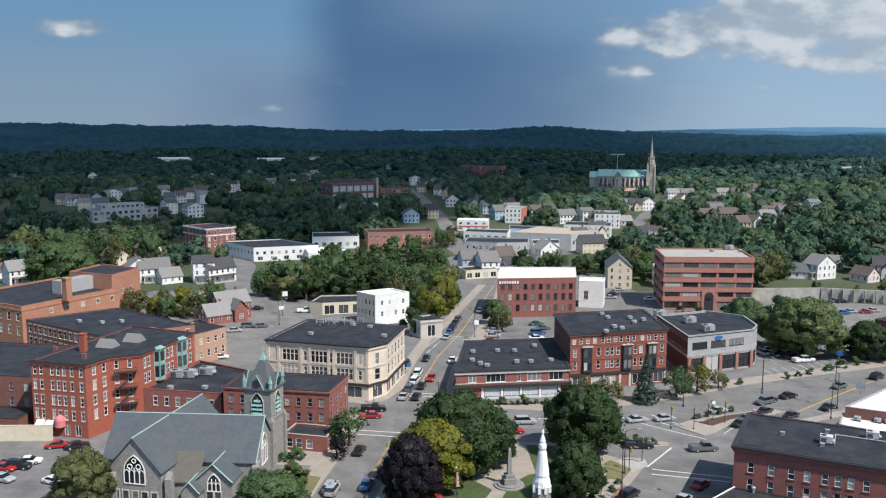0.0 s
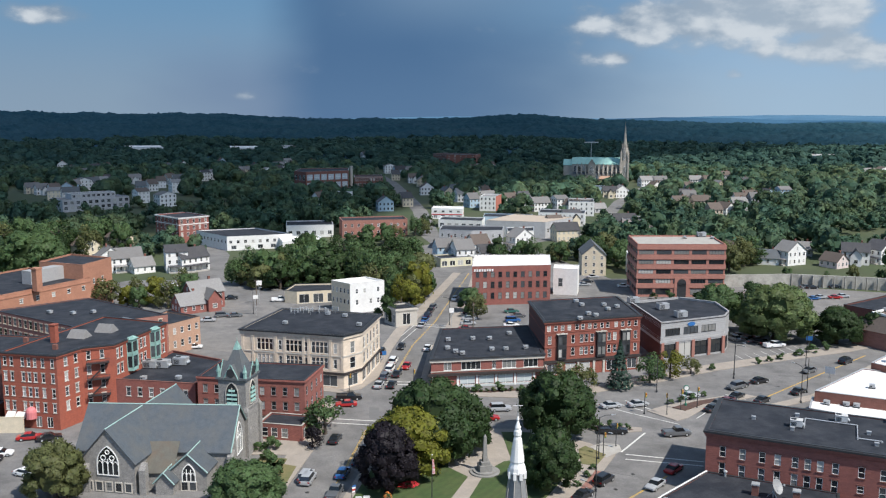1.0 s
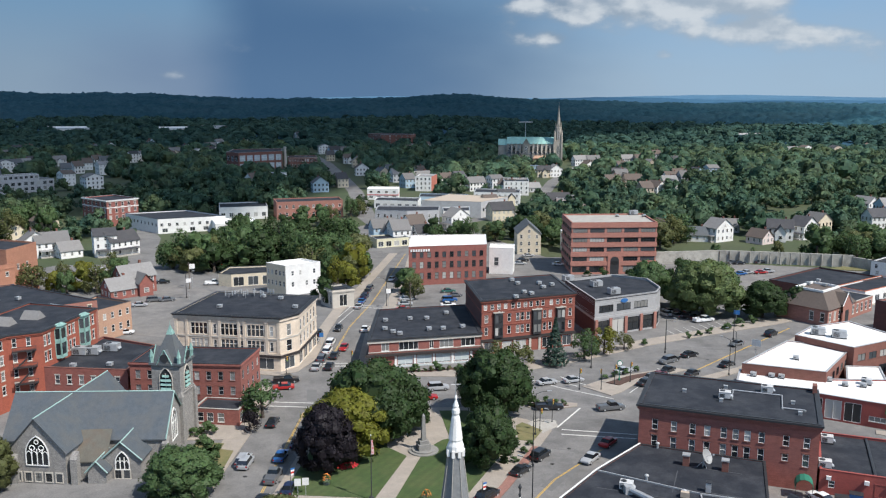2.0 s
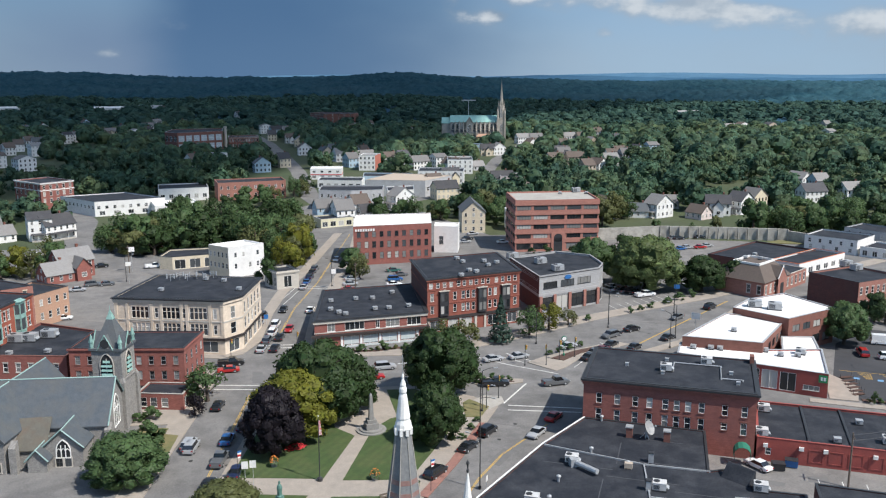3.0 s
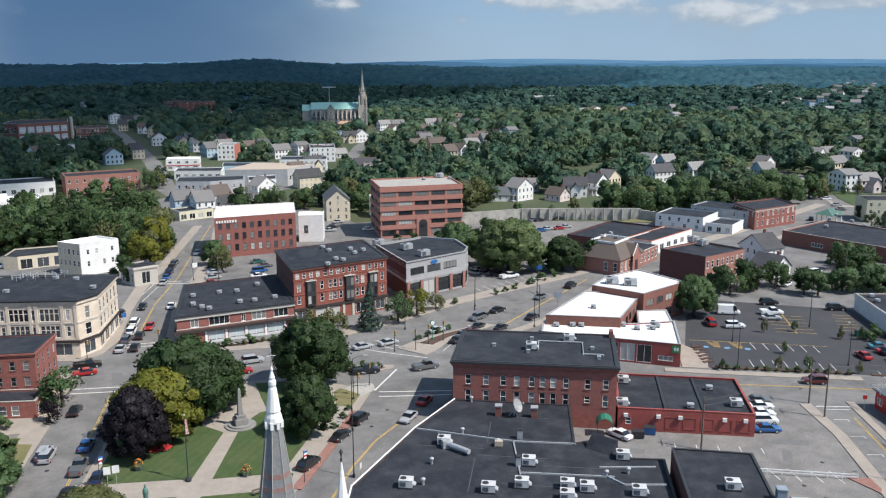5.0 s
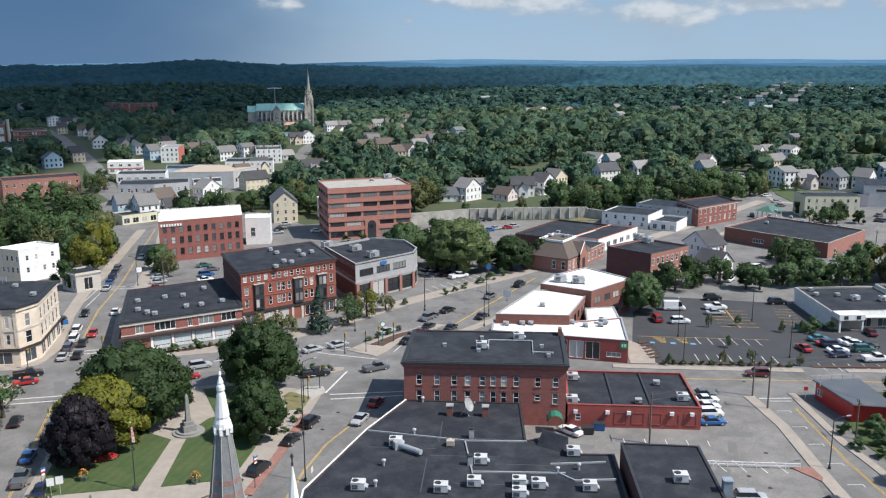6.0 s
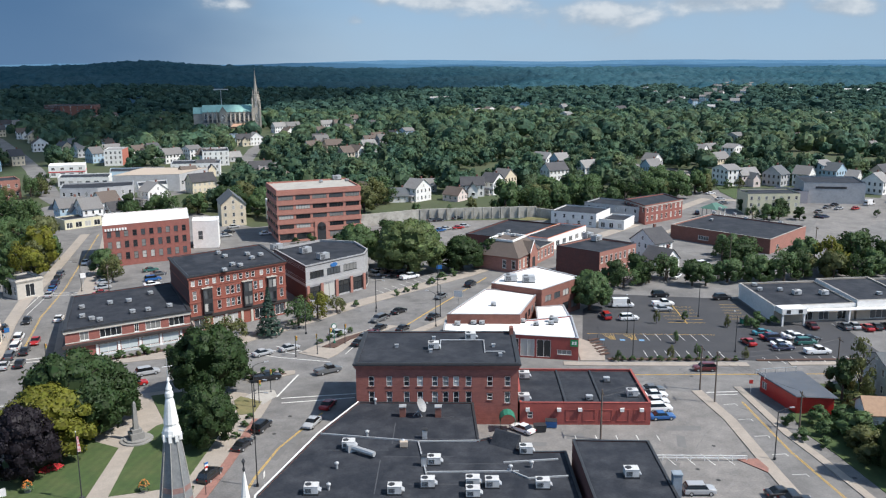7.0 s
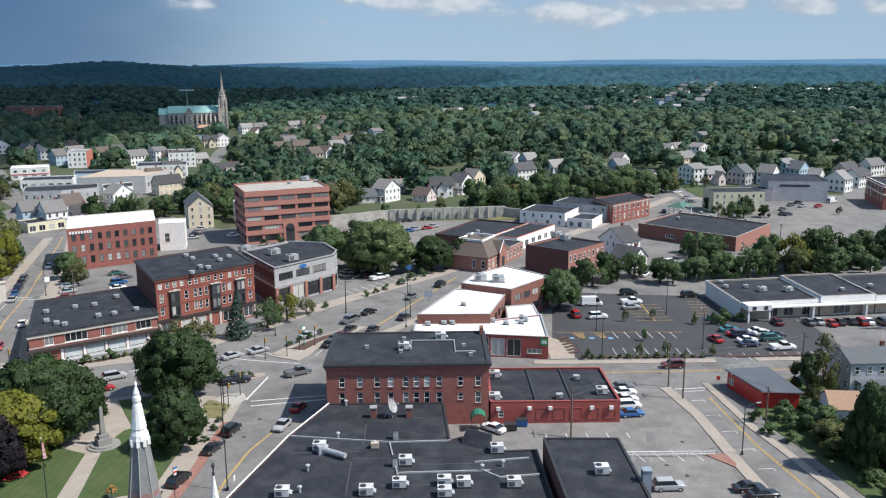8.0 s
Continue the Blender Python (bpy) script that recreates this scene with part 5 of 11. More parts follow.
# shop row and blocks across the main street
strip_shop = building("shop_row", "two-storey brick shop row with dark flat roof and pale storefronts", [(3.0, 193.6), (29.5, 197.3), (29.7, 226), (6.2, 222.6)], 7.0, BRICK,
                      {0: [(4.1, 6.0, [0.145], 1.8, "band"), (4.1, 6.0, [0.35], 4.6, "band"), (4.1, 6.0, [0.555], 0.9, "band"), (4.1, 6.0, [0.69], 3.3, "band"), (4.1, 6.0, [0.885], 3.4, "band"), (0.5, 2.7, [0.32, 0.49, 0.66, 0.83], 3.6, "shop")],
                       3: [(4.1, 6.0, even(6), 2.0, "band"), (0.6, 2.7, even(5), 3.0, "shop")]},
                      parapet=0.12, coping=METAL_DARK, cornice=(METAL_DARK, 0.55, 6.75, 6.97), belts=[(DARK_BAND, 0.7, 2.95, 3.5), (TRIM_STONE, 0.1, 3.8, 4.0), (TRIM_STONE, 0.3, 6.1, 6.73)], trim=WHITE)
for c in (0.02, 0.235, 0.405, 0.575, 0.745, 0.915, 0.985):          # white shopfront piers and fascia
    s = Shape()
    s.box(-0.28, 0.28, -0.12, 0.0, 0.0, 2.85)
    part("pilaster", s, WHITE, strip_shop, at=pose(26.5 * c, 3.7 * c, 0, 0, 0, 8))
for c in (0.32, 0.49, 0.66, 0.83):                                  # pale panels added before the panes, their colour standing for bright glass
    s = Shape()
    s.box(-1.7, 1.7, 0.045, 0.075, 0.75, 2.55)
    part("window_display", s, SHOP_PALE, strip_shop, "pale blue-white panel added over shop glass", at=pose(26.5 * c, 3.7 * c, 0, 0, 0, 8))
s = Shape()
s.box(5.6, 26.6, -0.1, 0.0, 0.0, 0.45)
part("stall_riser", s, SHOP_PALE, strip_shop, at=pose(0, 0, 0, 0, 0, 8))
brk = building("office_block", "four-storey orange brick block with dark bays and flat roof", [(30.4, 201.8), (55.0, 208.1), (54.2, 231), (29.6, 225.4)], 13.8, BRICK_RUST,
               {0: [(11.2, 12.6, [0.04, 0.11, 0.18, 0.25, 0.33, 0.39, 0.46, 0.52, 0.59, 0.65, 0.74, 0.81, 0.88, 0.95], 0.9, "stone"),
                    (8.0, 10.0, [0.05, 0.29, 0.38, 0.43, 0.49, 0.67, 0.73, 0.95], 0.9, "stone"), (4.9, 6.9, [0.05, 0.29, 0.38, 0.43, 0.49, 0.67, 0.73, 0.95], 0.9, "stone"),
                    (0.5, 3.0, [0.08, 0.27, 0.42, 0.7, 0.92], 2.6, "shop")]},
               wall_of={3: BRICK_DARK}, parapet=0.12, coping=METAL_DARK, cornice=(BRICK_RUST, 0.35, 12.95, 13.5), belts=[(METAL_DARK, 0.45, 13.52, 13.78), (BRICK_RUST, 0.1, 10.7, 10.9), (BRICK_RUST, 0.12, 7.2, 7.4), (DARK_BAND, 0.3, 3.3, 4.0)], trim=BRICK_RUST)
for c in (0.17, 0.58, 0.84):                                  # dark iron bays
    s = Shape()
    s.box(-1.15, 1.15, -0.6, 0.0, 4.2, 10.4)
    b = part("bay_window", s, METAL_DARK, brk, "black iron bay window", at=pose(c * 24.6, c * 6.3, 0, 0, 0, 14.4))
    for z in (4.8, 7.9):
        for x in (-0.55, 0.55):
            g = Shape()
            g.box(x - 0.38, x + 0.38, -0.64, -0.59, z, z + 1.9)
            part("pane", g, GLASS, b)
    s = Shape()
    s.face([(-1.4, -0.7, 10.4), (1.4, -0.7, 10.4), (0, -0.7, 10.95)])
    s.box(-1.4, 1.4, -0.72, 0, 10.4, 10.55)
    part("pediment", s, TRIM_STONE, b)
for c in (0.0, 0.165, 0.345, 0.515, 0.62, 0.80, 1.0):
    s = Shape()
    s.box(-0.3, 0.3, -0.14, 0.0, 0, 3.3)
    part("pilaster", s, TRIM_STONE, brk, at=pose(0.2 + c * 24.2, c * 6.2, 0, 0, 0, 14.4))
bank = building("bank_building", "grey-panelled two-storey bank with ribbon windows", [(62.2, 215.0), (81.5, 222.8), (84.4, 228.0), (84.8, 240), (76, 246.6), (60.4, 240)], 10.2, GREY_PANEL,
                {0: [(6.5, 8.3, [0.18, 0.46, 0.74], 4.7, "band"), (0.5, 4.2, [0.125, 0.375, 0.625, 0.875], 4.2, "shop")], 1: [(0.5, 4.0, [0.5], 4.0, "shop")], 2: [(6.7, 8.3, even(3), 4.0, "band"), (0.5, 4.0, even(4), 3.6, "shop")]},
                wall_of={5: BRICK_DARK}, casing=METAL_DARK, trim=METAL_DARK, parapet=0.5, coping=GREY_PANEL, belts=[(GREY_PANEL, 0.12, 4.6, 5.3), (METAL_DARK, 0.06, 9.75, 9.95)] + [(METAL, 0.03, z, z + 0.06) for z in (5.7, 6.15, 8.6, 9.05, 9.45)])
for i, (dx, dy, t) in enumerate(((0.5, 0.2, 22), (4.83, 1.95, 22), (9.65, 3.9, 22), (14.5, 5.85, 22), (18.9, 7.6, 22))):
    s = Shape()
    s.box(-0.45, 0.45, -0.35, 0.3, 0, 4.7)
    part("pier", s, BRICK_PINK, bank, at=pose(dx, dy, 0, 0, 0, t))
s = Shape()
s.tube((0, -0.05, 9.0), (0, -0.2, 9.0), 0.55, 0.55, 16)
part("sign", s, SIGN_BLUE, bank, "round blue sign", at=pose(8.9, 3.6, 0, 0, 0, 22) @ Matrix.Diagonal((2.2, 1, 1, 1)))
building("white_roof_block", "three-storey red brick mill block with white flat roof", [(18.0, 283.1), (44.5, 285.6), (47.4, 307), (20.6, 307)], 13.2, BRICK,
         {0: [(9.3, 11.2, even(10, 0.02, 0.98), 1.3, "sash"), (5.7, 7.9, even(10, 0.02, 0.98), 1.3, "sash"), (2.0, 4.2, even(10, 0.02, 0.98), 1.3, "sash")], 3: [(6.0, 8.0, even(6), 1.1, "sash")]},
         roof=WHITE_ROOF, coping=WHITE, wall_of={}, parapet=0.1, casing=METAL_DARK, trim=BRICK)
building("white_annex", "white rendered annex beside a brick mill", [(47.8, 300.5), (56, 298.4), (58.2, 307), (49.5, 309)], 9.4, SIDING_WHITE, {0: [(3, 6, [0.3], 1.6, "sash")]}, roof=WHITE_ROOF, coping=WHITE)
cream = thing("house", "cream three-storey gabled house with grey roof", "house", 70.5, 345, 0, 84)
gable_parts(cream, 16, 9.4, 8.4, 12.4, SIDING_CREAM, SHINGLE, False, False, 3)
CLEAR.append((70, 345, 14))
building("white_garage", "small plain white two-storey garage", [(84, 338), (93, 337), (94, 347), (85, 348)], 8.2, SIDING_WHITE, {0: [(1.2, 2.6, [0.5], 1.6, "sash")]}, roof=WHITE_ROOF, coping=WHITE)
office = building("office_tower", "five-storey brown brick office with long strip windows", [(76.4, 296), (106.9, 295), (109.4, 318), (78.6, 319)], 18.6, BRICK_ROSE,
                  {0: [(z, z + 1.5, [0.10, 0.30, 0.5, 0.7, 0.9], 5.2, "band") for z in (15.0, 11.6, 8.2, 4.8)] + [(0.8, 2.9, [0.1, 0.3, 0.7, 0.9], 5.2, "shop")],
                   3: [(z, z + 1.5, [0.15, 0.38, 0.62, 0.85], 4.2, "band") for z in (15.0, 11.6, 8.2, 4.8, 1.4)]},
                  roof=CONCRETE, casing=METAL_DARK, trim=BRICK_ROSE, coping=BRICK_ROSE, belts=[(BRICK_ROSE, 0.25, z, z + 1.5) for z in (3.2, 6.5, 9.9, 13.3, 16.8)])
# solid near-black arch; its colour stands for the shade in the recess
s = Shape()
s.box(-1.55, 1.55, -0.36, 0.0, 0.0, 4.9)
s.tube((0, -0.36, 4.9), (0, 0.0, 4.9), 1.55, 1.55, 20)
part("entrance_arch", s, METAL_DARK, office, "dark slab standing for the shaded entrance arch", at=pose(15.6, -0.6, 0, 0, 0, -2))
s = Shape()
s.box(-2.5, 2.5, -0.3, 0.0, 0.0, 6.9)
part("entrance_bay", s, BRICK_ROSE, office, "brick bay round the arched entrance", at=pose(15.6, -0.6, 0, 0, 0, -2))

# main street, far side: white block, garage and small bank
building("white_block", "three-storey white-fronted block with cream side wall", [(-21.5, 270.7), (-10.9, 276.7), (-17.2, 283.2), (-28, 277.2)], 9.8, SIDING_WHITE,
         {0: [(6.4, 7.9, [0.2, 0.42, 0.82], 0.9, "plain"), (2.8, 4.4, [0.2, 0.6, 0.82], 0.9, "plain")], 3: [(6.4, 8.0, even(5), 0.9, "plain"), (3.0, 4.6, even(5), 0.9, "plain")]}, wall_of={3: SIDING_CREAM}, roof=WHITE_ROOF, coping=WHITE)
building("garage_row", "low cream garage with dark roof and bay doors", [(-45, 289), (-40.5, 286.5), (-22, 291), (-24, 302), (-43, 300)], 4.2, SIDING_CREAM,
         {1: [(0.2, 3.2, even(4), 3.4, "shop")]}, trim=WHITE)
building("small_bank", "small classical pale stone bank with dark roof", [(-6.6, 253), (-0.2, 255.4), (-3.6, 262.4), (-10.2, 259.4)], 5.6, TRIM_STONE,
         {0: [(0.6, 4.0, [0.5], 2.4, "shop")], 3: [(1.0, 3.6, even(3), 1.2, "stone")], 1: [(1.0, 3.6, even(3), 1.2, "stone")]}, cornice=(TRIM_STONE, 0.3, 4.6, 5.2), parapet=0.5)

# ---- near block at the corner ----
near = building("corner_brick_block", "two-storey red brick corner block with dark flat roof", [(47.4, 135.3), (72.6, 122.9), (80.6, 139.0), (55.4, 151.3)], 11.3, BRICK,
                {0: [(7.1, 8.9, [0.095, 0.205, 0.312, 0.395, 0.487, 0.553, 0.618, 0.695, 0.826, 0.935], 0.95, "stone"), (4.0, 6.1, [0.095, 0.205, 0.312, 0.395, 0.487, 0.553, 0.618, 0.695, 0.935], 0.95, "stone"), (4.6, 5.8, [0.826], 0.95, "stone")],
                 1: [(7.1, 8.9, even(6), 0.95, "stone"), (3.7, 5.7, even(6), 0.95, "stone")], 3: [(7.1, 8.9, even(6), 0.95, "stone"), (3.7, 5.7, even(6), 0.95, "stone"), (0.6, 2.9, even(5), 2.4, "shop")]},
                parapet=0.12, coping=METAL_DARK, cornice=(BRICK, 0.35, 10.3, 10.95), belts=[(METAL_DARK, 0.5, 10.97, 11.28)], casing=WHITE, trim=BRICK_BROWN)
s = Shape()
s.box(0, 0.7, 0, 1.6, 10.8, 12.6)
part("chimney", s, BRICK_BROWN, near, at=pose(31.8, 2.2, 0, 0, 0, -26))
annex = building("red_annex", "single-storey red-painted block annex with black roof", [(72.9, 122.7), (93.2, 112.5), (100.6, 127.8), (80.9, 137.8)], 4.1, RED_PAINT,
                 {0: [(1.2, 2.4, [0.08], 0.9, "plain")]}, parapet=0.35, coping=RED_PAINT)
for k in range(5):                                             # blind panels in the annex wall
    s = Shape()
    for b in ((-1.1, -0.95, 0.7, 2.9), (0.95, 1.1, 0.7, 2.9), (-0.95, 0.95, 0.7, 0.85), (-0.95, 0.95, 2.75, 2.9)):
        s.box(b[0], b[1], -0.06, 0.0, b[2], b[3])
    c = 0.40 + k * 0.13
    part("wall_panel", s, RED_PAINT, annex, at=pose(20.3 * c, -10.2 * c, 0, 0, 0, -26.7))
for c in (0.36, 0.64):
    s = Shape()
    s.box(-0.2, 0.2, 0, 17, 3.7, 4.0)
    part("roof_ridge", s, METAL_DARK, annex, at=pose(20.3 * c, -10.2 * c + 0.3, 0, 0, 0, -26.7))
lowroof = building("low_shop_block", "wide single-storey block with patched black flat roof", [(23.4, 109.4), (17, 92), (16, 70), (68, 66), (62.4, 88), (64.7, 93), (69.2, 102.6), (63.2, 105.2), (62.7, 112.1), (59.2, 111.9), (65.4, 125.9), (47.6, 134.9), (37.4, 125.4)], 4.3, BRICK,
                   {}, parapet=0.1, coping=METAL_DARK)
s = Shape()
ribbon(s, [(17, 92), (23.4, 109.4), (37.4, 125.4), (47.6, 134.9)], 0.12, 0.12, 4.36, 4.46)
part("edge_flashing", s, WHITE, lowroof, "white metal roof edge", at=Matrix.Translation((-23.4, -109.4, 0)))
building("raised_shop_block", "taller black-roofed section of a shop block", [(61.9, 84.9), (56, 66), (64.6, 65), (79.6, 96.2), (69.6, 101.6)], 6.5, BRICK_DARK, {}, parapet=0.12, coping=METAL_DARK)
s = Shape()
s.box(-0.6, 0.6, -0.6, 0.6, 0, 8.0)
s.box(-0.68, 0.68, -0.68, 0.68, 8.0, 8.15)
part("chimney", s, mat("blue_grey_painted_block", (0.24, 0.29, 0.33), (0.19, 0.23, 0.27), 1.0, 0.85, stain=(0.14, 0.16, 0.18), stain_scale=0.5, amount=0.5), bpy.data.objects["raised_shop_block"], "blue-grey painted chimney", at=pose(12.4, -1.2, 0, 0, 0, -26))
for a, b in (((37.6, 125.1), (50.5, 115.6)), ((50.5, 115.6), (59.2, 111.6)), ((47.2, 105.6), (59.4, 100.0)), ((50.5, 115.8), (47.0, 105.0)), ((58.2, 101.2), (59.5, 97.5)), ((59.5, 97.5), (65.0, 95.6)), ((58.8, 103.4), (66.6, 100.8))):
    s = Shape()
    ribbon(s, [a, b], 0.1, 0.1, 4.15, 4.42)
    part("roof_ridge", [s][0], METAL, lowroof, at=Matrix.Translation((-23.4, -109.4, 0)))

# ---- glass-fronted bank with white roofs ----
tb = building("branch_bank", "single-storey brick and glass branch bank with white roof", [(77.6, 163.6), (96.6, 149.2), (100.9, 146.0), (109.0, 160.8), (96.2, 162.6), (81.4, 170.6)], 5.0, RED_PAINT,
              {0: [(0.4, 4.2, even(6, 0.12, 0.99), 3.0, "shop")], 1: [(1.2, 2.2, [0.45], 3.0, "band")]}, roof=WHITE_ROOF, coping=METAL, parapet=0.25, casing=WHITE)
s = Shape()
s.box(-0.8, 0.8, -0.12, 0, 3.1, 4.6)
sg = part("sign", s, SIGN_GREEN, tb, "square green sign", at=pose(22.6, -17.0, 0, 0, 0, -36))
s = Shape()
s.box(-0.45, -0.1, -0.15, -0.12, 3.5, 4.2)
s.box(0.08, 0.5, -0.15, -0.12, 3.5, 4.2)
part("sign_mark", s, WHITE, sg)
building("bank_hall", "two-storey brick block with broad white roof", [(80.9, 168.5), (95.4, 161.0), (110.6, 177.3), (98.8, 184.0)], 7.0, BRICK_BROWN,
         {1: [(3.8, 5.6, even(5, 0.2, 1), 2.0, "band")]}, roof=WHITE_ROOF, coping=METAL, parapet=0.15, casing=METAL_DARK, trim=BRICK_BROWN)
building("brick_bank_block", "two-storey brick block with bright white roof", [(100.5, 183.8), (108.2, 172.6), (123.9, 179.2), (119.8, 194.4), (108, 190.5)], 8.4, BRICK_BROWN,
         {1: [(5.0, 6.6, even(4, 0.05, 0.95), 2.6, "band"), (1.2, 3.2, even(4, 0.05, 0.95), 2.6, "band")]}, roof=WHITE_ROOF, coping=METAL, parapet=0.15, casing=METAL_DARK, trim=BRICK_BROWN)
building("drive_through", "low brick wing with white roof beside a bank", [(100.5, 161.9), (109.0, 161.2), (113.5, 171.0), (106.5, 172.5)], 4.4, BRICK_BROWN, {}, roof=WHITE_ROOF, coping=METAL, parapet=0.1)

# ---- shops and blocks on the far side of the black car park ----
mallA = building("supermarket", "low white-fronted shop with grey flat roof", [(158.8, 148.2), (178.4, 141.4), (187, 161.5), (167.5, 168.8)], 4.2, SIDING_TAN, {0: [(0.3, 2.6, [0.42, 0.62, 0.85], 2.6, "shop")]}, coping=CONCRETE, parapet=0.3, wall_of={3: SIDING_WHITE}, belts=[(SIDING_WHITE, 0.12, 2.95, 4.18)])
building("supermarket", "low white-fronted shop with dark flat roof and raised parapet", [(178.7, 141.0), (192.3, 136.2), (201, 156.4), (187.2, 161.2)], 4.9, SIDING_TAN, {0: [(0.3, 2.6, [0.4], 4.6, "shop")]}, coping=CONCRETE, parapet=0.3, belts=[(SIDING_WHITE, 0.12, 3.2, 4.88)])
building("supermarket", "low white-fronted shop with dark flat roof and long side", [(192.6, 136.0), (228, 122.5), (237, 142.5), (201.3, 156.2)], 4.5, SIDING_TAN, {0: [(0.3, 2.6, even(4, 0.3, 1.0), 4.4, "shop")]}, coping=CONCRETE, parapet=0.3, belts=[(SIDING_WHITE, 0.12, 3.1, 4.48)])
s = Shape()
s.box(0, 6.2, -3.6, 0, 3.0, 4.35)
s.box(0.2, 0.6, -3.4, -3.0, 0, 3.0)
s.box(5.6, 6.0, -3.4, -3.0, 0, 3.0)
for x in (1.6, 4.6):
    s.box(x - 0.5, x + 0.5, -3.64, -3.6, 3.2, 4.1, 1)
part("canopy", s, (SIDING_WHITE, METAL_DARK), mallA, "white entrance canopy on posts", at=pose(0.2, -0.1, 0, 0, 0, -19))
s = Shape()
s.box(6.4, 66, -1.7, 0, 2.95, 3.2)
part("canopy", s, SIDING_WHITE, mallA, "long white shopfront canopy", at=pose(0.2, -0.1, 0, 0, 0, -20.2))
for x in range(18, 66, 14):
    s = Shape()
    s.box(x, x + 0.4, -1.6, -0.0, 0, 2.95)
    part("post", s, SIDING_WHITE, mallA, at=pose(0.2, -0.1, 0, 0, 0, -20.2))
building("brick_block_far", "two-storey red brick block with dark flat roof", [(144, 199.2), (161, 204.6), (155.2, 218.4), (138.2, 212.8)], 9.0, BRICK_PINK,
         {0: [(5.6, 7.4, even(8), 0.9, "stone"), (1.8, 3.6, even(8), 0.9, "stone")]}, wall_of={3: BRICK_DARK}, coping=METAL_DARK)
building("flat_market", "wide single-storey brick market with dark flat roof", [(215.9, 205.2), (245, 217.2), (233.4, 252), (204.8, 241.1)], 5.0, BRICK_PINK, {0: [(1.0, 2.4, [0.2], 2.0, "band")], 3: [(1.2, 2.6, [0.35], 4.0, "band")]}, coping=CONCRETE, wall_of={3: BRICK_BROWN})
lib = building("library", "brick library with steep brown mansard roof", [(125.4, 224.2), (128.9, 219.2), (152, 235.5), (143.5, 248), (120.6, 231.6)], 4.6, BRICK_PINK,
               {1: [(1.2, 3.6, even(10), 1.2, "stone")], 0: [(1.2, 3.6, even(2), 1.2, "stone")]}, parapet=0.05, coping=TRIM_STONE)
s = Shape()
lp = [(0, 0), (3.5, -5), (17, 4.6), (9, 17), (-4.8, 7.4)]
s.prism(offset(lp, -0.4), 4.65, 8.6, top=offset(lp, 3.4))
part("mansard_roof", s, SHINGLE_BROWN, lib, "steep brown shingle roof")
s = Shape()
s.ring(offset(lp, 3.4), 0.3, 0.1, 8.6, 9.2)
part("roof_rail", s, WHITE, lib)
s = Shape()
s.face([(-2.6, 0, 3.0), (2.6, 0, 3.0), (2.6, 0, 5.2), (0, 0, 8.2), (-2.6, 0, 5.2)])
s.face([(2.6, 0, 5.2), (2.6, 4, 5.2), (0, 4, 8.2), (0, 0, 8.2)], 1)
s.face([(-2.6, 4, 5.2), (-2.6, 0, 5.2), (0, 0, 8.2), (0, 4, 8.2)], 1)
s.box(-2.6, 2.6, 0, 0.4, 0, 3.0)
s.box(-1.0, 1.0, -0.05, 0.0, 0.1, 3.4, 2)
s.tube((-2.9, -0.1, 4.9), (0, -0.1, 8.4), 0.14, 0.14, 4, 3)
s.tube((2.9, -0.1, 4.9), (0, -0.1, 8.4), 0.14, 0.14, 4, 3)
part("entrance_gable", s, (BRICK_PINK, SHINGLE_BROWN, METAL_DARK, WHITE), lib, "gabled brick entrance", at=pose(12.0, 0.0, 0, 0, 0, 35))
building("dark_hall", "low dark red hall with grey flat roof", [(133, 262), (143, 247), (172, 262), (160, 280)], 4.4, BRICK_DARK, {}, coping=METAL_DARK)
building("orange_hall", "long low block with a bright orange fascia", [(153, 241), (178, 255), (172, 263), (148, 249)], 4.6, SIDING_WHITE, {0: [(1.0, 2.8, even(6), 2.6, "shop")]}, coping=SIGN_ORANGE)
building("white_shop", "two-storey white block with dark flat roof", [(181.8, 284.4), (192.7, 269.6), (206, 279), (195, 294)], 5.4, SIDING_WHITE, {0: [(3.0, 4.4, even(5), 1.0, "sash"), (0.8, 2.2, even(4), 1.2, "sash")]}, coping=METAL_DARK)
building("white_wing", "low white wing with arched porch", [(193.2, 268.6), (199, 260.6), (210, 268.6), (204.4, 276)], 3.6, SIDING_WHITE, {0: [(0.5, 2.4, even(3), 1.6, "shop")]}, coping=WHITE)
building("grey_shop", "two-storey grey block with dark flat roof", [(202.7, 292), (213.9, 270.5), (226, 277), (215, 299)], 6.2, SIDING_GREY, {0: [(3.8, 5.2, even(6), 1.0, "sash"), (0.8, 2.4, even(5), 1.4, "sash")], 1: [(3.6, 5.2, even(3), 1.0, "sash")]}, coping=METAL_DARK)
building("brick_office_far", "two-storey red brick corner office", [(212.8, 265.8), (236.6, 272.2), (240, 288), (216, 283)], 7.7, BRICK, {0: [(4.8, 6.4, even(8), 1.0, "stone"), (1.4, 3.2, even(8), 1.0, "stone")], 3: [(4.8, 6.4, even(5), 1.0, "stone")]}, coping=METAL_DARK, cornice=(TRIM_STONE, 0.2, 6.8, 7.2))
building("yellow_flats", "three-storey pale yellow block of flats", [(264, 264.5), (283.5, 255.5), (290, 268), (270, 277)], 9.0, SIDING_YELLOW, {0: [(6.4, 7.8, even(7), 1.1, "sash"), (3.6, 5.0, even(7), 1.1, "sash"), (0.8, 2.2, even(7), 1.1, "sash")], 1: [(6.4, 7.8, even(3), 1.1, "sash"), (3.6, 5.0, even(3), 1.1, "sash"), (0.8, 2.2, even(3), 1.1, "sash")]}, coping=METAL_DARK)
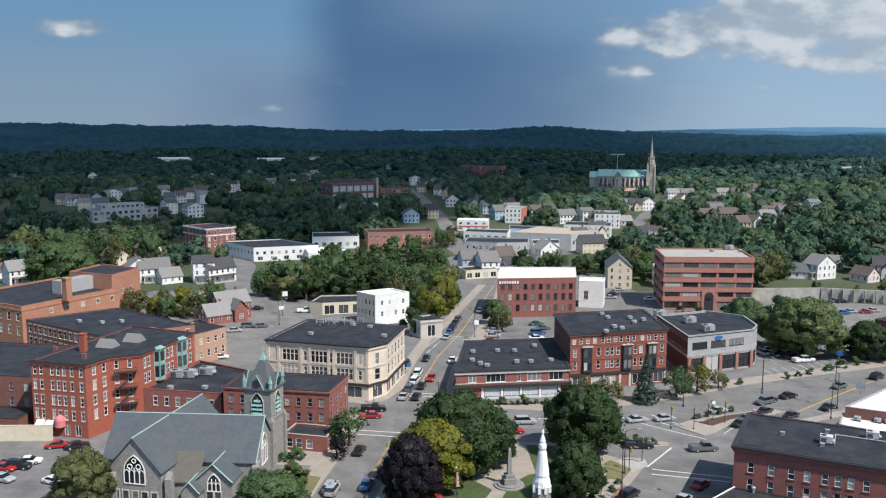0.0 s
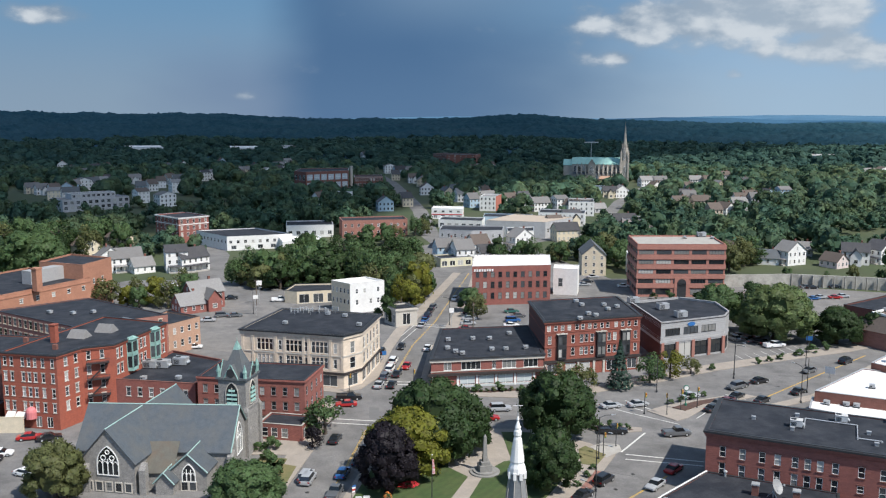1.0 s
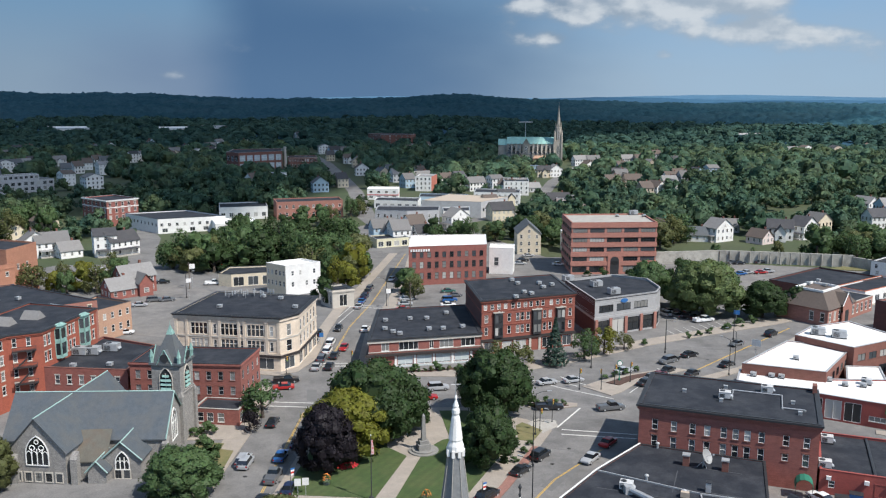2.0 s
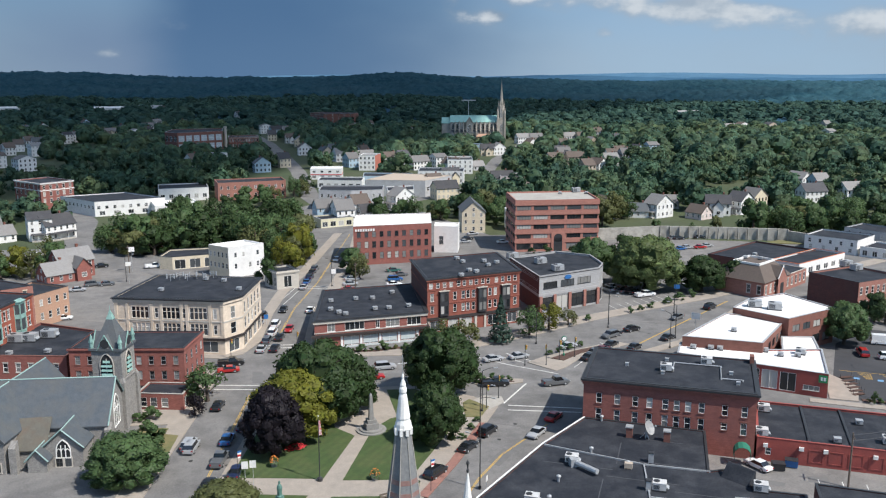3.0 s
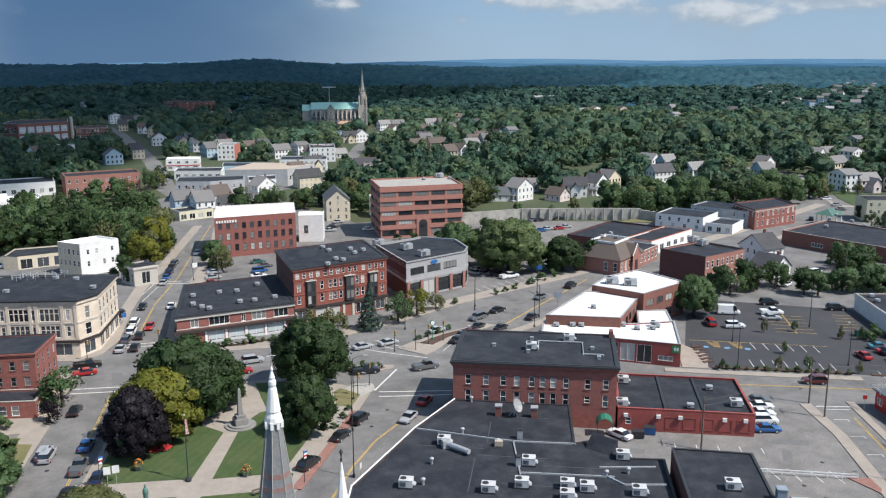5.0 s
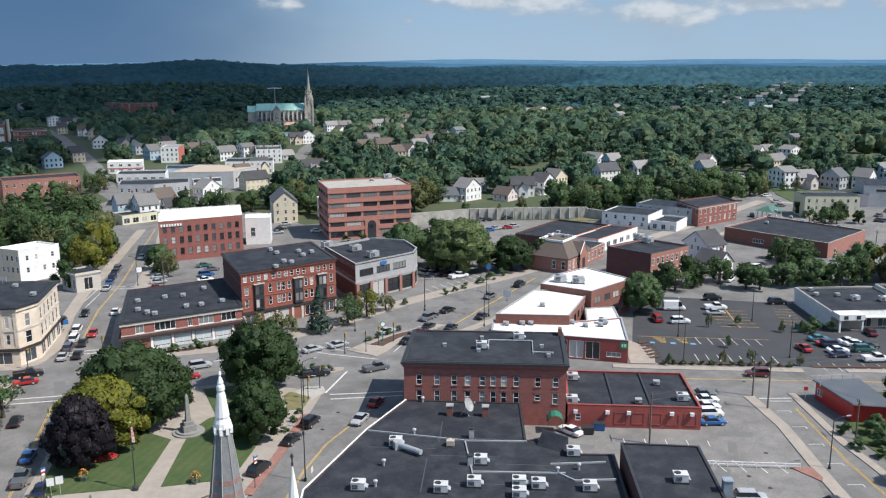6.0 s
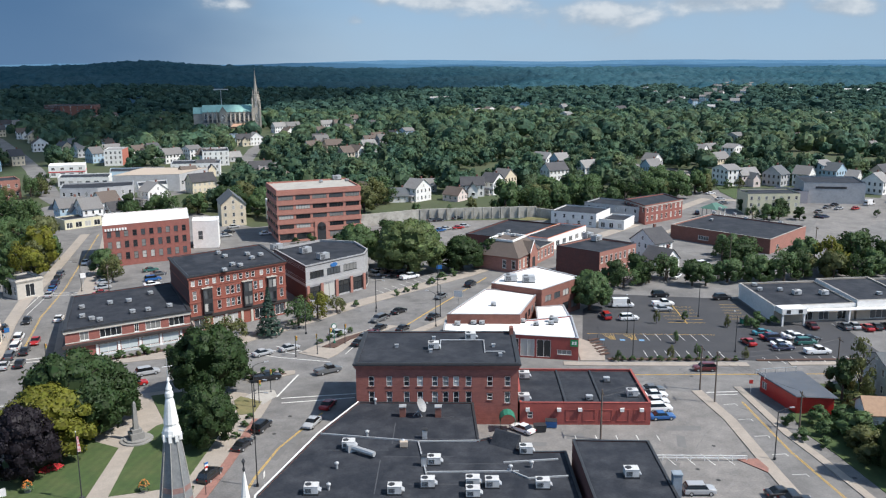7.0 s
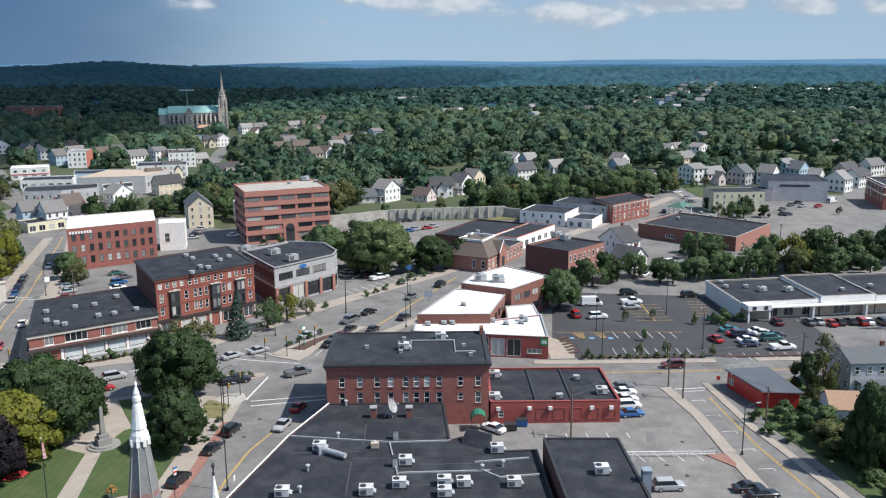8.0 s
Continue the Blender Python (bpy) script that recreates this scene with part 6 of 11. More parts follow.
gb = building("painted_hall", "large blank grey-mauve hall with faded wall sign", [(309, 277), (330, 262), (344, 280), (323, 295)], 9.4, SIDING_GREY, {}, coping=METAL_DARK)
s = Shape()
s.box(5, 18, -0.06, 0, 6.6, 7.6)
part("wall_sign", s, METAL_DARK, gb, "faded dark painted lettering band", at=pose(0, 0, 0, 0, 0, -35.5))
building("pink_shed", "low blank pink-grey annex of a hall", [(300, 285), (309.5, 274.5), (317, 281.5), (307, 292)], 5.5, SIDING_PINK, {}, coping=METAL_DARK)
building("brick_corner_far", "three-storey brick corner building with white bays", [(332, 236), (352, 224), (368, 246), (350, 258)], 10.5, BRICK, {0: [(7, 9, even(6), 1.3, "stone"), (3.6, 5.6, even(6), 1.3, "stone")], 3: [(7, 9, even(5), 2.2, "band"), (3.6, 5.6, even(5), 2.2, "band")]}, belts=[(WHITE, 0.25, 6.2, 6.6), (WHITE, 0.25, 9.4, 9.9)], coping=WHITE)
# retaining wall above the sunken car park
s = Shape()
ribbon(s, [(104, 312), (139, 314), (163, 307), (184, 299)], 0.8, 0, 0, 4.6)
ribbon(s, [(184, 299), (189, 289)], 0.8, 0, 0, 4.0)
for k in range(14):
    x = 139 + 45 * k / 13
    s.box(x - 0.12, x + 0.12, 313.52 - k * 1.14, 314.2 - k * 1.14, 0, 4.55)
solid("retaining_wall", s, WALL_GREY, "tall grey concrete retaining wall with stained joints", "wall")
sheet("lawn", [(172, 296), (187, 291), (193, 295), (182, 301)], 0.3, GRASS_DRY, "rough grassy bank at the foot of the wall", "lawn", 0.2)
# red filling-station shop by the right-hand street
rs = building("red_kiosk", "small red-painted shop with slate-blue roof", [(119.8, 105.0), (125.2, 101.6), (130, 113.6), (122.4, 116.2)], 3.3, SIGN_RED,
              {3: [(0.9, 2.3, [0.12], 1.6, "shop")]}, parapet=0.02, coping=SIGN_BLUE, roof=SHINGLE)
s = Shape()
s.prism(offset([(0, 0), (5.4, -3.4), (10.2, 8.6), (2.6, 11.2)], -0.5), 3.38, 3.55, top=offset([(0, 0), (5.4, -3.4), (10.2, 8.6), (2.6, 11.2)], -0.4))
part("roof_deck", s, mat("slate_blue_roofing", (0.085, 0.098, 0.118), (0.062, 0.072, 0.088), 0.8, 0.7, stain=(0.13, 0.135, 0.14), stain_scale=0.4, amount=0.6), rs)
s = Shape()
ribbon(s, [(1.6, 11.6), (9.8, 9.2)], 0.05, 0.05, 4.3, 4.42)
ribbon(s, [(1.6, 11.6), (1.0, 8.6)], 0.05, 0.05, 4.3, 4.42)
for px, py in ((1.6, 11.5), (3.6, 11.0), (5.6, 10.4), (7.6, 9.8), (9.6, 9.2), (1.0, 8.7)):
    s.box(px - 0.06, px + 0.06, py - 0.06, py + 0.06, 3.5, 4.4)
part("sign_frame", s, METAL, rs, "bare metal sign frame on the roof")

# ---- stone church beside the common ----
def gothic_window(host, x, y, z, turn, w, h, lights=3, frame_mat=WHITE, fill=None):
    """A pointed window: pale tracery before dark glass."""
    a0 = w / 2
    top = min(math.sqrt(3) * a0, h * 0.62)
    spring = h - top

    def arch(half, grow=0.0, rise=None, base=0.0, foot=0.0):
        rise = top + grow * 1.6 if rise is None else rise
        pts = [(-half, foot), (half, foot)]
        for i in range(7):
            t = radians(60) * i / 6
            pts.append((half * (2 * math.cos(t) - 1), spring + base + rise * math.sin(t) / math.sin(radians(60))))
        return pts + [(-p, q) for p, q in pts[2:-1][::-1]]

    def band(s, outer, inner, y0, y1):
        n = len(outer)
        for i in range(n):
            j = (i + 1) % n
            s.face([(outer[i][0], y0, outer[i][1]), (outer[j][0], y0, outer[j][1]), (inner[j][0], y0, inner[j][1]), (inner[i][0], y0, inner[i][1])])
            s.face([(outer[j][0], y0, outer[j][1]), (outer[i][0], y0, outer[i][1]), (outer[i][0], y1, outer[i][1]), (outer[j][0], y1, outer[j][1])])
            s.face([(inner[i][0], y0, inner[i][1]), (inner[j][0], y0, inner[j][1]), (inner[j][0], y1, inner[j][1]), (inner[i][0], y1, inner[i][1])])

    s = Shape()
    inner = arch(a0)
    band(s, arch(a0 + 0.14, 0.14, foot=-0.14), inner, -0.14, 0.0)
    bw = w / lights
    for k in range(1, lights):
        c = -a0 + bw * k
        s.box(c - 0.07, c + 0.07, -0.11, -0.03, 0, spring + (top * 0.30 if lights > 3 else top * 0.55))
    if lights > 2:
        for k in range(lights):                               # pointed heads of the lights
            c = -a0 + bw * (k + 0.5)
            r = bw / 2
            for sg in (-1, 1):
                s.tube((c + sg * r, -0.08, spring - 0.1), (c + sg * r * 0.55, -0.08, spring + r * 0.75), 0.055, 0.055, 4)
                s.tube((c + sg * r * 0.55, -0.08, spring + r * 0.75), (c, -0.08, spring + r * 1.15), 0.055, 0.055, 4)
    if lights > 3:
        for cx, cz, r in ((-a0 * 0.42, spring + top * 0.36, w * 0.125), (a0 * 0.42, spring + top * 0.36, w * 0.125), (0, spring + top * 0.70, w * 0.10)):
            for i in range(8):
                t0, t1 = math.pi * i / 4, math.pi * (i + 1) / 4
                s.tube((cx + r * math.cos(t0), -0.08, cz + r * math.sin(t0)), (cx + r * math.cos(t1), -0.08, cz + r * math.sin(t1)), 0.07, 0.07, 4)
            for i in range(4):
                t0 = math.pi * i / 2 + math.pi / 4
                s.tube((cx + r * math.cos(t0), -0.08, cz + r * math.sin(t0)), (cx + r * 0.5 * math.cos(t0), -0.08, cz + r * 0.5 * math.sin(t0)), 0.06, 0.03, 4)
    ob = part("window", s, frame_mat, host, at=pose(x, y, z, 0, 0, turn))
    g = Shape()
    g.face([(p, -0.02, q) for p, q in inner])
    part("pane", g, fill or GLASS, ob)
    return ob


def gabled_wing(host, x, y, turn, length, half, eave, apex, wall=STONE, roofm=SLATE_ROOF, edge=COPPER_PALE, front=True):
    """A gabled arm whose gable stands at x, y and looks to its own -y; the ridge runs back along +y."""
    m = pose(x, y, 0, 0, 0, turn)
    s = Shape()
    s.face([(-half, 0, 0), (half, 0, 0), (half, 0, eave), (0, 0, apex), (-half, 0, eave)])
    s.face([(half, length, 0), (-half, length, 0), (-half, length, eave), (0, length, apex), (half, length, eave)])
    s.face([(half, 0, 0), (half, length, 0), (half, length, eave), (half, 0, eave)])
    s.face([(-half, length, 0), (-half, 0, 0), (-half, 0, eave), (-half, length, eave)])
    part("wall", s, wall, host, at=m)
    k = (apex - eave) / half
    o, t = 0.35, 0.2
    s = Shape()
    e = Shape()
    for sg in (-1, 1):
        a = [(sg * (half + o), -o, eave - k * o), (sg * (half + o), length + o, eave - k * o), (0, length + o, apex), (0, -o, apex)]
        a = a if sg > 0 else a[::-1]
        b = [(p, q, r + t) for p, q, r in a]
        s.face(b)
        s.face(a[::-1])
        for i in range(4):
            j = (i + 1) % 4
            s.face([a[i], a[j], b[j], b[i]])
        if front:
            e.tube((sg * (half + o), -o, eave - k * o + t), (0, -o, apex + t), 0.13, 0.13, 4)
    e.tube((0, -o, apex + t), (0, length + o, apex + t), 0.13, 0.13, 4)
    part("roof", s, roofm, host, at=m)
    part("ridge_capping", e, edge, host, "pale green copper ridge capping", at=m)


def basement_window(host, x, y, z, turn, w=1.05, h=1.45):
    """A low square-headed window with a dressed stone surround and one crossbar."""
    s = Shape()
    lattice(s, [(-w / 2 - 0.16, -w / 2, -0.16, h + 0.2), (w / 2, w / 2 + 0.16, -0.16, h + 0.2), (-w / 2 - 0.16, w / 2 + 0.16, h, h + 0.2), (-w / 2 - 0.16, w / 2 + 0.16, -0.16, 0)], -0.12, 0.0)
    ob = part("window", s, TRIM_STONE, host, "dressed stone window surround", at=pose(x, y, z, 0, 0, turn))
    s = Shape()
    lattice(s, [(-w / 2, w / 2, h * 0.52, h * 0.52 + 0.07), (-0.03, 0.03, 0, h)], -0.06, -0.03)
    part("window_frame", s, METAL_DARK, ob)
    s = Shape()
    s.face([(-w / 2, -0.02, 0), (w / 2, -0.02, 0), (w / 2, -0.02, h), (-w / 2, -0.02, h)])
    part("pane", s, GLASS, ob)


church = thing("stone_church", "grey fieldstone church with slate roofs and copper-green trim", "church", -44, 150)
CLEAR.append((-44, 150, 22))
gabled_wing(church, 12.0, -0.8, 86, 26.6, 6.0, 5.2, 11.2)                 # nave, gable towards the street
gabled_wing(church, -7.5, -11.4, -11.6, 24.4, 4.8, 5.6, 10.95, front=False)              # transept
gabled_wing(church, 5.6, -11.0, -6.0, 9.0, 3.1, 3.5, 6.3)                 # small side gable
gabled_wing(church, 2.0, -12.6, -6.0, 5.0, 1.5, 2.2, 3.8)                 # porch
s = Shape()                                                                # lean-to aisle between the transept and the side gable
s.face([(-2.8, -10.2, 0), (2.7, -10.2, 0), (2.7, -10.2, 3.1), (-2.8, -10.2, 3.1)])
part("wall", s, STONE, church)
s = Shape()
low, high = [(-3.2, -10.6, 2.85), (2.9, -10.6, 2.85), (2.9, -5.6, 6.5), (-3.2, -5.6, 6.5)], []
high = [(x, y, z + 0.18) for x, y, z in low]
s.face(high)
s.face(low[::-1])
for i in range(4):
    s.face([low[i], low[(i + 1) % 4], high[(i + 1) % 4], high[i]])
part("roof", s, SLATE_BROWN, church, "mossy brown slate lean-to roof")
gothic_window(church, -7.45, -11.42, 3.2, -11.6, 3.7, 4.8, 4)
gothic_window(church, 5.65, -11.02, 1.7, -6, 2.1, 2.9, 3)
gothic_window(church, 12.03, -0.8, 2.8, 86, 3.2, 5.4, 3)
for k in range(5):
    basement_window(church, -10.9 + k * 1.72, -10.72 - k * 0.353, 0.35, -11.6)
for x in (4.9, 6.3):
    basement_window(church, x, -11.02 - (x - 5.6) * 0.105, 0.1, -6)
for dx, dy in ((-11.2, -10.4), (-1.4, -11.9), (11.9, -6.6), (12.6, 5.2)):
    s = Shape()
    s.prism([(-0.55, -0.9), (0.55, -0.9), (0.55, 0.4), (-0.55, 0.4)], 0, 4.4)
    s.prism([(-0.55, -0.9), (0.55, -0.9), (0.55, 0.4), (-0.55, 0.4)], 4.4, 5.3, top=[(-0.5, 0.2), (0.5, 0.2), (0.5, 0.4), (-0.5, 0.4)])
    part("buttress", s, STONE, church, at=pose(dx, dy, 0, 0, 0, -8))
# tower
tower = Shape()
q = [(-2.7, -2.7), (2.7, -2.7), (2.7, 2.7), (-2.7, 2.7)]
tower.prism(q, 0, 14.6)
tower.ring(q, 0, 0.18, 8.9, 9.2)
for a, b in ((-1, -1), (1, -1), (1, 1), (-1, 1)):
    tower.box(a * 2.7 - 0.45, a * 2.7 + 0.45, b * 2.7 - 0.45, b * 2.7 + 0.45, 0, 8.6)
    tower.prism([(a * 2.7 - 0.45, b * 2.7 - 0.45), (a * 2.7 + 0.45, b * 2.7 - 0.45), (a * 2.7 + 0.45, b * 2.7 + 0.45), (a * 2.7 - 0.45, b * 2.7 + 0.45)], 8.6, 9.6,
                top=[(a * 2.6 - 0.1, b * 2.6 - 0.1), (a * 2.6 + 0.1, b * 2.6 - 0.1), (a * 2.6 + 0.1, b * 2.6 + 0.1), (a * 2.6 - 0.1, b * 2.6 + 0.1)])
tw = part("tower", tower, STONE, church, "square fieldstone bell tower", at=pose(10.6, 6.9, 0, 0, 0, -14))
# near-black fill: the shade inside the belfry put into a flat panel's colour
BELFRY_SHADE = mat("belfry_shade", (0.02, 0.022, 0.024), (0.014, 0.015, 0.017), 2.0, 0.9)
for i in range(4):
    a = i * 90
    m = pose(0, 0, 0, 0, 0, a)
    ca, sa = math.cos(radians(a)), math.sin(radians(a))
    bel = gothic_window(tw, 2.72 * sa, -2.72 * ca, 9.7, a, 2.3, 4.2, 2, TRIM_STONE, BELFRY_SHADE)
    for k in range(4):
        s = Shape()
        half = 0.98 if k < 3 else 0.62
        s.prism([(-half, -0.30), (half, -0.30), (half, -0.03), (-half, -0.03)], 0.25 + k * 0.78, 0.62 + k * 0.78, top=[(-half, -0.10), (half, -0.10), (half, -0.03), (-half, -0.03)])
        part("louvre", s, COPPER, bel)
    s = Shape()                                                          # gablet with a clock
    s.face([(-1.4, -2.95, 14.7), (1.4, -2.95, 14.7), (0, -2.95, 17.2)], 2)
    s.face([(1.4, -2.9, 14.7), (1.4, -0.4, 14.7), (0, -0.4, 17.2), (0, -2.9, 17.2)], 1)
    s.face([(-1.4, -0.4, 14.7), (-1.4, -2.9, 14.7), (0, -2.9, 17.2), (0, -0.4, 17.2)], 1)
    s.tube((-1.5, -2.98, 14.6), (0, -2.98, 17.4), 0.12, 0.12, 4)
    s.tube((1.5, -2.98, 14.6), (0, -2.98, 17.4), 0.12, 0.12, 4)
    part("gablet", s, (COPPER, SHINGLE, STONE), tw, at=m)
    s = Shape()
    s.tube((0, -3.0, 15.8), (0, -3.1, 15.8), 0.8, 0.8, 16)
    part("clock_face", s, METAL_DARK, tw, "dark clock face", at=m)
    s = Shape()
    s.lathe([(0.34, 14.6), (0.34, 15.9), (0.46, 15.95), (0.05, 17.4)], 6, at=(2.6, -2.6))
    part("pinnacle", s, COPPER, tw, at=m)
s = Shape()
s.ring(q, 0, 0.35, 14.5, 14.9)
s.prism([(-2.4, -2.4), (2.4, -2.4), (2.4, 2.4), (-2.4, 2.4)], 14.8, 20.4, top=[(-0.25, -0.25), (0.25, -0.25), (0.25, 0.25), (-0.25, 0.25)])
part("spire", s, SHINGLE, tw)
s = Shape()
s.prism([(-0.6, -0.6), (0.6, -0.6), (0.6, 0.6), (-0.6, 0.6)], 19.6, 21.2, top=[(-0.06, -0.06), (0.06, -0.06), (0.06, 0.06), (-0.06, 0.06)])
s.tube((0, 0, 21.1), (0, 0, 22.0), 0.06, 0.02, 5)
part("spire_cap", s, COPPER, tw)

# ---- white-tipped spire close to the camera ----
spire = thing("church_spire", "slender slate steeple with banded colours and white tip", "steeple", 10.62, 88.5)
s = Shape()
R8 = math.pi / 8
s.lathe([(3.3, 0.0), (3.3, 10.5), (3.6, 10.6), (3.6, 11.0)], 8, turn=R8)
part("tower", s, WHITE, spire)
s = Shape()
s.lathe([(2.55, 11.0), (0.74, 24.6)], 8, turn=R8)
part("slate_shaft", s, mat("pale_slate", (0.20, 0.205, 0.205), (0.13, 0.135, 0.14), 3.0, 0.75, bump=0.2, stain=(0.25, 0.245, 0.23), stain_scale=0.5, amount=0.6), spire)
SLATE_RED = mat("dull_red_slate", (0.25, 0.135, 0.115), (0.19, 0.10, 0.088), 2.5, 0.8, stain=(0.24, 0.21, 0.19), stain_scale=0.8, amount=0.6)
for z0, z1 in ((12.6, 13.1), (14.6, 15.1), (16.8, 17.3), (18.2, 18.75)):
    s = Shape()
    ra, rb = (2.55 - (z - 11.0) * (2.55 - 0.74) / 13.6 + 0.03 for z in (z0, z1))
    s.lathe([(ra, z0), (rb, z1)], 8, turn=R8)
    part("slate_band", s, SLATE_RED, spire, "dull red slate band")
for k in range(8):                                                       # pale hip rolls
    t = 2 * math.pi * k / 8 + R8
    s = Shape()
    s.tube((2.58 * math.cos(t), 2.58 * math.sin(t), 11.0), (0.77 * math.cos(t), 0.77 * math.sin(t), 24.6), 0.07, 0.05, 4)
    part("hip_roll", s, CONCRETE, spire)
s = Shape()
s.lathe([(0.95, 24.3), (0.9, 24.9), (0.72, 25.4), (0.78, 25.6), (0.46, 28.0), (0.36, 28.3), (0.44, 28.5), (0.42, 28.9), (0.30, 29.1), (0.34, 29.3), (0.10, 30.0), (0.16, 30.15), (0.14, 30.3), (0.03, 30.6)], 12)
for k in range(8):
    t = 2 * math.pi * k / 8 + R8
    s.prism([(0.88 * math.cos(t) - 0.16, 0.88 * math.sin(t) - 0.16), (0.88 * math.cos(t) + 0.16, 0.88 * math.sin(t) - 0.16), (0.88 * math.cos(t) + 0.16, 0.88 * math.sin(t) + 0.16), (0.88 * math.cos(t) - 0.16, 0.88 * math.sin(t) + 0.16)], 23.7, 24.5)
part("white_tip", s, WHITE, spire, "white-painted metal spire tip")
s = Shape()
s.tube((0, 0, 30.5), (0, 0, 32.6), 0.05, 0.03, 5)
s.tube((-0.5, 0, 31.7), (0.5, 0, 31.7), 0.035, 0.035, 4)
part("weathervane", s, METAL, spire)
pin = thing("church_pinnacle", "small white pinnacle with a dark finial", "pinnacle", 17.35, 86.2)
s = Shape()
s.lathe([(0.8, 0), (0.8, 14.6), (0.9, 14.8), (0.7, 15.0), (0.08, 19.6)], 8)
part("cone", s, WHITE, pin)
s = Shape()
s.lathe([(0.08, 19.6), (0.18, 19.9), (0.07, 20.1), (0.10, 20.5), (0.22, 20.75), (0.04, 21.1)], 8)
part("finial", s, METAL_DARK, pin)

# ---- far church with copper roof and tall spire ----
FAR_STONE = mat("pale_sandstone", (0.42, 0.38, 0.325), (0.33, 0.30, 0.255), 0.3, 0.9, stain=(0.24, 0.22, 0.19), stain_scale=0.15, amount=0.5)
COPPER_MINT = mat("mint_copper_roof", (0.30, 0.52, 0.46), (0.25, 0.45, 0.40), 0.15, 0.7, stain=(0.20, 0.36, 0.33), stain_scale=0.3, amount=0.4)
far_ch = thing("far_church", "large pale stone church with mint-green copper roof and tall spire", "church", 171.5, 824, 0, -13)
CLEAR += [(171, 822, 34), (150, 826, 22), (192, 814, 24), (186, 790, 18), (196, 770, 16), (178, 795, 18), (160, 790, 14), (172, 765, 16), (184, 745, 14)]
gabled_wing(far_ch, 22, 0, 90, 46, 8.0, 18.6, 24.4, FAR_STONE, COPPER_MINT, COPPER_MINT)              # nave
gabled_wing(far_ch, -23.6, 0, 90, 8.5, 6.4, 17.4, 22.4, FAR_STONE, COPPER_MINT, COPPER_MINT)          # choir
gabled_wing(far_ch, -5.5, -11.2, 0, 11, 3.3, 18.4, 23.4, FAR_STONE, COPPER_MINT, FAR_STONE)            # transept
gothic_window(far_ch, -5.5, -11.22, 7.0, 0, 3.4, 9.5, 3)
s = Shape()
s.prism([(-23, -12), (20.5, -12), (20.5, -8.02), (-23, -8.02)], 0, 9.0)
s.prism([(-23.2, -12.3), (20.6, -12.3), (20.6, -8.01), (-23.2, -8.01)], 9.0, 11.2, 1, top=[(-23.2, -8.3), (20.6, -8.3), (20.6, -8.01), (-23.2, -8.01)])
part("aisle", s, (FAR_STONE, SHINGLE), far_ch, "low stone side aisle")
for k in range(11):
    x = -21.2 + k * 4.05
    if abs(x + 5.5) < 4.2:
        continue
    gothic_window(far_ch, x, -8.02, 12.0, 0, 1.7, 5.2, 2)
    gothic_window(far_ch, x, -12.02, 3.0, 0, 1.4, 4.4, 2)
    s = Shape()
    s.prism([(-0.45, -5.4), (0.45, -5.4), (0.45, 0), (-0.45, 0)], 0, 10.5)
    s.prism([(-0.45, -5.4), (0.45, -5.4), (0.45, 0), (-0.45, 0)], 10.5, 17.2, top=[(-0.4, -1.0), (0.4, -1.0), (0.4, 0), (-0.4, 0)])
    s.prism([(-0.4, -1.0), (0.4, -1.0), (0.4, -0.02), (-0.4, -0.02)], 17.2, 20.0, top=[(-0.1, -0.6), (0.1, -0.6), (0.1, -0.4), (-0.1, -0.4)])
    part("buttress", s, FAR_STONE, far_ch, at=pose(x + 2.0, -8, 0))
s = Shape()
s.box(1.5, 20, -19, -12.4, 0, 5.6)
s.prism([(1.1, -19.4), (20.4, -19.4), (20.4, -12.4), (1.1, -12.4)], 5.6, 8.0, 1, top=[(3, -15.2), (18.5, -15.2), (18.5, -14.8), (3, -14.8)])
part("sacristy", s, (BRICK_PINK, PEACH), far_ch, "low pinkish brick sacristy with tan roof")
s = Shape()
q = [(-3.5, -3.5), (3.5, -3.5), (3.5, 3.5), (-3.5, 3.5)]
s.prism(q, 0, 22.0)
for a, b in ((-1, -1), (1, -1), (1, 1), (-1, 1)):
    s.box(a * 3.5 - 0.8, a * 3.5 + 0.8, b * 3.5 - 0.8, b * 3.5 + 0.8, 0, 21.0)
    s.lathe([(0.85, 21.0), (0.75, 27.5), (0.95, 27.7), (0.05, 33.0)], 6, at=(a * 3.3, b * 3.3))
s.lathe([(3.3, 22.0), (3.0, 33.0), (3.3, 33.2), (3.2, 33.8), (2.1, 34.2)], 8, turn=math.pi / 8)
for k in range(8):
    t = math.pi * k / 4 + math.pi / 8
    s.lathe([(0.4, 31.0), (0.36, 36.0), (0.04, 39.5)], 5, at=(2.7 * math.cos(t), 2.7 * math.sin(t)))
s.lathe([(2.1, 34.0), (1.35, 42.0), (0.1, 56.5)], 8, turn=math.pi / 8)
s.tube((0, 0, 56), (0, 0, 58.5), 0.12, 0.06, 4)
tw = part("tower", s, FAR_STONE, far_ch, "pale stone tower with tall spire", at=pose(24.5, -7.5, 0))
for a in (0, 90, 270):
    gothic_window(tw, 3.52 * math.sin(radians(a)), -3.52 * math.cos(radians(a)), 9.0, a, 2.2, 8.0, 2)
    gothic_window(tw, 3.05 * math.sin(radians(a)), -3.05 * math.cos(radians(a)), 23.5, a, 1.3, 7.5, 2)
s = Shape()
s.tube((0, 0, 0), (0, 0, 39), 0.4, 0.3, 6)
s.box(-7, 7, -0.4, 0.4, 38, 39)
solid("site_mast", s, METAL, "thin pale mast with a cross arm", "mast", at=pose(167, 836, 0, 0, 0, 5))

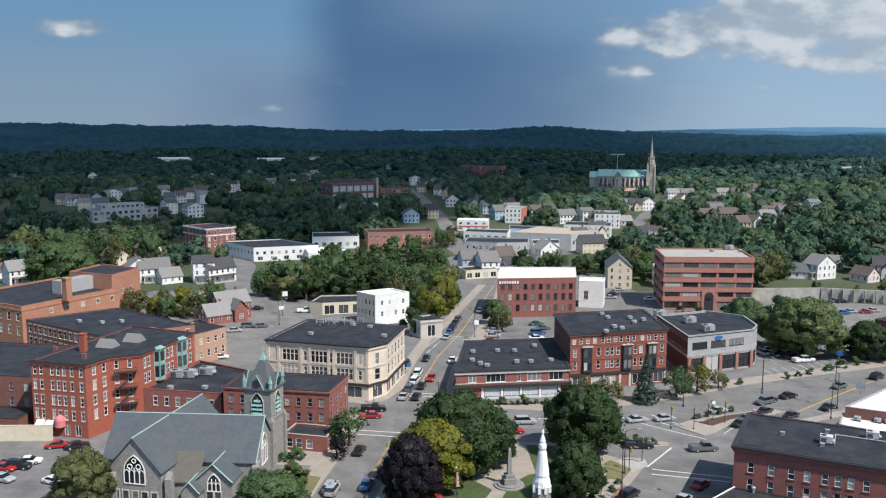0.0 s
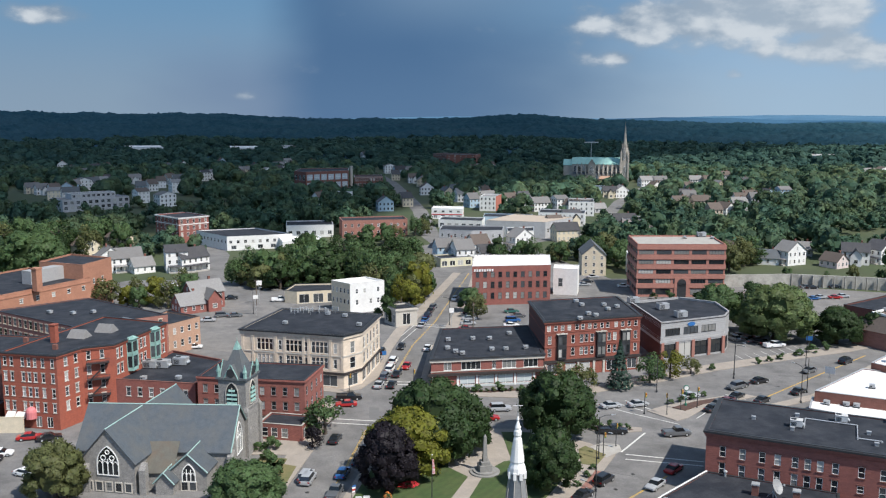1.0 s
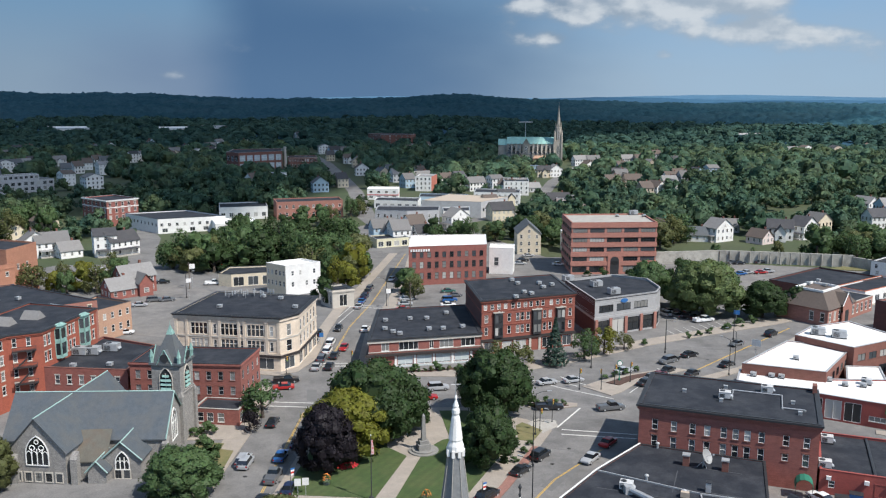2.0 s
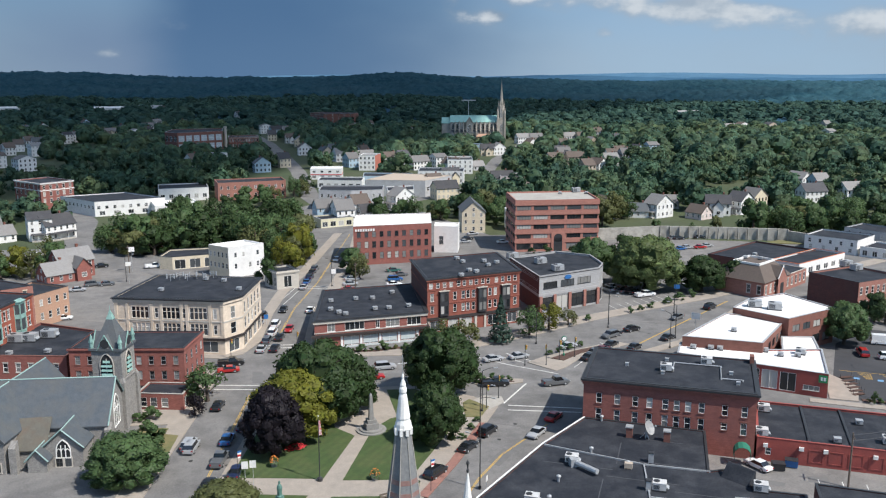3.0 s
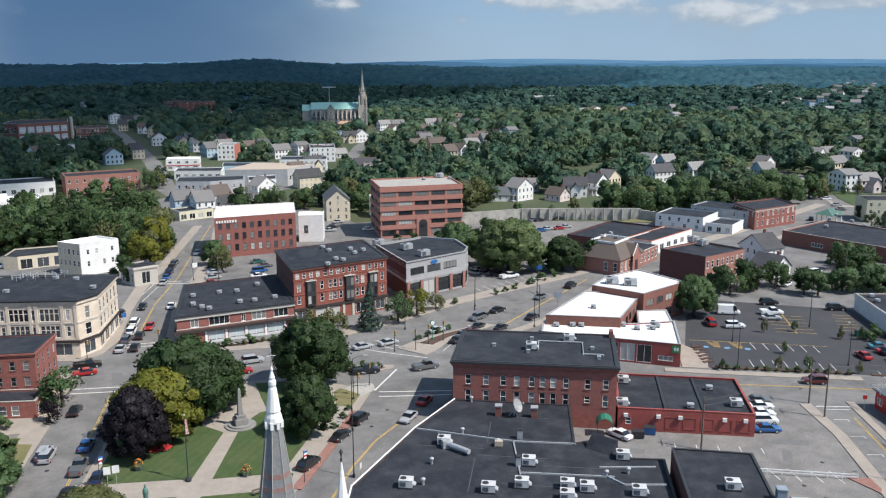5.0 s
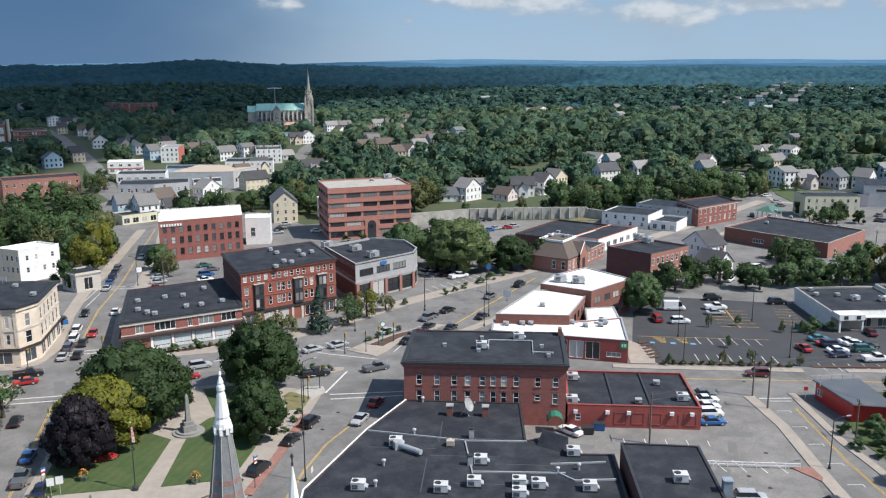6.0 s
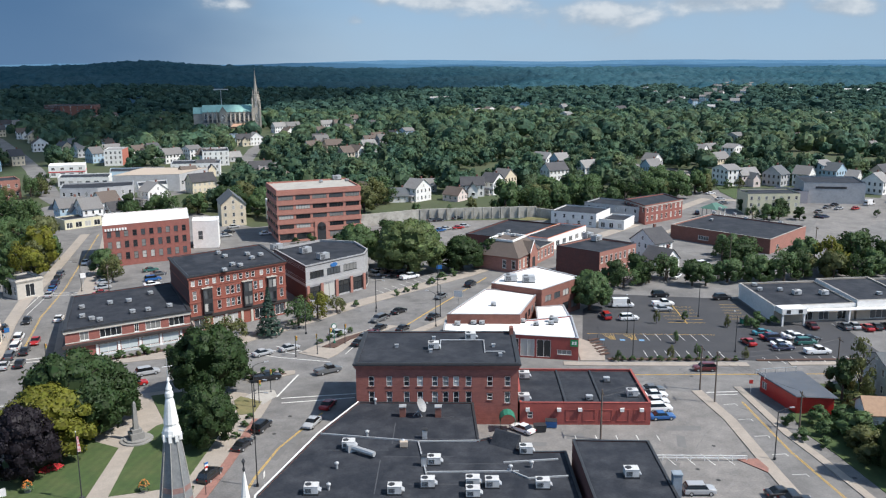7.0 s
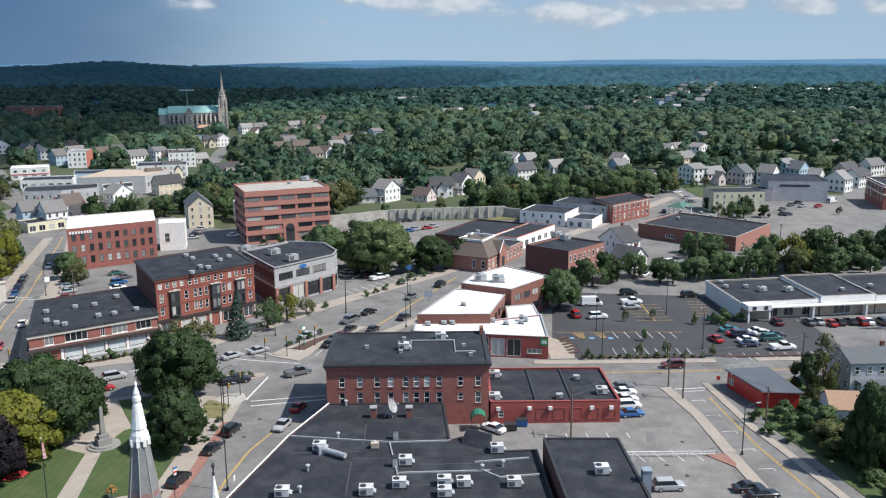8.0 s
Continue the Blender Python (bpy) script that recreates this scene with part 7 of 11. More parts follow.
# ---- blocks farther out ----
old_mill = building("old_mill", "four-storey dark brick mill with pale window panels", [(-95.7, 678), (-85.5, 668), (-54.5, 688), (-57, 722), (-95, 714)], 20.5, BRICK_BROWN,
                    {0: [(z, z + 4.0, even(3), 3.0, "group") for z in (13.8, 7.4)]}, casing=WHITE, trim=BRICK_BROWN, coping=METAL)
PANEL_GLASS = mat("pale_factory_glazing", (0.42, 0.47, 0.48), (0.34, 0.39, 0.41), 0.5, 0.4, stain=(0.24, 0.28, 0.30), stain_scale=0.3, amount=0.5)
for k in range(6):                                                  # broad panels of pale factory glazing
    for z in (1.6, 7.6, 13.8):
        s = Shape()
        s.box(-2.35, 2.35, -0.06, 0.0, z, z + 4.4)
        for i in range(1, 5):
            s.box(-2.35 + 0.94 * i - 0.05, -2.35 + 0.94 * i + 0.05, -0.1, -0.06, z, z + 4.4, 1)
        s.box(-2.35, 2.35, -0.1, -0.06, z + 2.1, z + 2.3, 1)
        c = 0.09 + 0.164 * k
        part("window_panel", s, (PANEL_GLASS, WHITE), old_mill, at=pose(10.2 + 31.0 * c, -10.0 + 20.0 * c, 0, 0, 0, 32.8))
building("mill_wing", "three-storey brick mill wing with rows of windows", [(-52, 718), (-29, 724), (-31, 744), (-54, 738)], 13.5, BRICK_BROWN, {0: [(z, z + 2.2, even(11), 1.2, "sash") for z in (9.8, 5.8, 1.8)]}, coping=METAL, cornice=(TRIM_STONE, 0.2, 12.6, 13.0))
building("mill_hall", "pale low hall with dark roof before a brick mill", [(-69, 612), (-51, 606), (-47, 628), (-66, 634)], 9.0, SIDING_WHITE, {0: [(5.2, 7.0, even(5), 1.2, "sash"), (1.8, 3.6, even(5), 1.2, "sash")]}, roof=SHINGLE_DARK, coping=METAL)
s = Shape()
s.lathe([(1.5, 0), (1.05, 22), (1.3, 22.3), (1.3, 23.2)], 12)
solid("smoke_stack", s, TRIM_STONE, "tall tapered pale brick smoke stack beside a mill", "chimney", at=pose(-53.3, 700, 0))
building("long_white_shed", "long white shed with dark roof", [(-109, 427), (-89, 404), (-60, 414), (-82, 437)], 6.8, SIDING_WHITE, {0: [(3.4, 4.8, even(9), 1.2, "sash")], 1: [(3.4, 4.8, even(9), 1.4, "sash"), (0.6, 2.4, even(5), 2.4, "shop")]}, coping=METAL_DARK)
building("white_shed_annex", "white flat-roofed shed annex", [(-62, 396), (-44, 402), (-48, 418), (-66, 412)], 5.4, SIDING_WHITE, {}, roof=WHITE_ROOF, coping=WHITE)
building("dark_shed", "low dark-roofed shed among trees", [(-60, 372), (-46, 376), (-49, 388), (-63, 384)], 4.0, SIDING_GREY, {})
building("brick_flats", "three-storey red brick flats with white bays", [(-134.2, 446), (-118, 429.4), (-106, 440.5), (-122, 457)], 12.6, BRICK, {0: [(z, z + 1.8, even(6), 1.2, "stone") for z in (9.6, 6.4, 3.2)], 1: [(z, z + 1.8, even(5), 1.2, "stone") for z in (9.6, 6.4, 3.2)]}, coping=METAL, cornice=(WHITE, 0.4, 11.9, 12.5), belts=[(WHITE, 0.2, 8.8, 9.2)])
building("grey_mill", "long pale grey two-storey mill", [(-231, 570), (-198, 601), (-212, 616), (-246, 588)], 8.0, SIDING_GREY, {0: [(z, z + 2.0, even(11), 2.4, "plain") for z in (5.0, 1.6)]}, coping=METAL, roof=SHINGLE_PALE, casing=METAL)
building("mill_clerestory", "pale upper storey set back on a grey mill", [(-229, 580), (-207, 600), (-215, 608), (-237, 590)], 11.2, SIDING_GREY, {0: [(8.8, 10.4, even(9), 2.0, "plain")]}, coping=WHITE, roof=SHINGLE_PALE, casing=METAL)
for cx, cy in ((-205, 540), (-190, 528), (-172, 556), (-160, 570), (-150, 545), (-178, 535), (-148, 582), (-138, 560)):
    CLEAR.append((cx, cy, 17))
building("far_flats", "five-storey brown brick flats far off", [(20, 1120), (36, 1092), (72, 1086), (80, 1110), (40, 1140)], 16.0, BRICK_BROWN, {0: [(z, z + 1.6, even(8), 1.6, "band") for z in (13.5, 10.2, 6.9, 3.6)], 1: [(z, z + 1.6, even(5), 1.6, "band") for z in (13.5, 10.2, 6.9, 3.6)]}, coping=METAL)
building("coral_house", "three-storey coral block with white front and flat roof", [(41.4, 578), (52, 576), (57.4, 593), (46, 596)], 10.0, SIDING_WHITE, {0: [(z, z + 1.6, even(4), 1.2, "sash") for z in (7.4, 4.4, 1.4)]}, wall_of={1: CORAL}, coping=METAL, roof=SHINGLE_PALE)
building("white_store", "white shop with red lettering band", [(8.5, 532), (27.3, 529), (29, 543), (10, 546)], 6.6, SIDING_WHITE, {0: [(4.2, 5.4, even(4), 1.8, "band"), (0.8, 2.4, even(4), 2.4, "shop")]}, coping=WHITE, belts=[(SIGN_RED, 0.1, 2.7, 3.2)], roof=WHITE_ROOF)
building("grey_stores", "two-storey grey shop block with dark flat roof", [(10.1, 407), (25, 402), (40, 404), (42, 420), (12, 424)], 9.6, SIDING_GREY, {0: [(6.2, 7.8, even(5), 1.1, "sash"), (2.4, 4.2, even(5), 1.1, "sash")], 1: [(6.2, 7.8, even(5), 1.1, "sash")]}, coping=METAL)
building("white_stores", "two-storey white shop block", [(43, 412), (56, 414), (58, 430), (44, 428)], 8.0, SIDING_WHITE, {0: [(5, 6.6, even(4), 1.0, "sash"), (1.4, 3.0, even(4), 1.0, "sash")], 1: [(5, 6.6, even(4), 1.0, "sash")]}, coping=METAL)
building("tan_warehouse", "broad pale warehouse with tan roof", [(35.8, 453), (66, 444), (84, 466), (54, 482)], 8.5, SIDING_GREY, {1: [(3.0, 5.0, even(5), 1.8, "sash")]}, roof=SIDING_TAN, coping=SIDING_TAN, parapet=0.1)
building("low_stores", "low white store row with dark flat roofs", [(11.7, 490), (36, 482), (39, 500), (14, 506)], 4.6, SIDING_WHITE, {0: [(0.6, 2.8, even(6), 2.4, "shop")]}, coping=WHITE)
building("low_stores", "low blue-grey store row with dark flat roofs", [(38, 500), (66, 494), (68, 510), (40, 518)], 5.2, SIDING_BLUE, {0: [(0.6, 2.8, even(6), 2.4, "shop")]}, coping=METAL)
building("white_terrace", "long white two-storey terrace with dark roof", [(70, 500), (96, 494), (100, 512), (74, 520)], 7.6, SIDING_WHITE, {0: [(4.8, 6.4, even(8), 1.2, "sash"), (1.2, 2.8, even(8), 1.2, "sash")]}, coping=METAL)
building("white_terrace", "white three-storey terrace on a hill street", [(96, 548), (112, 546), (116, 570), (100, 572)], 9.2, SIDING_WHITE, {0: [(z, z + 1.5, even(5), 1.1, "sash") for z in (6.8, 4, 1.2)], 1: [(z, z + 1.5, even(5), 1.1, "sash") for z in (6.8, 4, 1.2)]}, coping=METAL)
building("grey_terrace", "grey two-storey terrace with flat roof", [(112, 470), (136, 462), (141, 478), (117, 486)], 7.2, SIDING_PINK, {0: [(4.4, 6.0, even(6), 1.4, "sash"), (0.8, 2.6, even(5), 2.0, "shop")]}, coping=METAL)
building("brick_terrace", "long brick terrace with patched dark roof", [(-39, 447), (-5.4, 454), (-8, 470), (-42, 463)], 9.0, BRICK_PINK, {0: [(5.6, 7.2, even(10), 1.2, "sash"), (1.6, 3.4, even(10), 1.2, "sash")]}, coping=BRICK_PINK)
building("grey_roof_store", "white store with dark roof", [(-68, 448), (-44, 452), (-47, 472), (-71, 468)], 6.5, SIDING_WHITE, {0: [(1.5, 3.5, even(6), 2.0, "band")]}, coping=METAL)
building("yellow_market", "low yellow-fronted market by the street", [(9.5, 357), (23, 362), (20, 372), (6, 367)], 3.8, SIDING_YELLOW, {0: [(0.5, 2.6, even(4), 2.4, "shop")]}, coping=METAL)
building("teal_chapel", "small pale blue hall far off", [(140, 700), (152, 698), (154, 712), (142, 714)], 6.5, SIDING_BLUE, {0: [(2.5, 4.2, even(5), 1.2, "sash")]}, coping=METAL)
for bx, by, bw, turn, m2 in ((-424, 1376, 62, 16, WHITE_ROOF), (-272, 1386, 70, 11, WHITE_ROOF), (-216, 1440, 48, 9, GREY_PANEL), (575, 1206, 44, -25, GREY_PANEL), (790, 691, 30, -42, WHITE_ROOF), (662, 618, 26, -45, GREY_PANEL),
                             (1203, 1105, 40, -45, WHITE_ROOF), (1234, 1013, 56, -50, WHITE_ROOF), (1905, 1478, 64, -52, GREY_PANEL), (781, 853, 36, -42, GREY_PANEL)):
    s = Shape()
    s.box(-bw / 2, bw / 2, -9, 9, 0, 5.0)
    s.prism([(-bw / 2 - 0.6, -9.6), (bw / 2 + 0.6, -9.6), (bw / 2 + 0.6, 9.6), (-bw / 2 - 0.6, 9.6)], 5.0, 7.4, 1, top=[(-bw / 2, -1), (bw / 2, -1), (bw / 2, 1), (-bw / 2, 1)])
    CLEAR.append((bx, by, bw * 0.4))
    CLEAR.append((bx * 0.975, by * 0.975, bw * 0.45))
    solid("far_shed", s, (SIDING_WHITE, m2), "long low pale shed among far woods", "shed", "far sheds", at=pose(bx, by, terrain(bx, by), 0, 0, turn))

# ---- houses of the town ----
house("tall", 159.5, 363.5, -66, SIDING_WHITE, SHINGLE_PALE)
house("cottage", 150.5, 364.5, -20, SIDING_WHITE, SHINGLE)
house("cottage", 175.0, 355.5, -62, SIDING_PINK, SHINGLE_BROWN)
house("ell", 188.5, 364.5, -24, SIDING_WHITE, SHINGLE_DARK)
house("tall", 200.5, 366.5, -62, SIDING_WHITE, SHINGLE_DARK)
house("tall", 213.5, 378.0, -64, SIDING_CREAM, SHINGLE_PALE)
house("cottage", 176.0, 388.0, -24, SIDING_GREY, SHINGLE_PALE)
house("tall", 134.5, 363.5, -66, SIDING_GREY, SHINGLE_BROWN)
house("ell", 280.2, 448.5, -70, SIDING_WHITE, SHINGLE_PALE, terrain(280, 449))
house("tall", 281.2, 431.3, 0, SIDING_BLUE, SHINGLE_PALE, terrain(281, 431))
house("wide", 253.7, 394.4, 4, SIDING_WHITE, SHINGLE_DARK, terrain(254, 394))
house("wide", 277.6, 397.1, 8, SIDING_WHITE, SHINGLE_PALE, terrain(278, 397))
house("tall", 177.4, 217.8, 8, SIDING_WHITE, SHINGLE_DARK, terrain(177, 218))
house("cottage", 172.4, 206.9, -74, SIDING_WHITE, SHINGLE_DARK, terrain(172, 207))
house("tall", 307.2, 379.8, -4, SIDING_BLUE, SHINGLE_PALE, terrain(307, 380))
house("tall", 327.0, 404.5, -70, SIDING_WHITE, SHINGLE_PALE, terrain(327, 404))
house("triple", 321.0, 337.3, -4, SIDING_WHITE, SHINGLE_PALE, terrain(321, 337))
house("ell", 329.3, 332.5, -4, SIDING_PINK, SHINGLE_PALE, terrain(329, 333))
house("wide", 369.4, 396.0, 12, SIDING_CREAM, SHINGLE_PALE, terrain(369, 396))
house("tall", 342.3, 325.0, 12, SIDING_GREY, SHINGLE, terrain(342, 325))
house("tall", 354.3, 318.1, -66, SIDING_WHITE, SHINGLE_PALE, terrain(354, 318))
house("triple", 378.7, 329.9, -4, SIDING_BLUE, SHINGLE_PALE, terrain(379, 330))
house("tall", 379.6, 321.3, -78, SIDING_BLUE, SHINGLE, terrain(380, 321))
house("tall", 363.0, 282.7, 12, SIDING_WHITE, SHINGLE_PALE, terrain(363, 283))
house("wide", 384.2, 288.7, 12, SIDING_WHITE, SHINGLE_DARK, terrain(384, 289))
house("wide", 401.3, 308.7, 4, SIDING_TAN, SHINGLE_DARK, terrain(401, 309))
house("cottage", 387.3, 316.9, -70, SIDING_WHITE, SHINGLE_PALE, terrain(387, 317))
house("cottage", 322.0, 281.2, -66, SIDING_TAN, SHINGLE_DARK, terrain(322, 281))
house("wide", 429.3, 314.4, 4, SIDING_WHITE, SHINGLE_PALE, terrain(429, 314))
house("wide", 255.6, 795.8, 8, SIDING_WHITE, SHINGLE_PALE, terrain(256, 796))
house("cottage", 286.7, 846.3, 0, SIDING_WHITE, SHINGLE_PALE, terrain(287, 846))
house("tall", 304.5, 854.1, 4, SIDING_GREY, SHINGLE_BROWN, terrain(305, 854))
house("tall", 222.2, 708.0, 12, SIDING_GREY, SHINGLE_BROWN, terrain(222, 708))
house("ell", 199.9, 635.1, 12, SIDING_TAN, SHINGLE_PALE, terrain(200, 635))
house("ell", 196.0, 546.3, -66, SIDING_WHITE, SHINGLE_BROWN, terrain(196, 546))
house("ell", 232.2, 615.5, 0, SIDING_WHITE, SHINGLE_BROWN, terrain(232, 616))
house("ell", 246.8, 639.0, 4, SIDING_WHITE, SHINGLE_BROWN, terrain(247, 639))
house("cottage", 308.7, 832.3, -74, SIDING_WHITE, SHINGLE_DARK, terrain(309, 832))
house("wide", 478.3, 910.3, 4, SIDING_WHITE, SHINGLE_PALE, terrain(478, 910))
house("triple", 494.7, 912.7, -70, SIDING_WHITE, SHINGLE_BROWN, terrain(495, 913))
house("triple", 525.4, 905.8, -70, SIDING_TAN, SHINGLE_DARK, terrain(525, 906))
house("cottage", 565.2, 981.6, -82, SIDING_GREY, SHINGLE_BROWN, terrain(565, 982))
house("cottage", 303.9, 670.7, 0, SIDING_WHITE, SHINGLE_DARK, terrain(304, 671))
house("ell", 325.3, 691.6, -4, SIDING_TAN, SHINGLE_PALE, terrain(325, 692))
house("tall", 376.8, 770.9, 8, SIDING_CREAM, SHINGLE_BROWN, terrain(377, 771))
house("triple", 278.8, 654.5, 0, SIDING_BLUE, SHINGLE_PALE, terrain(279, 654))
house("ell", 265.0, 650.9, -78, SIDING_BLUE, SHINGLE_DARK, terrain(265, 651))
house("tall", 924.1, 1142.3, 12, SIDING_WHITE, SHINGLE_PALE, terrain(924, 1142))
house("ell", 856.8, 1000.9, -70, SIDING_WHITE, SHINGLE_PALE, terrain(857, 1001))
house("triple", 806.7, 919.2, -4, SIDING_BLUE, SHINGLE_DARK, terrain(807, 919))
house("ell", 783.8, 934.8, -82, SIDING_TAN, SHINGLE_PALE, terrain(784, 935))
house("wide", 1170.8, 1272.7, -4, SIDING_TAN, SHINGLE_DARK, terrain(1171, 1273))
house("tall", 1148.4, 1218.7, 12, SIDING_WHITE, SHINGLE_BROWN, terrain(1148, 1219))
house("cottage", 1203.7, 1247.7, 12, SIDING_WHITE, SHINGLE_BROWN, terrain(1204, 1248))
house("tall", 834.4, 900.3, 0, SIDING_BLUE, SHINGLE_BROWN, terrain(834, 900))
house("tall", 476.1, 564.9, -82, SIDING_WHITE, SHINGLE_BROWN, terrain(476, 565))
house("wide", 486.2, 552.3, 0, SIDING_TAN, SHINGLE_PALE, terrain(486, 552))
house("ell", 396.1, 443.6, -66, SIDING_WHITE, SHINGLE_PALE, terrain(396, 444))
house("ell", 407.3, 445.2, 4, SIDING_WHITE, SHINGLE_PALE, terrain(407, 445))
house("triple", 405.4, 422.0, -74, SIDING_WHITE, SHINGLE_PALE, terrain(405, 422))
house("ell", 659.7, 804.3, -70, SIDING_CREAM, SHINGLE_DARK, terrain(660, 804))
house("ell", 662.4, 802.5, -66, SIDING_WHITE, SHINGLE_PALE, terrain(662, 802))
house("cottage", 603.5, 895.9, -66, SIDING_CREAM, SHINGLE_DARK, terrain(603, 896))
house("tall", 610.5, 573.7, 4, SIDING_WHITE, SHINGLE_PALE, terrain(610, 574))
house("wide", 693.9, 521.6, -70, SIDING_BLUE, SHINGLE_DARK, terrain(694, 522))
house("triple", 473.3, 490.6, 0, SIDING_GREY, SHINGLE_PALE, terrain(473, 491))
house("triple", 520.2, 788.1, 8, SIDING_WHITE, SHINGLE_PALE, terrain(520, 788))
house("tall", 876.6, 674.6, 0, SIDING_WHITE, SHINGLE_PALE, terrain(877, 675))
house("wide", 649.0, 865.6, -4, SIDING_WHITE, SHINGLE_DARK, terrain(649, 866))
house("cottage", 541.8, 428.6, 8, SIDING_CREAM, SHINGLE_PALE, terrain(542, 429))
house("wide", 579.0, 426.5, 8, SIDING_CREAM, SHINGLE_DARK, terrain(579, 426))
house("tall", 1559.3, 1309.1, -4, SIDING_WHITE, SHINGLE_BROWN, terrain(1559, 1309))
house("cottage", 616.7, 995.9, 8, SIDING_WHITE, SHINGLE_BROWN, terrain(617, 996))
house("tall", 605.4, 923.9, 4, SIDING_GREY, SHINGLE_PALE, terrain(605, 924))
house("triple", 1001.3, 1261.8, -82, SIDING_BLUE, SHINGLE_PALE, terrain(1001, 1262))
house("cottage", 1053.9, 1131.5, -70, SIDING_WHITE, SHINGLE_PALE, terrain(1054, 1131))
house("wide", 1382.5, 1450.8, 0, SIDING_WHITE, SHINGLE_BROWN, terrain(1383, 1451))
house("ell", 1401.0, 1436.0, 12, SIDING_TAN, SHINGLE_BROWN, terrain(1401, 1436))
house("triple", -98.7, 352.6, 20, SIDING_WHITE, SHINGLE_DARK, terrain(-99, 353))
house("wide", -92.9, 352.7, 45, SIDING_WHITE, SHINGLE_DARK, terrain(-93, 353))
house("wide", -119.1, 352.3, 30, SIDING_WHITE, SHINGLE_PALE, terrain(-119, 352))
house("cottage", -111.4, 348.4, 38, SIDING_WHITE, SHINGLE_PALE, terrain(-111, 348))
house("tall", -125.3, 352.2, 120, SIDING_WHITE, SHINGLE_PALE, terrain(-125, 352))
house("ell", -70.5, 282.4, 38, BRICK, SHINGLE_PALE, terrain(-70, 282))
house("cottage", -73.6, 275.5, 38, BRICK, SHINGLE_PALE, terrain(-74, 276))
house("wide", -146.6, 384.2, 135, SIDING_CREAM, SHINGLE_BROWN, terrain(-147, 384))
house("tall", -140.8, 409.8, 128, SIDING_CREAM, SHINGLE_BROWN, terrain(-141, 410))
house("wide", -170.8, 347.6, 45, SIDING_WHITE, SHINGLE_PALE, terrain(-171, 348))
house("cottage", -183.2, 361.1, 38, SIDING_WHITE, SHINGLE_BROWN, terrain(-183, 361))
house("ell", -313.0, 713.9, 38, SIDING_CREAM, SHINGLE_PALE, terrain(-313, 714))
house("ell", -300.3, 703.5, 38, SIDING_WHITE, SHINGLE_PALE, terrain(-300, 703))
house("tall", -287.0, 693.4, 38, SIDING_WHITE, SHINGLE_BROWN, terrain(-287, 693))
house("tall", -281.2, 704.0, 110, SIDING_BLUE, SHINGLE_PALE, terrain(-281, 704))
house("tall", -288.0, 737.0, 38, SIDING_BLUE, SHINGLE_PALE, terrain(-288, 737))
house("triple", -285.2, 748.8, 128, SIDING_WHITE, SHINGLE_PALE, terrain(-285, 749))
house("wide", -287.0, 773.4, 45, SIDING_WHITE, SHINGLE, terrain(-287, 773))
house("ell", -283.0, 786.5, 38, SIDING_CREAM, SHINGLE_PALE, terrain(-283, 786))
house("wide", -284.2, 813.7, 38, SIDING_WHITE, SHINGLE_DARK, terrain(-284, 814))
house("wide", -263.0, 664.5, 30, SIDING_WHITE, SHINGLE, terrain(-263, 665))
house("triple", -267.6, 646.1, 20, SIDING_CREAM, SHINGLE_PALE, terrain(-268, 646))
house("tall", -226.2, 716.2, 20, SIDING_BLUE, SHINGLE, terrain(-226, 716))
house("tall", -224.6, 738.8, 38, SIDING_WHITE, SHINGLE_BROWN, terrain(-225, 739))
house("tall", -227.0, 775.2, 20, SIDING_WHITE, SHINGLE_BROWN, terrain(-227, 775))
house("tall", -230.6, 815.3, 38, SIDING_WHITE, SHINGLE_BROWN, terrain(-231, 815))
house("ell", -222.7, 815.6, 38, SIDING_WHITE, SHINGLE, terrain(-223, 816))
house("triple", -202.1, 638.9, 38, SIDING_WHITE, SHINGLE_BROWN, terrain(-202, 639))
house("triple", -176.4, 610.4, 135, SIDING_WHITE, SHINGLE_PALE, terrain(-176, 610))
house("triple", -201.4, 728.0, 30, SIDING_WHITE, SHINGLE_PALE, terrain(-201, 728))
house("tall", -205.0, 876.8, 135, SIDING_WHITE, SHINGLE_PALE, terrain(-205, 877))
house("triple", -209.7, 860.6, 30, SIDING_WHITE, SHINGLE_DARK, terrain(-210, 861))
house("ell", -187.6, 947.6, 20, SIDING_CREAM, SHINGLE_PALE, terrain(-188, 948))
house("tall", -184.4, 997.7, 135, SIDING_WHITE, SHINGLE_DARK, terrain(-184, 998))
house("wide", -163.7, 1031.0, 30, SIDING_WHITE, SHINGLE_PALE, terrain(-164, 1031))
house("ell", -164.3, 1102.8, 45, SIDING_WHITE, SHINGLE_PALE, terrain(-164, 1103))
house("wide", -245.9, 1099.4, 120, SIDING_BLUE, SHINGLE_BROWN, terrain(-246, 1099))
house("tall", -371.1, 941.1, 30, SIDING_WHITE, SHINGLE_PALE, terrain(-371, 941))
house("tall", -411.2, 1021.3, 110, SIDING_WHITE, SHINGLE_PALE, terrain(-411, 1021))
house("tall", -350.8, 991.4, 45, SIDING_CREAM, SHINGLE_BROWN, terrain(-351, 991))
house("ell", -362.3, 990.9, 38, SIDING_WHITE, SHINGLE_DARK, terrain(-362, 991))
house("tall", -273.2, 1026.7, 110, SIDING_WHITE, SHINGLE_BROWN, terrain(-273, 1027))
house("tall", -283.9, 993.9, 38, SIDING_WHITE, SHINGLE, terrain(-284, 994))
house("ell", -264.4, 821.4, 20, SIDING_WHITE, SHINGLE_PALE, terrain(-264, 821))
house("tall", -338.3, 897.3, 20, SIDING_CREAM, SHINGLE_PALE, terrain(-338, 897))
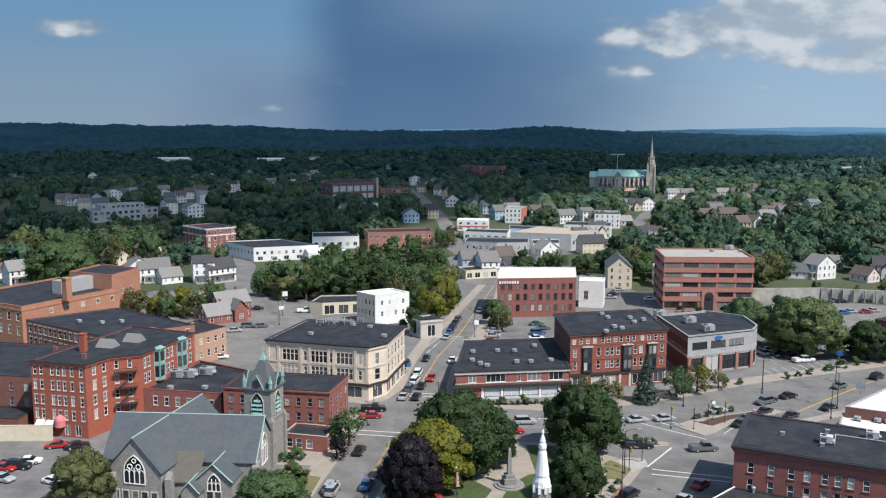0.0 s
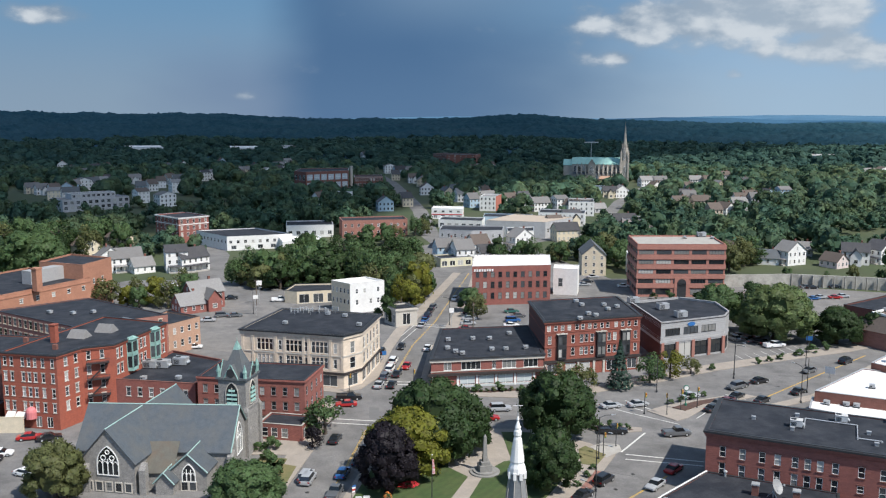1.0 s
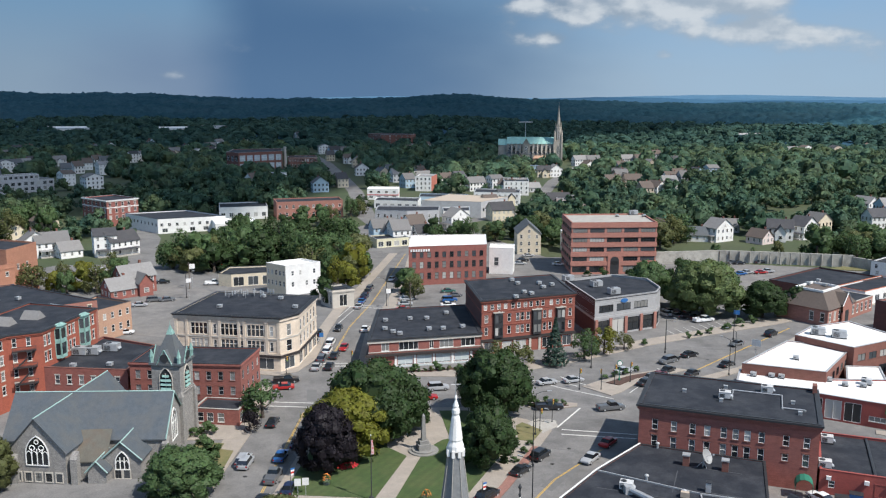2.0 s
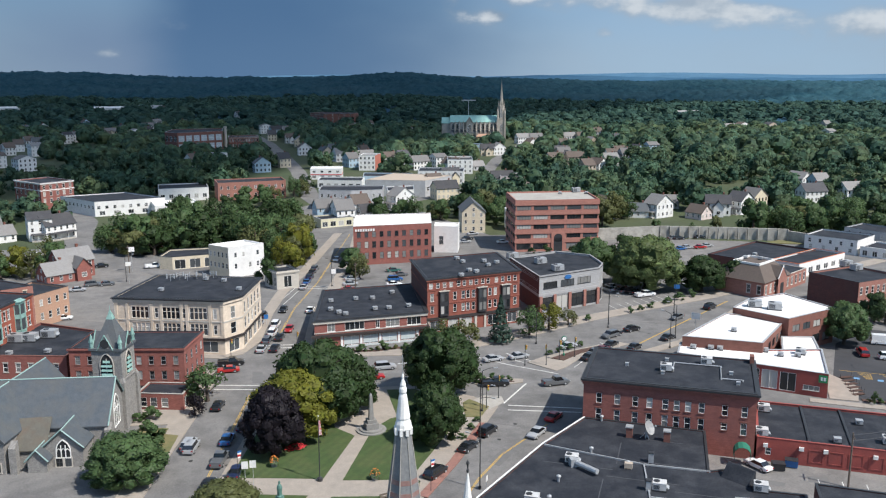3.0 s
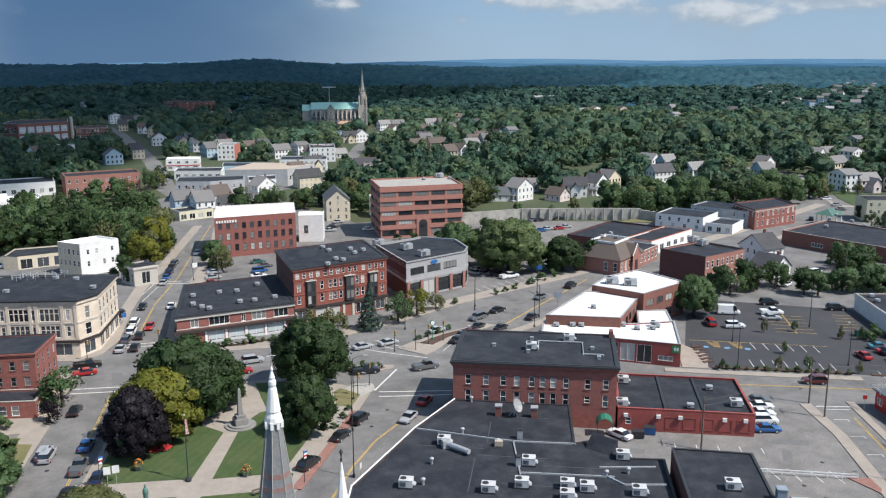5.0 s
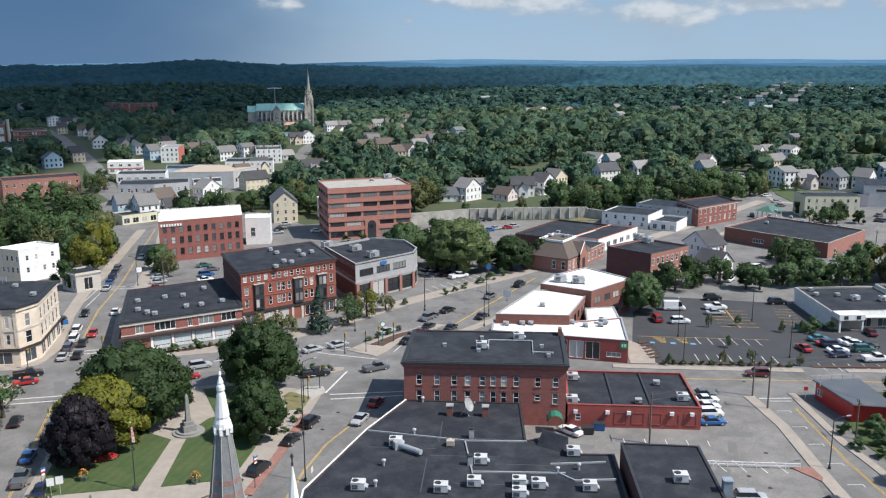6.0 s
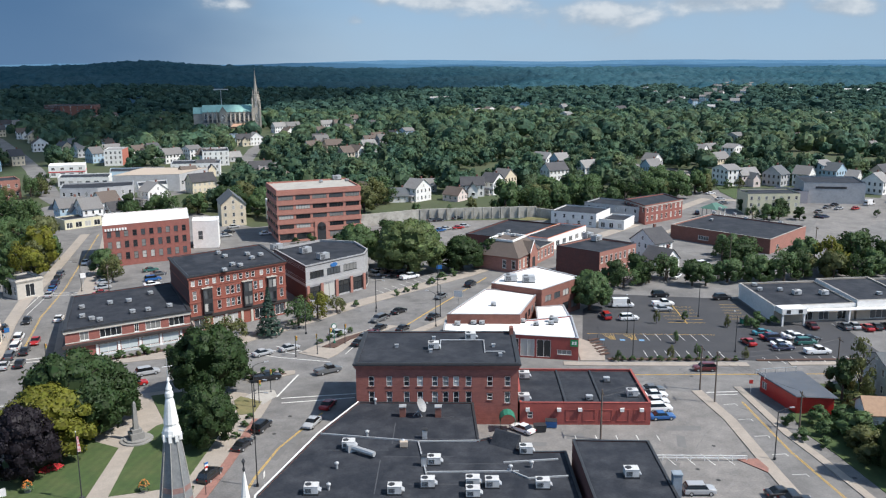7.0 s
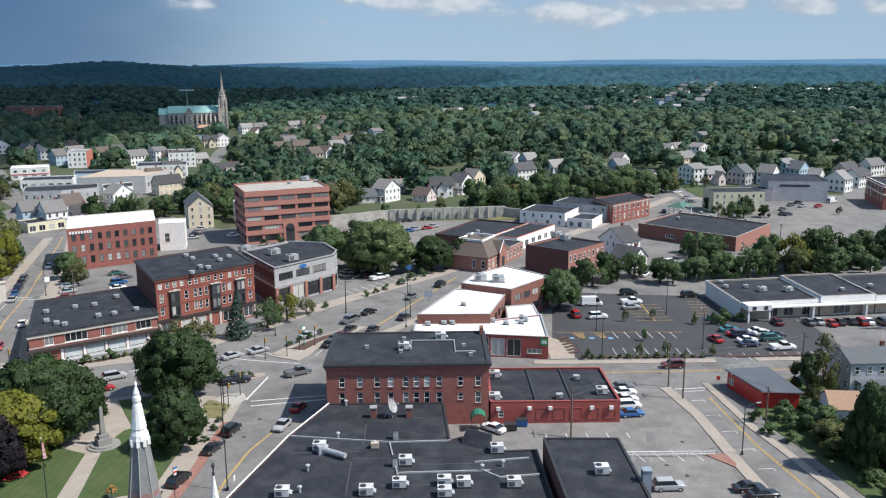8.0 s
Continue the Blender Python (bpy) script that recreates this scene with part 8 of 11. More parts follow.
house("wide", -324.6, 942.7, 20, SIDING_WHITE, SHINGLE, terrain(-325, 943))
house("ell", -490.1, 986.1, 38, SIDING_WHITE, SHINGLE_PALE, terrain(-490, 986))
house("tall", -457.2, 938.0, 20, SIDING_WHITE, SHINGLE, terrain(-457, 938))
house("wide", -450.2, 893.5, 20, SIDING_WHITE, SHINGLE_DARK, terrain(-450, 893))
house("tall", -22.0, 580.0, 105, SIDING_BLUE, SHINGLE, terrain(-22, 580))
house("tall", -8.8, 610.3, 22, SIDING_CREAM, SHINGLE_DARK, terrain(-9, 610))
house("ell", -61.7, 704.6, 128, SIDING_WHITE, SHINGLE_DARK, terrain(-62, 705))
house("ell", -45.0, 732.3, 20, SIDING_WHITE, SHINGLE_PALE, terrain(-45, 732))
house("tall", -69.0, 612.9, 38, SIDING_WHITE, SHINGLE_BROWN, terrain(-69, 613))
house("tall", -74.7, 1219.7, 30, SIDING_WHITE, SHINGLE, terrain(-75, 1220))
house("triple", -31.2, 972.7, 105, SIDING_WHITE, SHINGLE_PALE, terrain(-31, 973))
house("wide", -20.0, 953.7, 22, SIDING_BLUE, SHINGLE_DARK, terrain(-20, 954))
house("tall", -8.7, 935.3, 8, SIDING_WHITE, SHINGLE_PALE, terrain(-9, 935))
house("tall", -22.1, 866.8, 8, SIDING_CREAM, SHINGLE_DARK, terrain(-22, 867))
house("ell", -3.4, 829.6, 8, SIDING_WHITE, SHINGLE_BROWN, terrain(-3, 830))
house("tall", 4.5, 782.0, 98, SIDING_CREAM, SHINGLE_PALE, terrain(4, 782))
house("tall", 7.2, 701.2, 98, SIDING_WHITE, SHINGLE_BROWN, terrain(7, 701))
house("ell", 22.3, 671.8, 112, SIDING_CREAM, SHINGLE, terrain(22, 672))
house("tall", 29.3, 681.6, 8, SIDING_WHITE, SHINGLE, terrain(29, 682))
house("triple", 59.6, 956.5, 15, SIDING_WHITE, SHINGLE_BROWN, terrain(60, 957))
house("triple", 70.3, 976.4, 8, SIDING_GREY, SHINGLE_PALE, terrain(70, 976))
house("wide", 118.1, 904.3, -63, SIDING_WHITE, SHINGLE_PALE, terrain(118, 904))
house("ell", 86.4, 1040.7, 22, SIDING_WHITE, SHINGLE_BROWN, terrain(86, 1041))
house("tall", -150.8, 949.0, 30, SIDING_CREAM, SHINGLE_DARK, terrain(-151, 949))
house("triple", -155.4, 903.6, 120, SIDING_WHITE, SHINGLE_PALE, terrain(-155, 904))
house("wide", -179.5, 877.6, 30, SIDING_WHITE, SHINGLE_BROWN, terrain(-180, 878))
house("wide", -188.1, 1352.7, 120, SIDING_WHITE, SHINGLE_PALE, terrain(-188, 1353))
house("tall", -129.2, 1079.2, 135, SIDING_WHITE, SHINGLE, terrain(-129, 1079))
house("ell", -110.3, 1033.1, 45, SIDING_WHITE, SHINGLE_DARK, terrain(-110, 1033))
house("wide", 49.6, 627.9, 22, SIDING_WHITE, SHINGLE_PALE, terrain(50, 628))
house("ell", 66.8, 616.0, 15, SIDING_WHITE, SHINGLE_BROWN, terrain(67, 616))
house("tall", 74.9, 616.2, 22, SIDING_GREY, SHINGLE_DARK, terrain(75, 616))
house("wide", 81.7, 578.7, 22, SIDING_WHITE, SHINGLE_PALE, terrain(82, 579))
house("tall", 37.8, 603.6, 22, SIDING_BLUE, SHINGLE_PALE, terrain(38, 604))
house("tall", 31.9, 644.6, 15, SIDING_WHITE, SHINGLE_PALE, terrain(32, 645))
house("wide", 101.5, 561.9, -56, SIDING_WHITE, SHINGLE_BROWN, terrain(101, 562))
house("triple", 95.0, 579.0, 15, SIDING_WHITE, SHINGLE_PALE, terrain(95, 579))
house("ell", 12.9, 381.8, 15, SIDING_BLUE, SHINGLE_PALE, terrain(13, 382))
house("tall", 19.1, 371.2, 15, SIDING_WHITE, SHINGLE_PALE, terrain(19, 371))
house("tall", 27.0, 386.8, 22, SIDING_WHITE, SHINGLE_BROWN, terrain(27, 387))
house("cottage", 30.5, 382.1, 22, SIDING_WHITE, SHINGLE_DARK, terrain(30, 382))
house("wide", 107.0, 562.0, 8, SIDING_CREAM, SHINGLE_PALE, terrain(107, 562))
house("ell", 89.2, 501.9, 15, SIDING_CREAM, SHINGLE_DARK, terrain(89, 502))
house("cottage", 119.5, 569.1, 15, SIDING_GREY, SHINGLE_PALE, terrain(119, 569))
house("ell", 150.2, 675.0, -4, SIDING_CREAM, SHINGLE_DARK, terrain(150, 675))
house("tall", 159.1, 675.2, -82, SIDING_WHITE, SHINGLE_PALE, terrain(159, 675))
house("wide", 221.3, 788.4, 4, SIDING_TAN, SHINGLE_PALE, terrain(221, 788))
house("cottage", 226.8, 763.4, 4, SIDING_GREY, SHINGLE_PALE, terrain(227, 763))
house("ell", 202.5, 648.7, -4, SIDING_TAN, SHINGLE_DARK, terrain(202, 649))
house("tall", 265.4, 789.7, 0, SIDING_TAN, SHINGLE_BROWN, terrain(265, 790))
house("ell", 258.8, 740.7, -82, SIDING_TAN, SHINGLE_PALE, terrain(259, 741))
house("wide", 195.1, 592.0, 0, SIDING_TAN, SHINGLE_BROWN, terrain(195, 592))
house("cottage", 199.0, 676.2, 0, SIDING_WHITE, SHINGLE_DARK, terrain(199, 676))
house("ell", 180.3, 591.7, 8, SIDING_WHITE, SHINGLE_BROWN, terrain(180, 592))
house("cottage", 286.2, 790.3, 12, SIDING_WHITE, SHINGLE_DARK, terrain(286, 790))
house("tall", 289.7, 765.2, -4, SIDING_TAN, SHINGLE_DARK, terrain(290, 765))
house("tall", 195.3, 711.4, -66, SIDING_WHITE, SHINGLE_BROWN, terrain(195, 711))
house("wide", 208.4, 788.0, 12, SIDING_WHITE, SHINGLE_PALE, terrain(208, 788))
house("tall", 73.5, 464.4, 15, SIDING_TAN, SHINGLE_BROWN, terrain(73, 464))
house("tall", 48.8, 409.2, -63, SIDING_WHITE, SHINGLE_PALE, terrain(49, 409))
house("wide", 74.9, 436.3, 15, SIDING_CREAM, SHINGLE_DARK, terrain(75, 436))
house("ell", 217.2, 581.7, 8, SIDING_GREY, SHINGLE_PALE, terrain(217, 582))
house("tall", 238.9, 608.2, 0, SIDING_GREY, SHINGLE_PALE, terrain(239, 608))
house("tall", 183.3, 532.0, 12, SIDING_TAN, SHINGLE_BROWN, terrain(183, 532))
house("wide", 114.5, 476.9, 4, SIDING_CREAM, SHINGLE_DARK, terrain(115, 477))

# houses half hidden in the wooded suburbs
scatter = random.Random(21)
for k in range(9):
    a = scatter.uniform(12, 56) if k % 3 else scatter.uniform(-30, 12)
    d = scatter.uniform(430, 1050) if k % 3 else scatter.uniform(600, 1150)
    hx, hy = d * math.sin(radians(a)), d * math.cos(radians(a))
    if any((hx - x) ** 2 + (hy - y) ** 2 < (r + 8) ** 2 for x, y, r in CLEAR):
        continue
    house(scatter.choice(("tall", "wide", "ell", "triple", "cottage")), hx, hy, scatter.choice((0, 6, 12, -6)) if a > 10 else scatter.choice((15, 28, 40)), scatter.choice((SIDING_WHITE, SIDING_WHITE, SIDING_WHITE, SIDING_CREAM, SIDING_GREY, SIDING_BLUE)), scatter.choice((SHINGLE_PALE, SHINGLE_DARK, SHINGLE_BROWN)), terrain(hx, hy))

# a pale street of houses climbing a far slope
for k in range(13):
    t = k / 12
    hx, hy = 830 + 470 * t + (16 if k % 2 else -16), 905 + 440 * t + (-18 if k % 2 else 18)
    house(("tall", "wide", "triple")[k % 3], hx, hy, -44, SIDING_WHITE if k % 4 else SIDING_CREAM, SHINGLE_PALE, terrain(hx, hy))
    CLEAR.append((hx * 0.97, hy * 0.97, 16))
# ---- trees ----
rng = np.random.default_rng(11)


def quads_mesh(name, V, normals, *mats):
    """A mesh of loose quads from an array of corners (n, 4, 3), shaded softly by a normal for each."""
    n = len(V)
    me = bpy.data.meshes.new(name)
    me.vertices.add(n * 4)
    me.vertices.foreach_set("co", V.astype(np.float32).ravel())
    me.loops.add(n * 4)
    me.loops.foreach_set("vertex_index", np.arange(n * 4, dtype=np.int32))
    me.polygons.add(n)
    me.polygons.foreach_set("loop_start", np.arange(0, n * 4, 4, dtype=np.int32))
    me.polygons.foreach_set("loop_total", np.full(n, 4, dtype=np.int32))
    for m in mats:
        me.materials.append(m)
    me.update()
    normals = normals / np.linalg.norm(normals, axis=1, keepdims=True)
    me.normals_split_custom_set(np.repeat(normals, 4, axis=0).astype(np.float32))
    return me


def leaves(centres, normals, size):
    """Leaf sprays: a bent diamond at each centre, square to its normal."""
    n = len(centres)
    normals = normals / np.linalg.norm(normals, axis=1, keepdims=True)
    ref = rng.normal(size=(n, 3))
    a = np.cross(normals, ref)
    a /= np.linalg.norm(a, axis=1, keepdims=True)
    b = np.cross(normals, a)
    s = size * rng.uniform(0.6, 1.25, (n, 1))
    return np.stack([centres - a * s, centres - b * s * 0.7 - normals * s * 0.25, centres + a * s, centres + b * s * 0.7 - normals * s * 0.25], axis=1)


def cube_sphere(n):
    """A ball of 6 n x n quads, as corners (m, 4, 3)."""
    g = np.tan(np.linspace(-1, 1, n + 1) * math.pi / 4)
    out = []
    for axis in range(3):
        for sg in (-1.0, 1.0):
            for i in range(n):
                for j in range(n):
                    c = [(g[i], g[j]), (g[i + 1], g[j]), (g[i + 1], g[j + 1]), (g[i], g[j + 1])]
                    q = np.array([np.roll((sg, a, b), axis) for a, b in (c if sg > 0 else c[::-1])])
                    out.append(q / np.linalg.norm(q, axis=1, keepdims=True))
    return np.array(out)


BALL = cube_sphere(2)


def lump_quads(n, seed, sprays, size):
    """One rounded, lumpy far crown of radius 1 with a few leaf sprays standing out of it."""
    r = np.random.default_rng(seed)
    q = cube_sphere(n)
    w = r.normal(size=(7, 3))
    w /= np.linalg.norm(w, axis=1, keepdims=True)
    bulge = 0.80 + 0.34 * np.max(np.einsum("qcx,kx->qck", q, w) ** 5, axis=2) + 0.05 * np.sin(q[..., 0] * 9 + seed) * np.sin(q[..., 1] * 8) * np.sin(q[..., 2] * 9)
    v = q * bulge[..., None] * np.array([0.92, 0.92, 0.86]) + np.array([0, 0, 1.05])
    d = r.normal(size=(sprays, 3))
    d /= np.linalg.norm(d, axis=1, keepdims=True)
    d[:, 2] = np.abs(d[:, 2])
    c = d * np.array([0.9, 0.9, 0.85]) * r.uniform(0.86, 1.12, (sprays, 1)) + np.array([0, 0, 1.05])
    soft = np.concatenate([q.mean(axis=1) + r.normal(size=(len(q), 3)) * 0.32, d + r.normal(size=(sprays, 3)) * 0.35])
    return np.concatenate([v, leaves(c, d + r.normal(size=(sprays, 3)) * 0.5, size)]), soft



def crown_quads(blobs, per, size, jitter=0.55, lift=0.0, core=True, mid=1.0):
    """Leaves over the shells of many overlapping clumps: blobs are rows of x, y, z, radius. Gives quads and soft normals."""
    out_c, out_n, out_s = [], [], []
    for x, y, z, r in blobs:
        d = rng.normal(size=(per, 3))
        d /= np.linalg.norm(d, axis=1, keepdims=True)
        d[:, 2] = np.where(d[:, 2] < -0.7, -d[:, 2], d[:, 2])
        rad = r * rng.uniform(0.72, 1.08, (per, 1))
        c = np.array([x, y, z]) + d * rad * np.array([1, 1, 0.85])
        j = rng.normal(size=(per, 3)) * jitter
        out_c.append(c)
        out_n.append(d + j + np.array([0, 0, lift]))
        out_s.append(d * 0.55 + j * 0.55 + (c - np.array([0, 0, mid])) * 0.7 + np.array([0, 0, lift * 0.3]))
    q, s = [leaves(np.concatenate(out_c), np.concatenate(out_n), size)], [np.concatenate(out_s)]
    if core:                                                   # close inner foliage, so that no sky shows through
        for x, y, z, r in blobs:
            t = rng.uniform(0, 6.28)
            turn = np.array([[math.cos(t), -math.sin(t), 0], [math.sin(t), math.cos(t), 0], [0, 0, 1]])
            q.append(BALL @ turn.T * r * (0.74 if core is True else core) + np.array([x, y, z]))
            d = BALL.mean(axis=1) @ turn.T
            s.append(d * 0.6 + (d * r + np.array([x, y, z - mid])) * 0.7 + rng.normal(size=d.shape) * 0.30)
    return np.concatenate(q), np.concatenate(s)


def broad_blobs(n, tall=1.0, seed=0, small=0.24, large=0.40, inner=0.75):
    """Clumps that fill a broad crown of radius 1, its foot at z = 0.25 and its top about z = 2."""
    r = np.random.default_rng(seed)
    rows = [(0, 0, 1.1, 0.62)] if small > 0.2 else [(0, 0, 1.1, 0.84), (0, 0, 0.75, 0.76)]
    for k in range(n):
        t, h = r.uniform(0, 2 * math.pi), r.uniform(0.1, 1.0)
        reach = math.sin(math.pi * (0.24 + 0.66 * h)) * (1.06 - large * 0.75) * r.uniform(inner, 1.1)
        rows.append((reach * math.cos(t), reach * math.sin(t), (0.14 + 1.56 * h) * tall, r.uniform(small, large)))
    return rows


CROWNS, TREES = {}, {}


def crown_mesh(kind, m, variant):
    key = (kind, m.name, variant)
    if key not in CROWNS:
        if kind == "maple":
            q, s = crown_quads(broad_blobs(92, 1.0, variant, 0.15, 0.27, 0.8), 92, 0.036, 0.7)
        elif kind == "young":
            q, s = crown_quads(broad_blobs(17, 1.0, 40 + variant), 80, 0.062, 0.8, core=0.34)
        elif kind == "mid":
            q, s = crown_quads(broad_blobs(17, 1.0, 70 + variant), 66, 0.066, 0.7)
        elif kind == "bush":
            q, s = crown_quads(broad_blobs(9, 1.0, 90 + variant), 60, 0.10, 0.7)
        else:                                                  # spruce: whorls of drooping boughs
            c, nn = [], []
            r = np.random.default_rng(variant)
            for k in range(1500):
                h = r.uniform(0, 1) ** 1.3
                rr = (1 - h) * (0.55 + 0.45 * r.uniform()) * (0.86 + 0.14 * math.sin(h * 60))
                t = r.uniform(0, 2 * math.pi)
                c.append((rr * math.cos(t), rr * math.sin(t), 0.25 + h * 3.6))
                nn.append((math.cos(t) * 0.7, math.sin(t) * 0.7, 0.8 + r.normal() * 0.3))
            s = np.array(nn) + rng.normal(size=(1500, 3)) * 0.25
            q = leaves(np.array(c), s, 0.11)
        CROWNS[key] = quads_mesh("crown", q, s, m)
    return CROWNS[key]


def trunk_mesh(kind, variant):
    key = ("trunk", kind, variant)
    if key not in CROWNS:
        r = random.Random(variant)
        s = Shape()
        s.lathe([(0.11, -0.05), (0.075, 0.12), (0.062, 0.5), (0.045, 1.0), (0.02, 1.6 if kind != "spruce" else 3.6)], 7)
        for k in range(6 if kind != "spruce" else 0):
            t, z = k * 1.1 + r.uniform(0, 0.5), 0.35 + 0.14 * k
            s.tube((0, 0, z), (0.6 * math.cos(t), 0.6 * math.sin(t), z + 0.5), 0.032, 0.008, 5, caps=False)
        CROWNS[key] = s.mesh("trunk", BARK)
    return CROWNS[key]


def tree(x, y, h, r, kind="mid", m=LEAF, label="broad green leafy tree", variant=0, turn=0.0, z=0.1, group="town trees"):
    """A tree with a tapered, limbed trunk; h to its top, r the crown's reach."""
    ob = thing("tree" if kind != "spruce" else "spruce_tree", label, "tree", x, y, z, turn, group)
    ob.scale = (r, r, h / (2.0 if kind != "spruce" else 3.9))
    part("trunk", trunk_mesh(kind, variant % 3), None, ob)
    part("crown", crown_mesh(kind, m, variant % 4), None, ob)
    return ob


# the common and the streets round it
tree(2.4, 152.6, 15.6, 9.0, "maple", LEAF_DARK, "large dense dark green maple on the common", 0)
tree(7.0, 156.0, 12.6, 7.0, "maple", LEAF_DARK, "dense dark green maple on the common", 1, 50)
tree(-1.6, 145.8, 12.6, 7.6, "maple", LEAF_LIME, "yellow-green maple on the common", 2, 20)
tree(-5.2, 138.6, 12.4, 5.3, "maple", LEAF_PURPLE, "dark purple-leaved maple on the common", 1, 80)
tree(27.0, 161.2, 14.8, 7.6, "maple", LEAF_DARK, "tall dark green tree at the end of the common", 3, 10)
tree(22.0, 137.6, 11.8, 5.0, "maple", LEAF_DARK, "rounded green tree on the common", 2, 140)
tree(-59.6, 136.6, 10.4, 5.2, "maple", LEAF_OLIVE, "olive-green tree before the stone church", 0, 200)
tree(-27.6, 131.8, 8.4, 6.4, "maple", LEAF, "bushy green tree at the church corner", 1, 120)
tree(-11.6, 117.5, 6.0, 5.0, "maple", LEAF_OLIVE, "low olive-green tree by the kerb", 3, 60)
tree(-18.4, 164.9, 8.4, 4.9, "young", LEAF, "thin light green street tree", 0)
tree(-20.0, 157.5, 4.6, 2.2, "young", LEAF_PURPLE, "small purple-leaved street tree", 1)
tree(46.4, 192.4, 11.6, 3.6, "spruce", NEEDLE, "tall blue-green spruce by the street", 0)
for x, y, h, r, m in ((54.6, 196.4, 7.4, 4.0, LEAF), (60.6, 200.2, 7.8, 3.6, LEAF_LIME), (37.5, 191.4, 6.4, 3.8, LEAF_OLIVE), (33.0, 190.8, 7.0, 3.4, LEAF_OLIVE), (66.5, 203, 4.6, 2.4, LEAF_OLIVE)):
    tree(x, y, h, r, "young", m, "young street tree with airy crown", int(x) % 4, x * 7)
tree(101, 236.5, 16.8, 10.8, "maple", LEAF_PALE, "very large spreading green tree beside a car park", 0)
tree(88.5, 249, 14.8, 7.2, "maple", LEAF, "tall green tree beside a car park", 2, 70)
tree(116, 231, 11.2, 6.8, "maple", LEAF_DARK, "rounded dark green tree by the street", 1, 30)
tree(126.6, 231, 10.0, 5.0, "mid", LEAF_DARK, "dark green tree by the street", 1, 30)
tree(125.6, 177.2, 11.2, 5.6, "maple", LEAF, "green tree at the corner of the car park", 3, 100)
tree(16.8, 272, 9.0, 4.6, "mid", LEAF, "green street tree before a brick block", 1, 30)
tree(18.4, 264, 8.0, 4.0, "young", LEAF_OLIVE, "rusty olive tree by the street", 2, 30)
tree(-9.2, 259, 8.8, 4.2, "mid", LEAF_DARK, "dark green tree beside a small bank", 2, 30)
tree(-1.6, 277, 10.6, 4.6, "mid", LEAF_LIME, "yellow-green tree by the street", 0, 30)
tree(114.6, 79.4, 15.4, 3.8, "maple", LEAF_DARK, "tall dark green tree at the roadside", 1, 33)
tree(119.8, 82.5, 8.6, 3.8, "maple", LEAF_DARK, "dark green tree at the roadside", 2, 70)
tree(135.8, 104.8, 12.6, 3.4, "young", LEAF_OLIVE, "thin-leaved olive tree before a grey house", 3, 33)
tree(132.6, 106.0, 8.8, 3.4, "mid", LEAF_DARK, "dark green tree before a grey house", 1, 33)
tree(-149.5, 336, 20.5, 13.5, "maple", LEAF, "very large spreading green tree", 3, 33)
for k in range(9):
    tree(123.8 - 1.25 * k + 0.5 * (k % 2), 96.4 - 2.05 * k, 2.6 + 0.7 * (k % 3), 2.3, "mid", (LEAF_DARK, LEAF, LEAF_DARK)[k % 3], "overgrown green roadside bush", k % 4, 40 * k, group="roadside bushes")
tree(125.6, 98.6, 3.2, 2.8, "mid", LEAF, "overgrown green roadside bush", 0, 33)
tree(121.5, 93.5, 4.4, 4.0, "mid", LEAF, "overgrown green roadside bush", 2, 133)
tree(117.5, 88, 4.8, 3.8, "mid", LEAF_OLIVE, "overgrown green roadside bush", 3, 33)


def grove(label, x0, y0, x1, y1, wide, n, h, r, mats, seed):
    """Trees scattered along a band from one point to another."""
    g = random.Random(seed)
    for k in range(n):
        t = (k + g.random()) / n
        off = g.uniform(-wide, wide)
        dx, dy = x1 - x0, y1 - y0
        L = math.hypot(dx, dy)
        x, y = x0 + dx * t - dy / L * off, y0 + dy * t + dx / L * off
        f = g.uniform(0.75, 1.2)
        tree(x, y, h * f, r * g.uniform(0.8, 1.2) * f, "mid" if g.random() < 0.62 else "young", g.choice(mats), label, g.randrange(4), g.uniform(0, 360))
        CLEAR.append((x, y, r * 0.9))


GR = [LEAF, LEAF, LEAF_DARK, LEAF_OLIVE]
grove("tall green trees in a row before the town", -205, 402, -138, 396, 16, 24, 14, 7, GR, 1)
grove("leafy green trees behind a mill", -104, 292, -74, 282, 9, 8, 9.5, 4.8, [LEAF, LEAF_LIME, LEAF_OLIVE], 2)
grove("leafy green trees in a thicket between streets", -66, 318, 2, 330, 16, 30, 12.5, 6.6, GR, 3)
grove("leafy green trees in a thicket between streets", -54, 350, -2, 352, 14, 22, 13, 6.4, [LEAF, LEAF_DARK, LEAF], 4)
grove("dense green trees behind a block", -14, 292, 4, 300, 8, 9, 12, 5.4, [LEAF, LEAF_LIME, LEAF_OLIVE], 5)
grove("green trees along the edge of a car park", 142, 190, 168, 196, 4, 6, 8.5, 4.4, [LEAF, LEAF_DARK], 6)
grove("green trees along the edge of a car park", 165, 188, 232, 166, 5, 17, 8.4, 4.4, GR, 7)
grove("tall green trees behind the shops", 205, 178, 262, 158, 8, 12, 13.5, 6.2, [LEAF, LEAF_LIME, LEAF_DARK], 8)
grove("small street trees in a car park", 192, 200, 205, 208, 6, 6, 7, 3.6, [LEAF, LEAF_DARK], 9)
grove("green trees around yellow flats", 256, 258, 276, 248, 3, 4, 6.0, 3.2, [LEAF_DARK, LEAF], 10)
grove("dense trees above the retaining wall", 180, 318, 235, 318, 14, 20, 12.5, 6.2, GR, 11)
grove("trees behind an office block", 70, 368, 140, 350, 14, 20, 11.5, 5.6, GR, 12)
grove("small trees along the street", 140, 326, 205, 326, 2, 6, 5.0, 2.0, [LEAF, LEAF_OLIVE], 13)
grove("trees beside an office block", 106, 270, 120, 258, 6, 7, 9.5, 4.6, [LEAF, LEAF_DARK], 14)
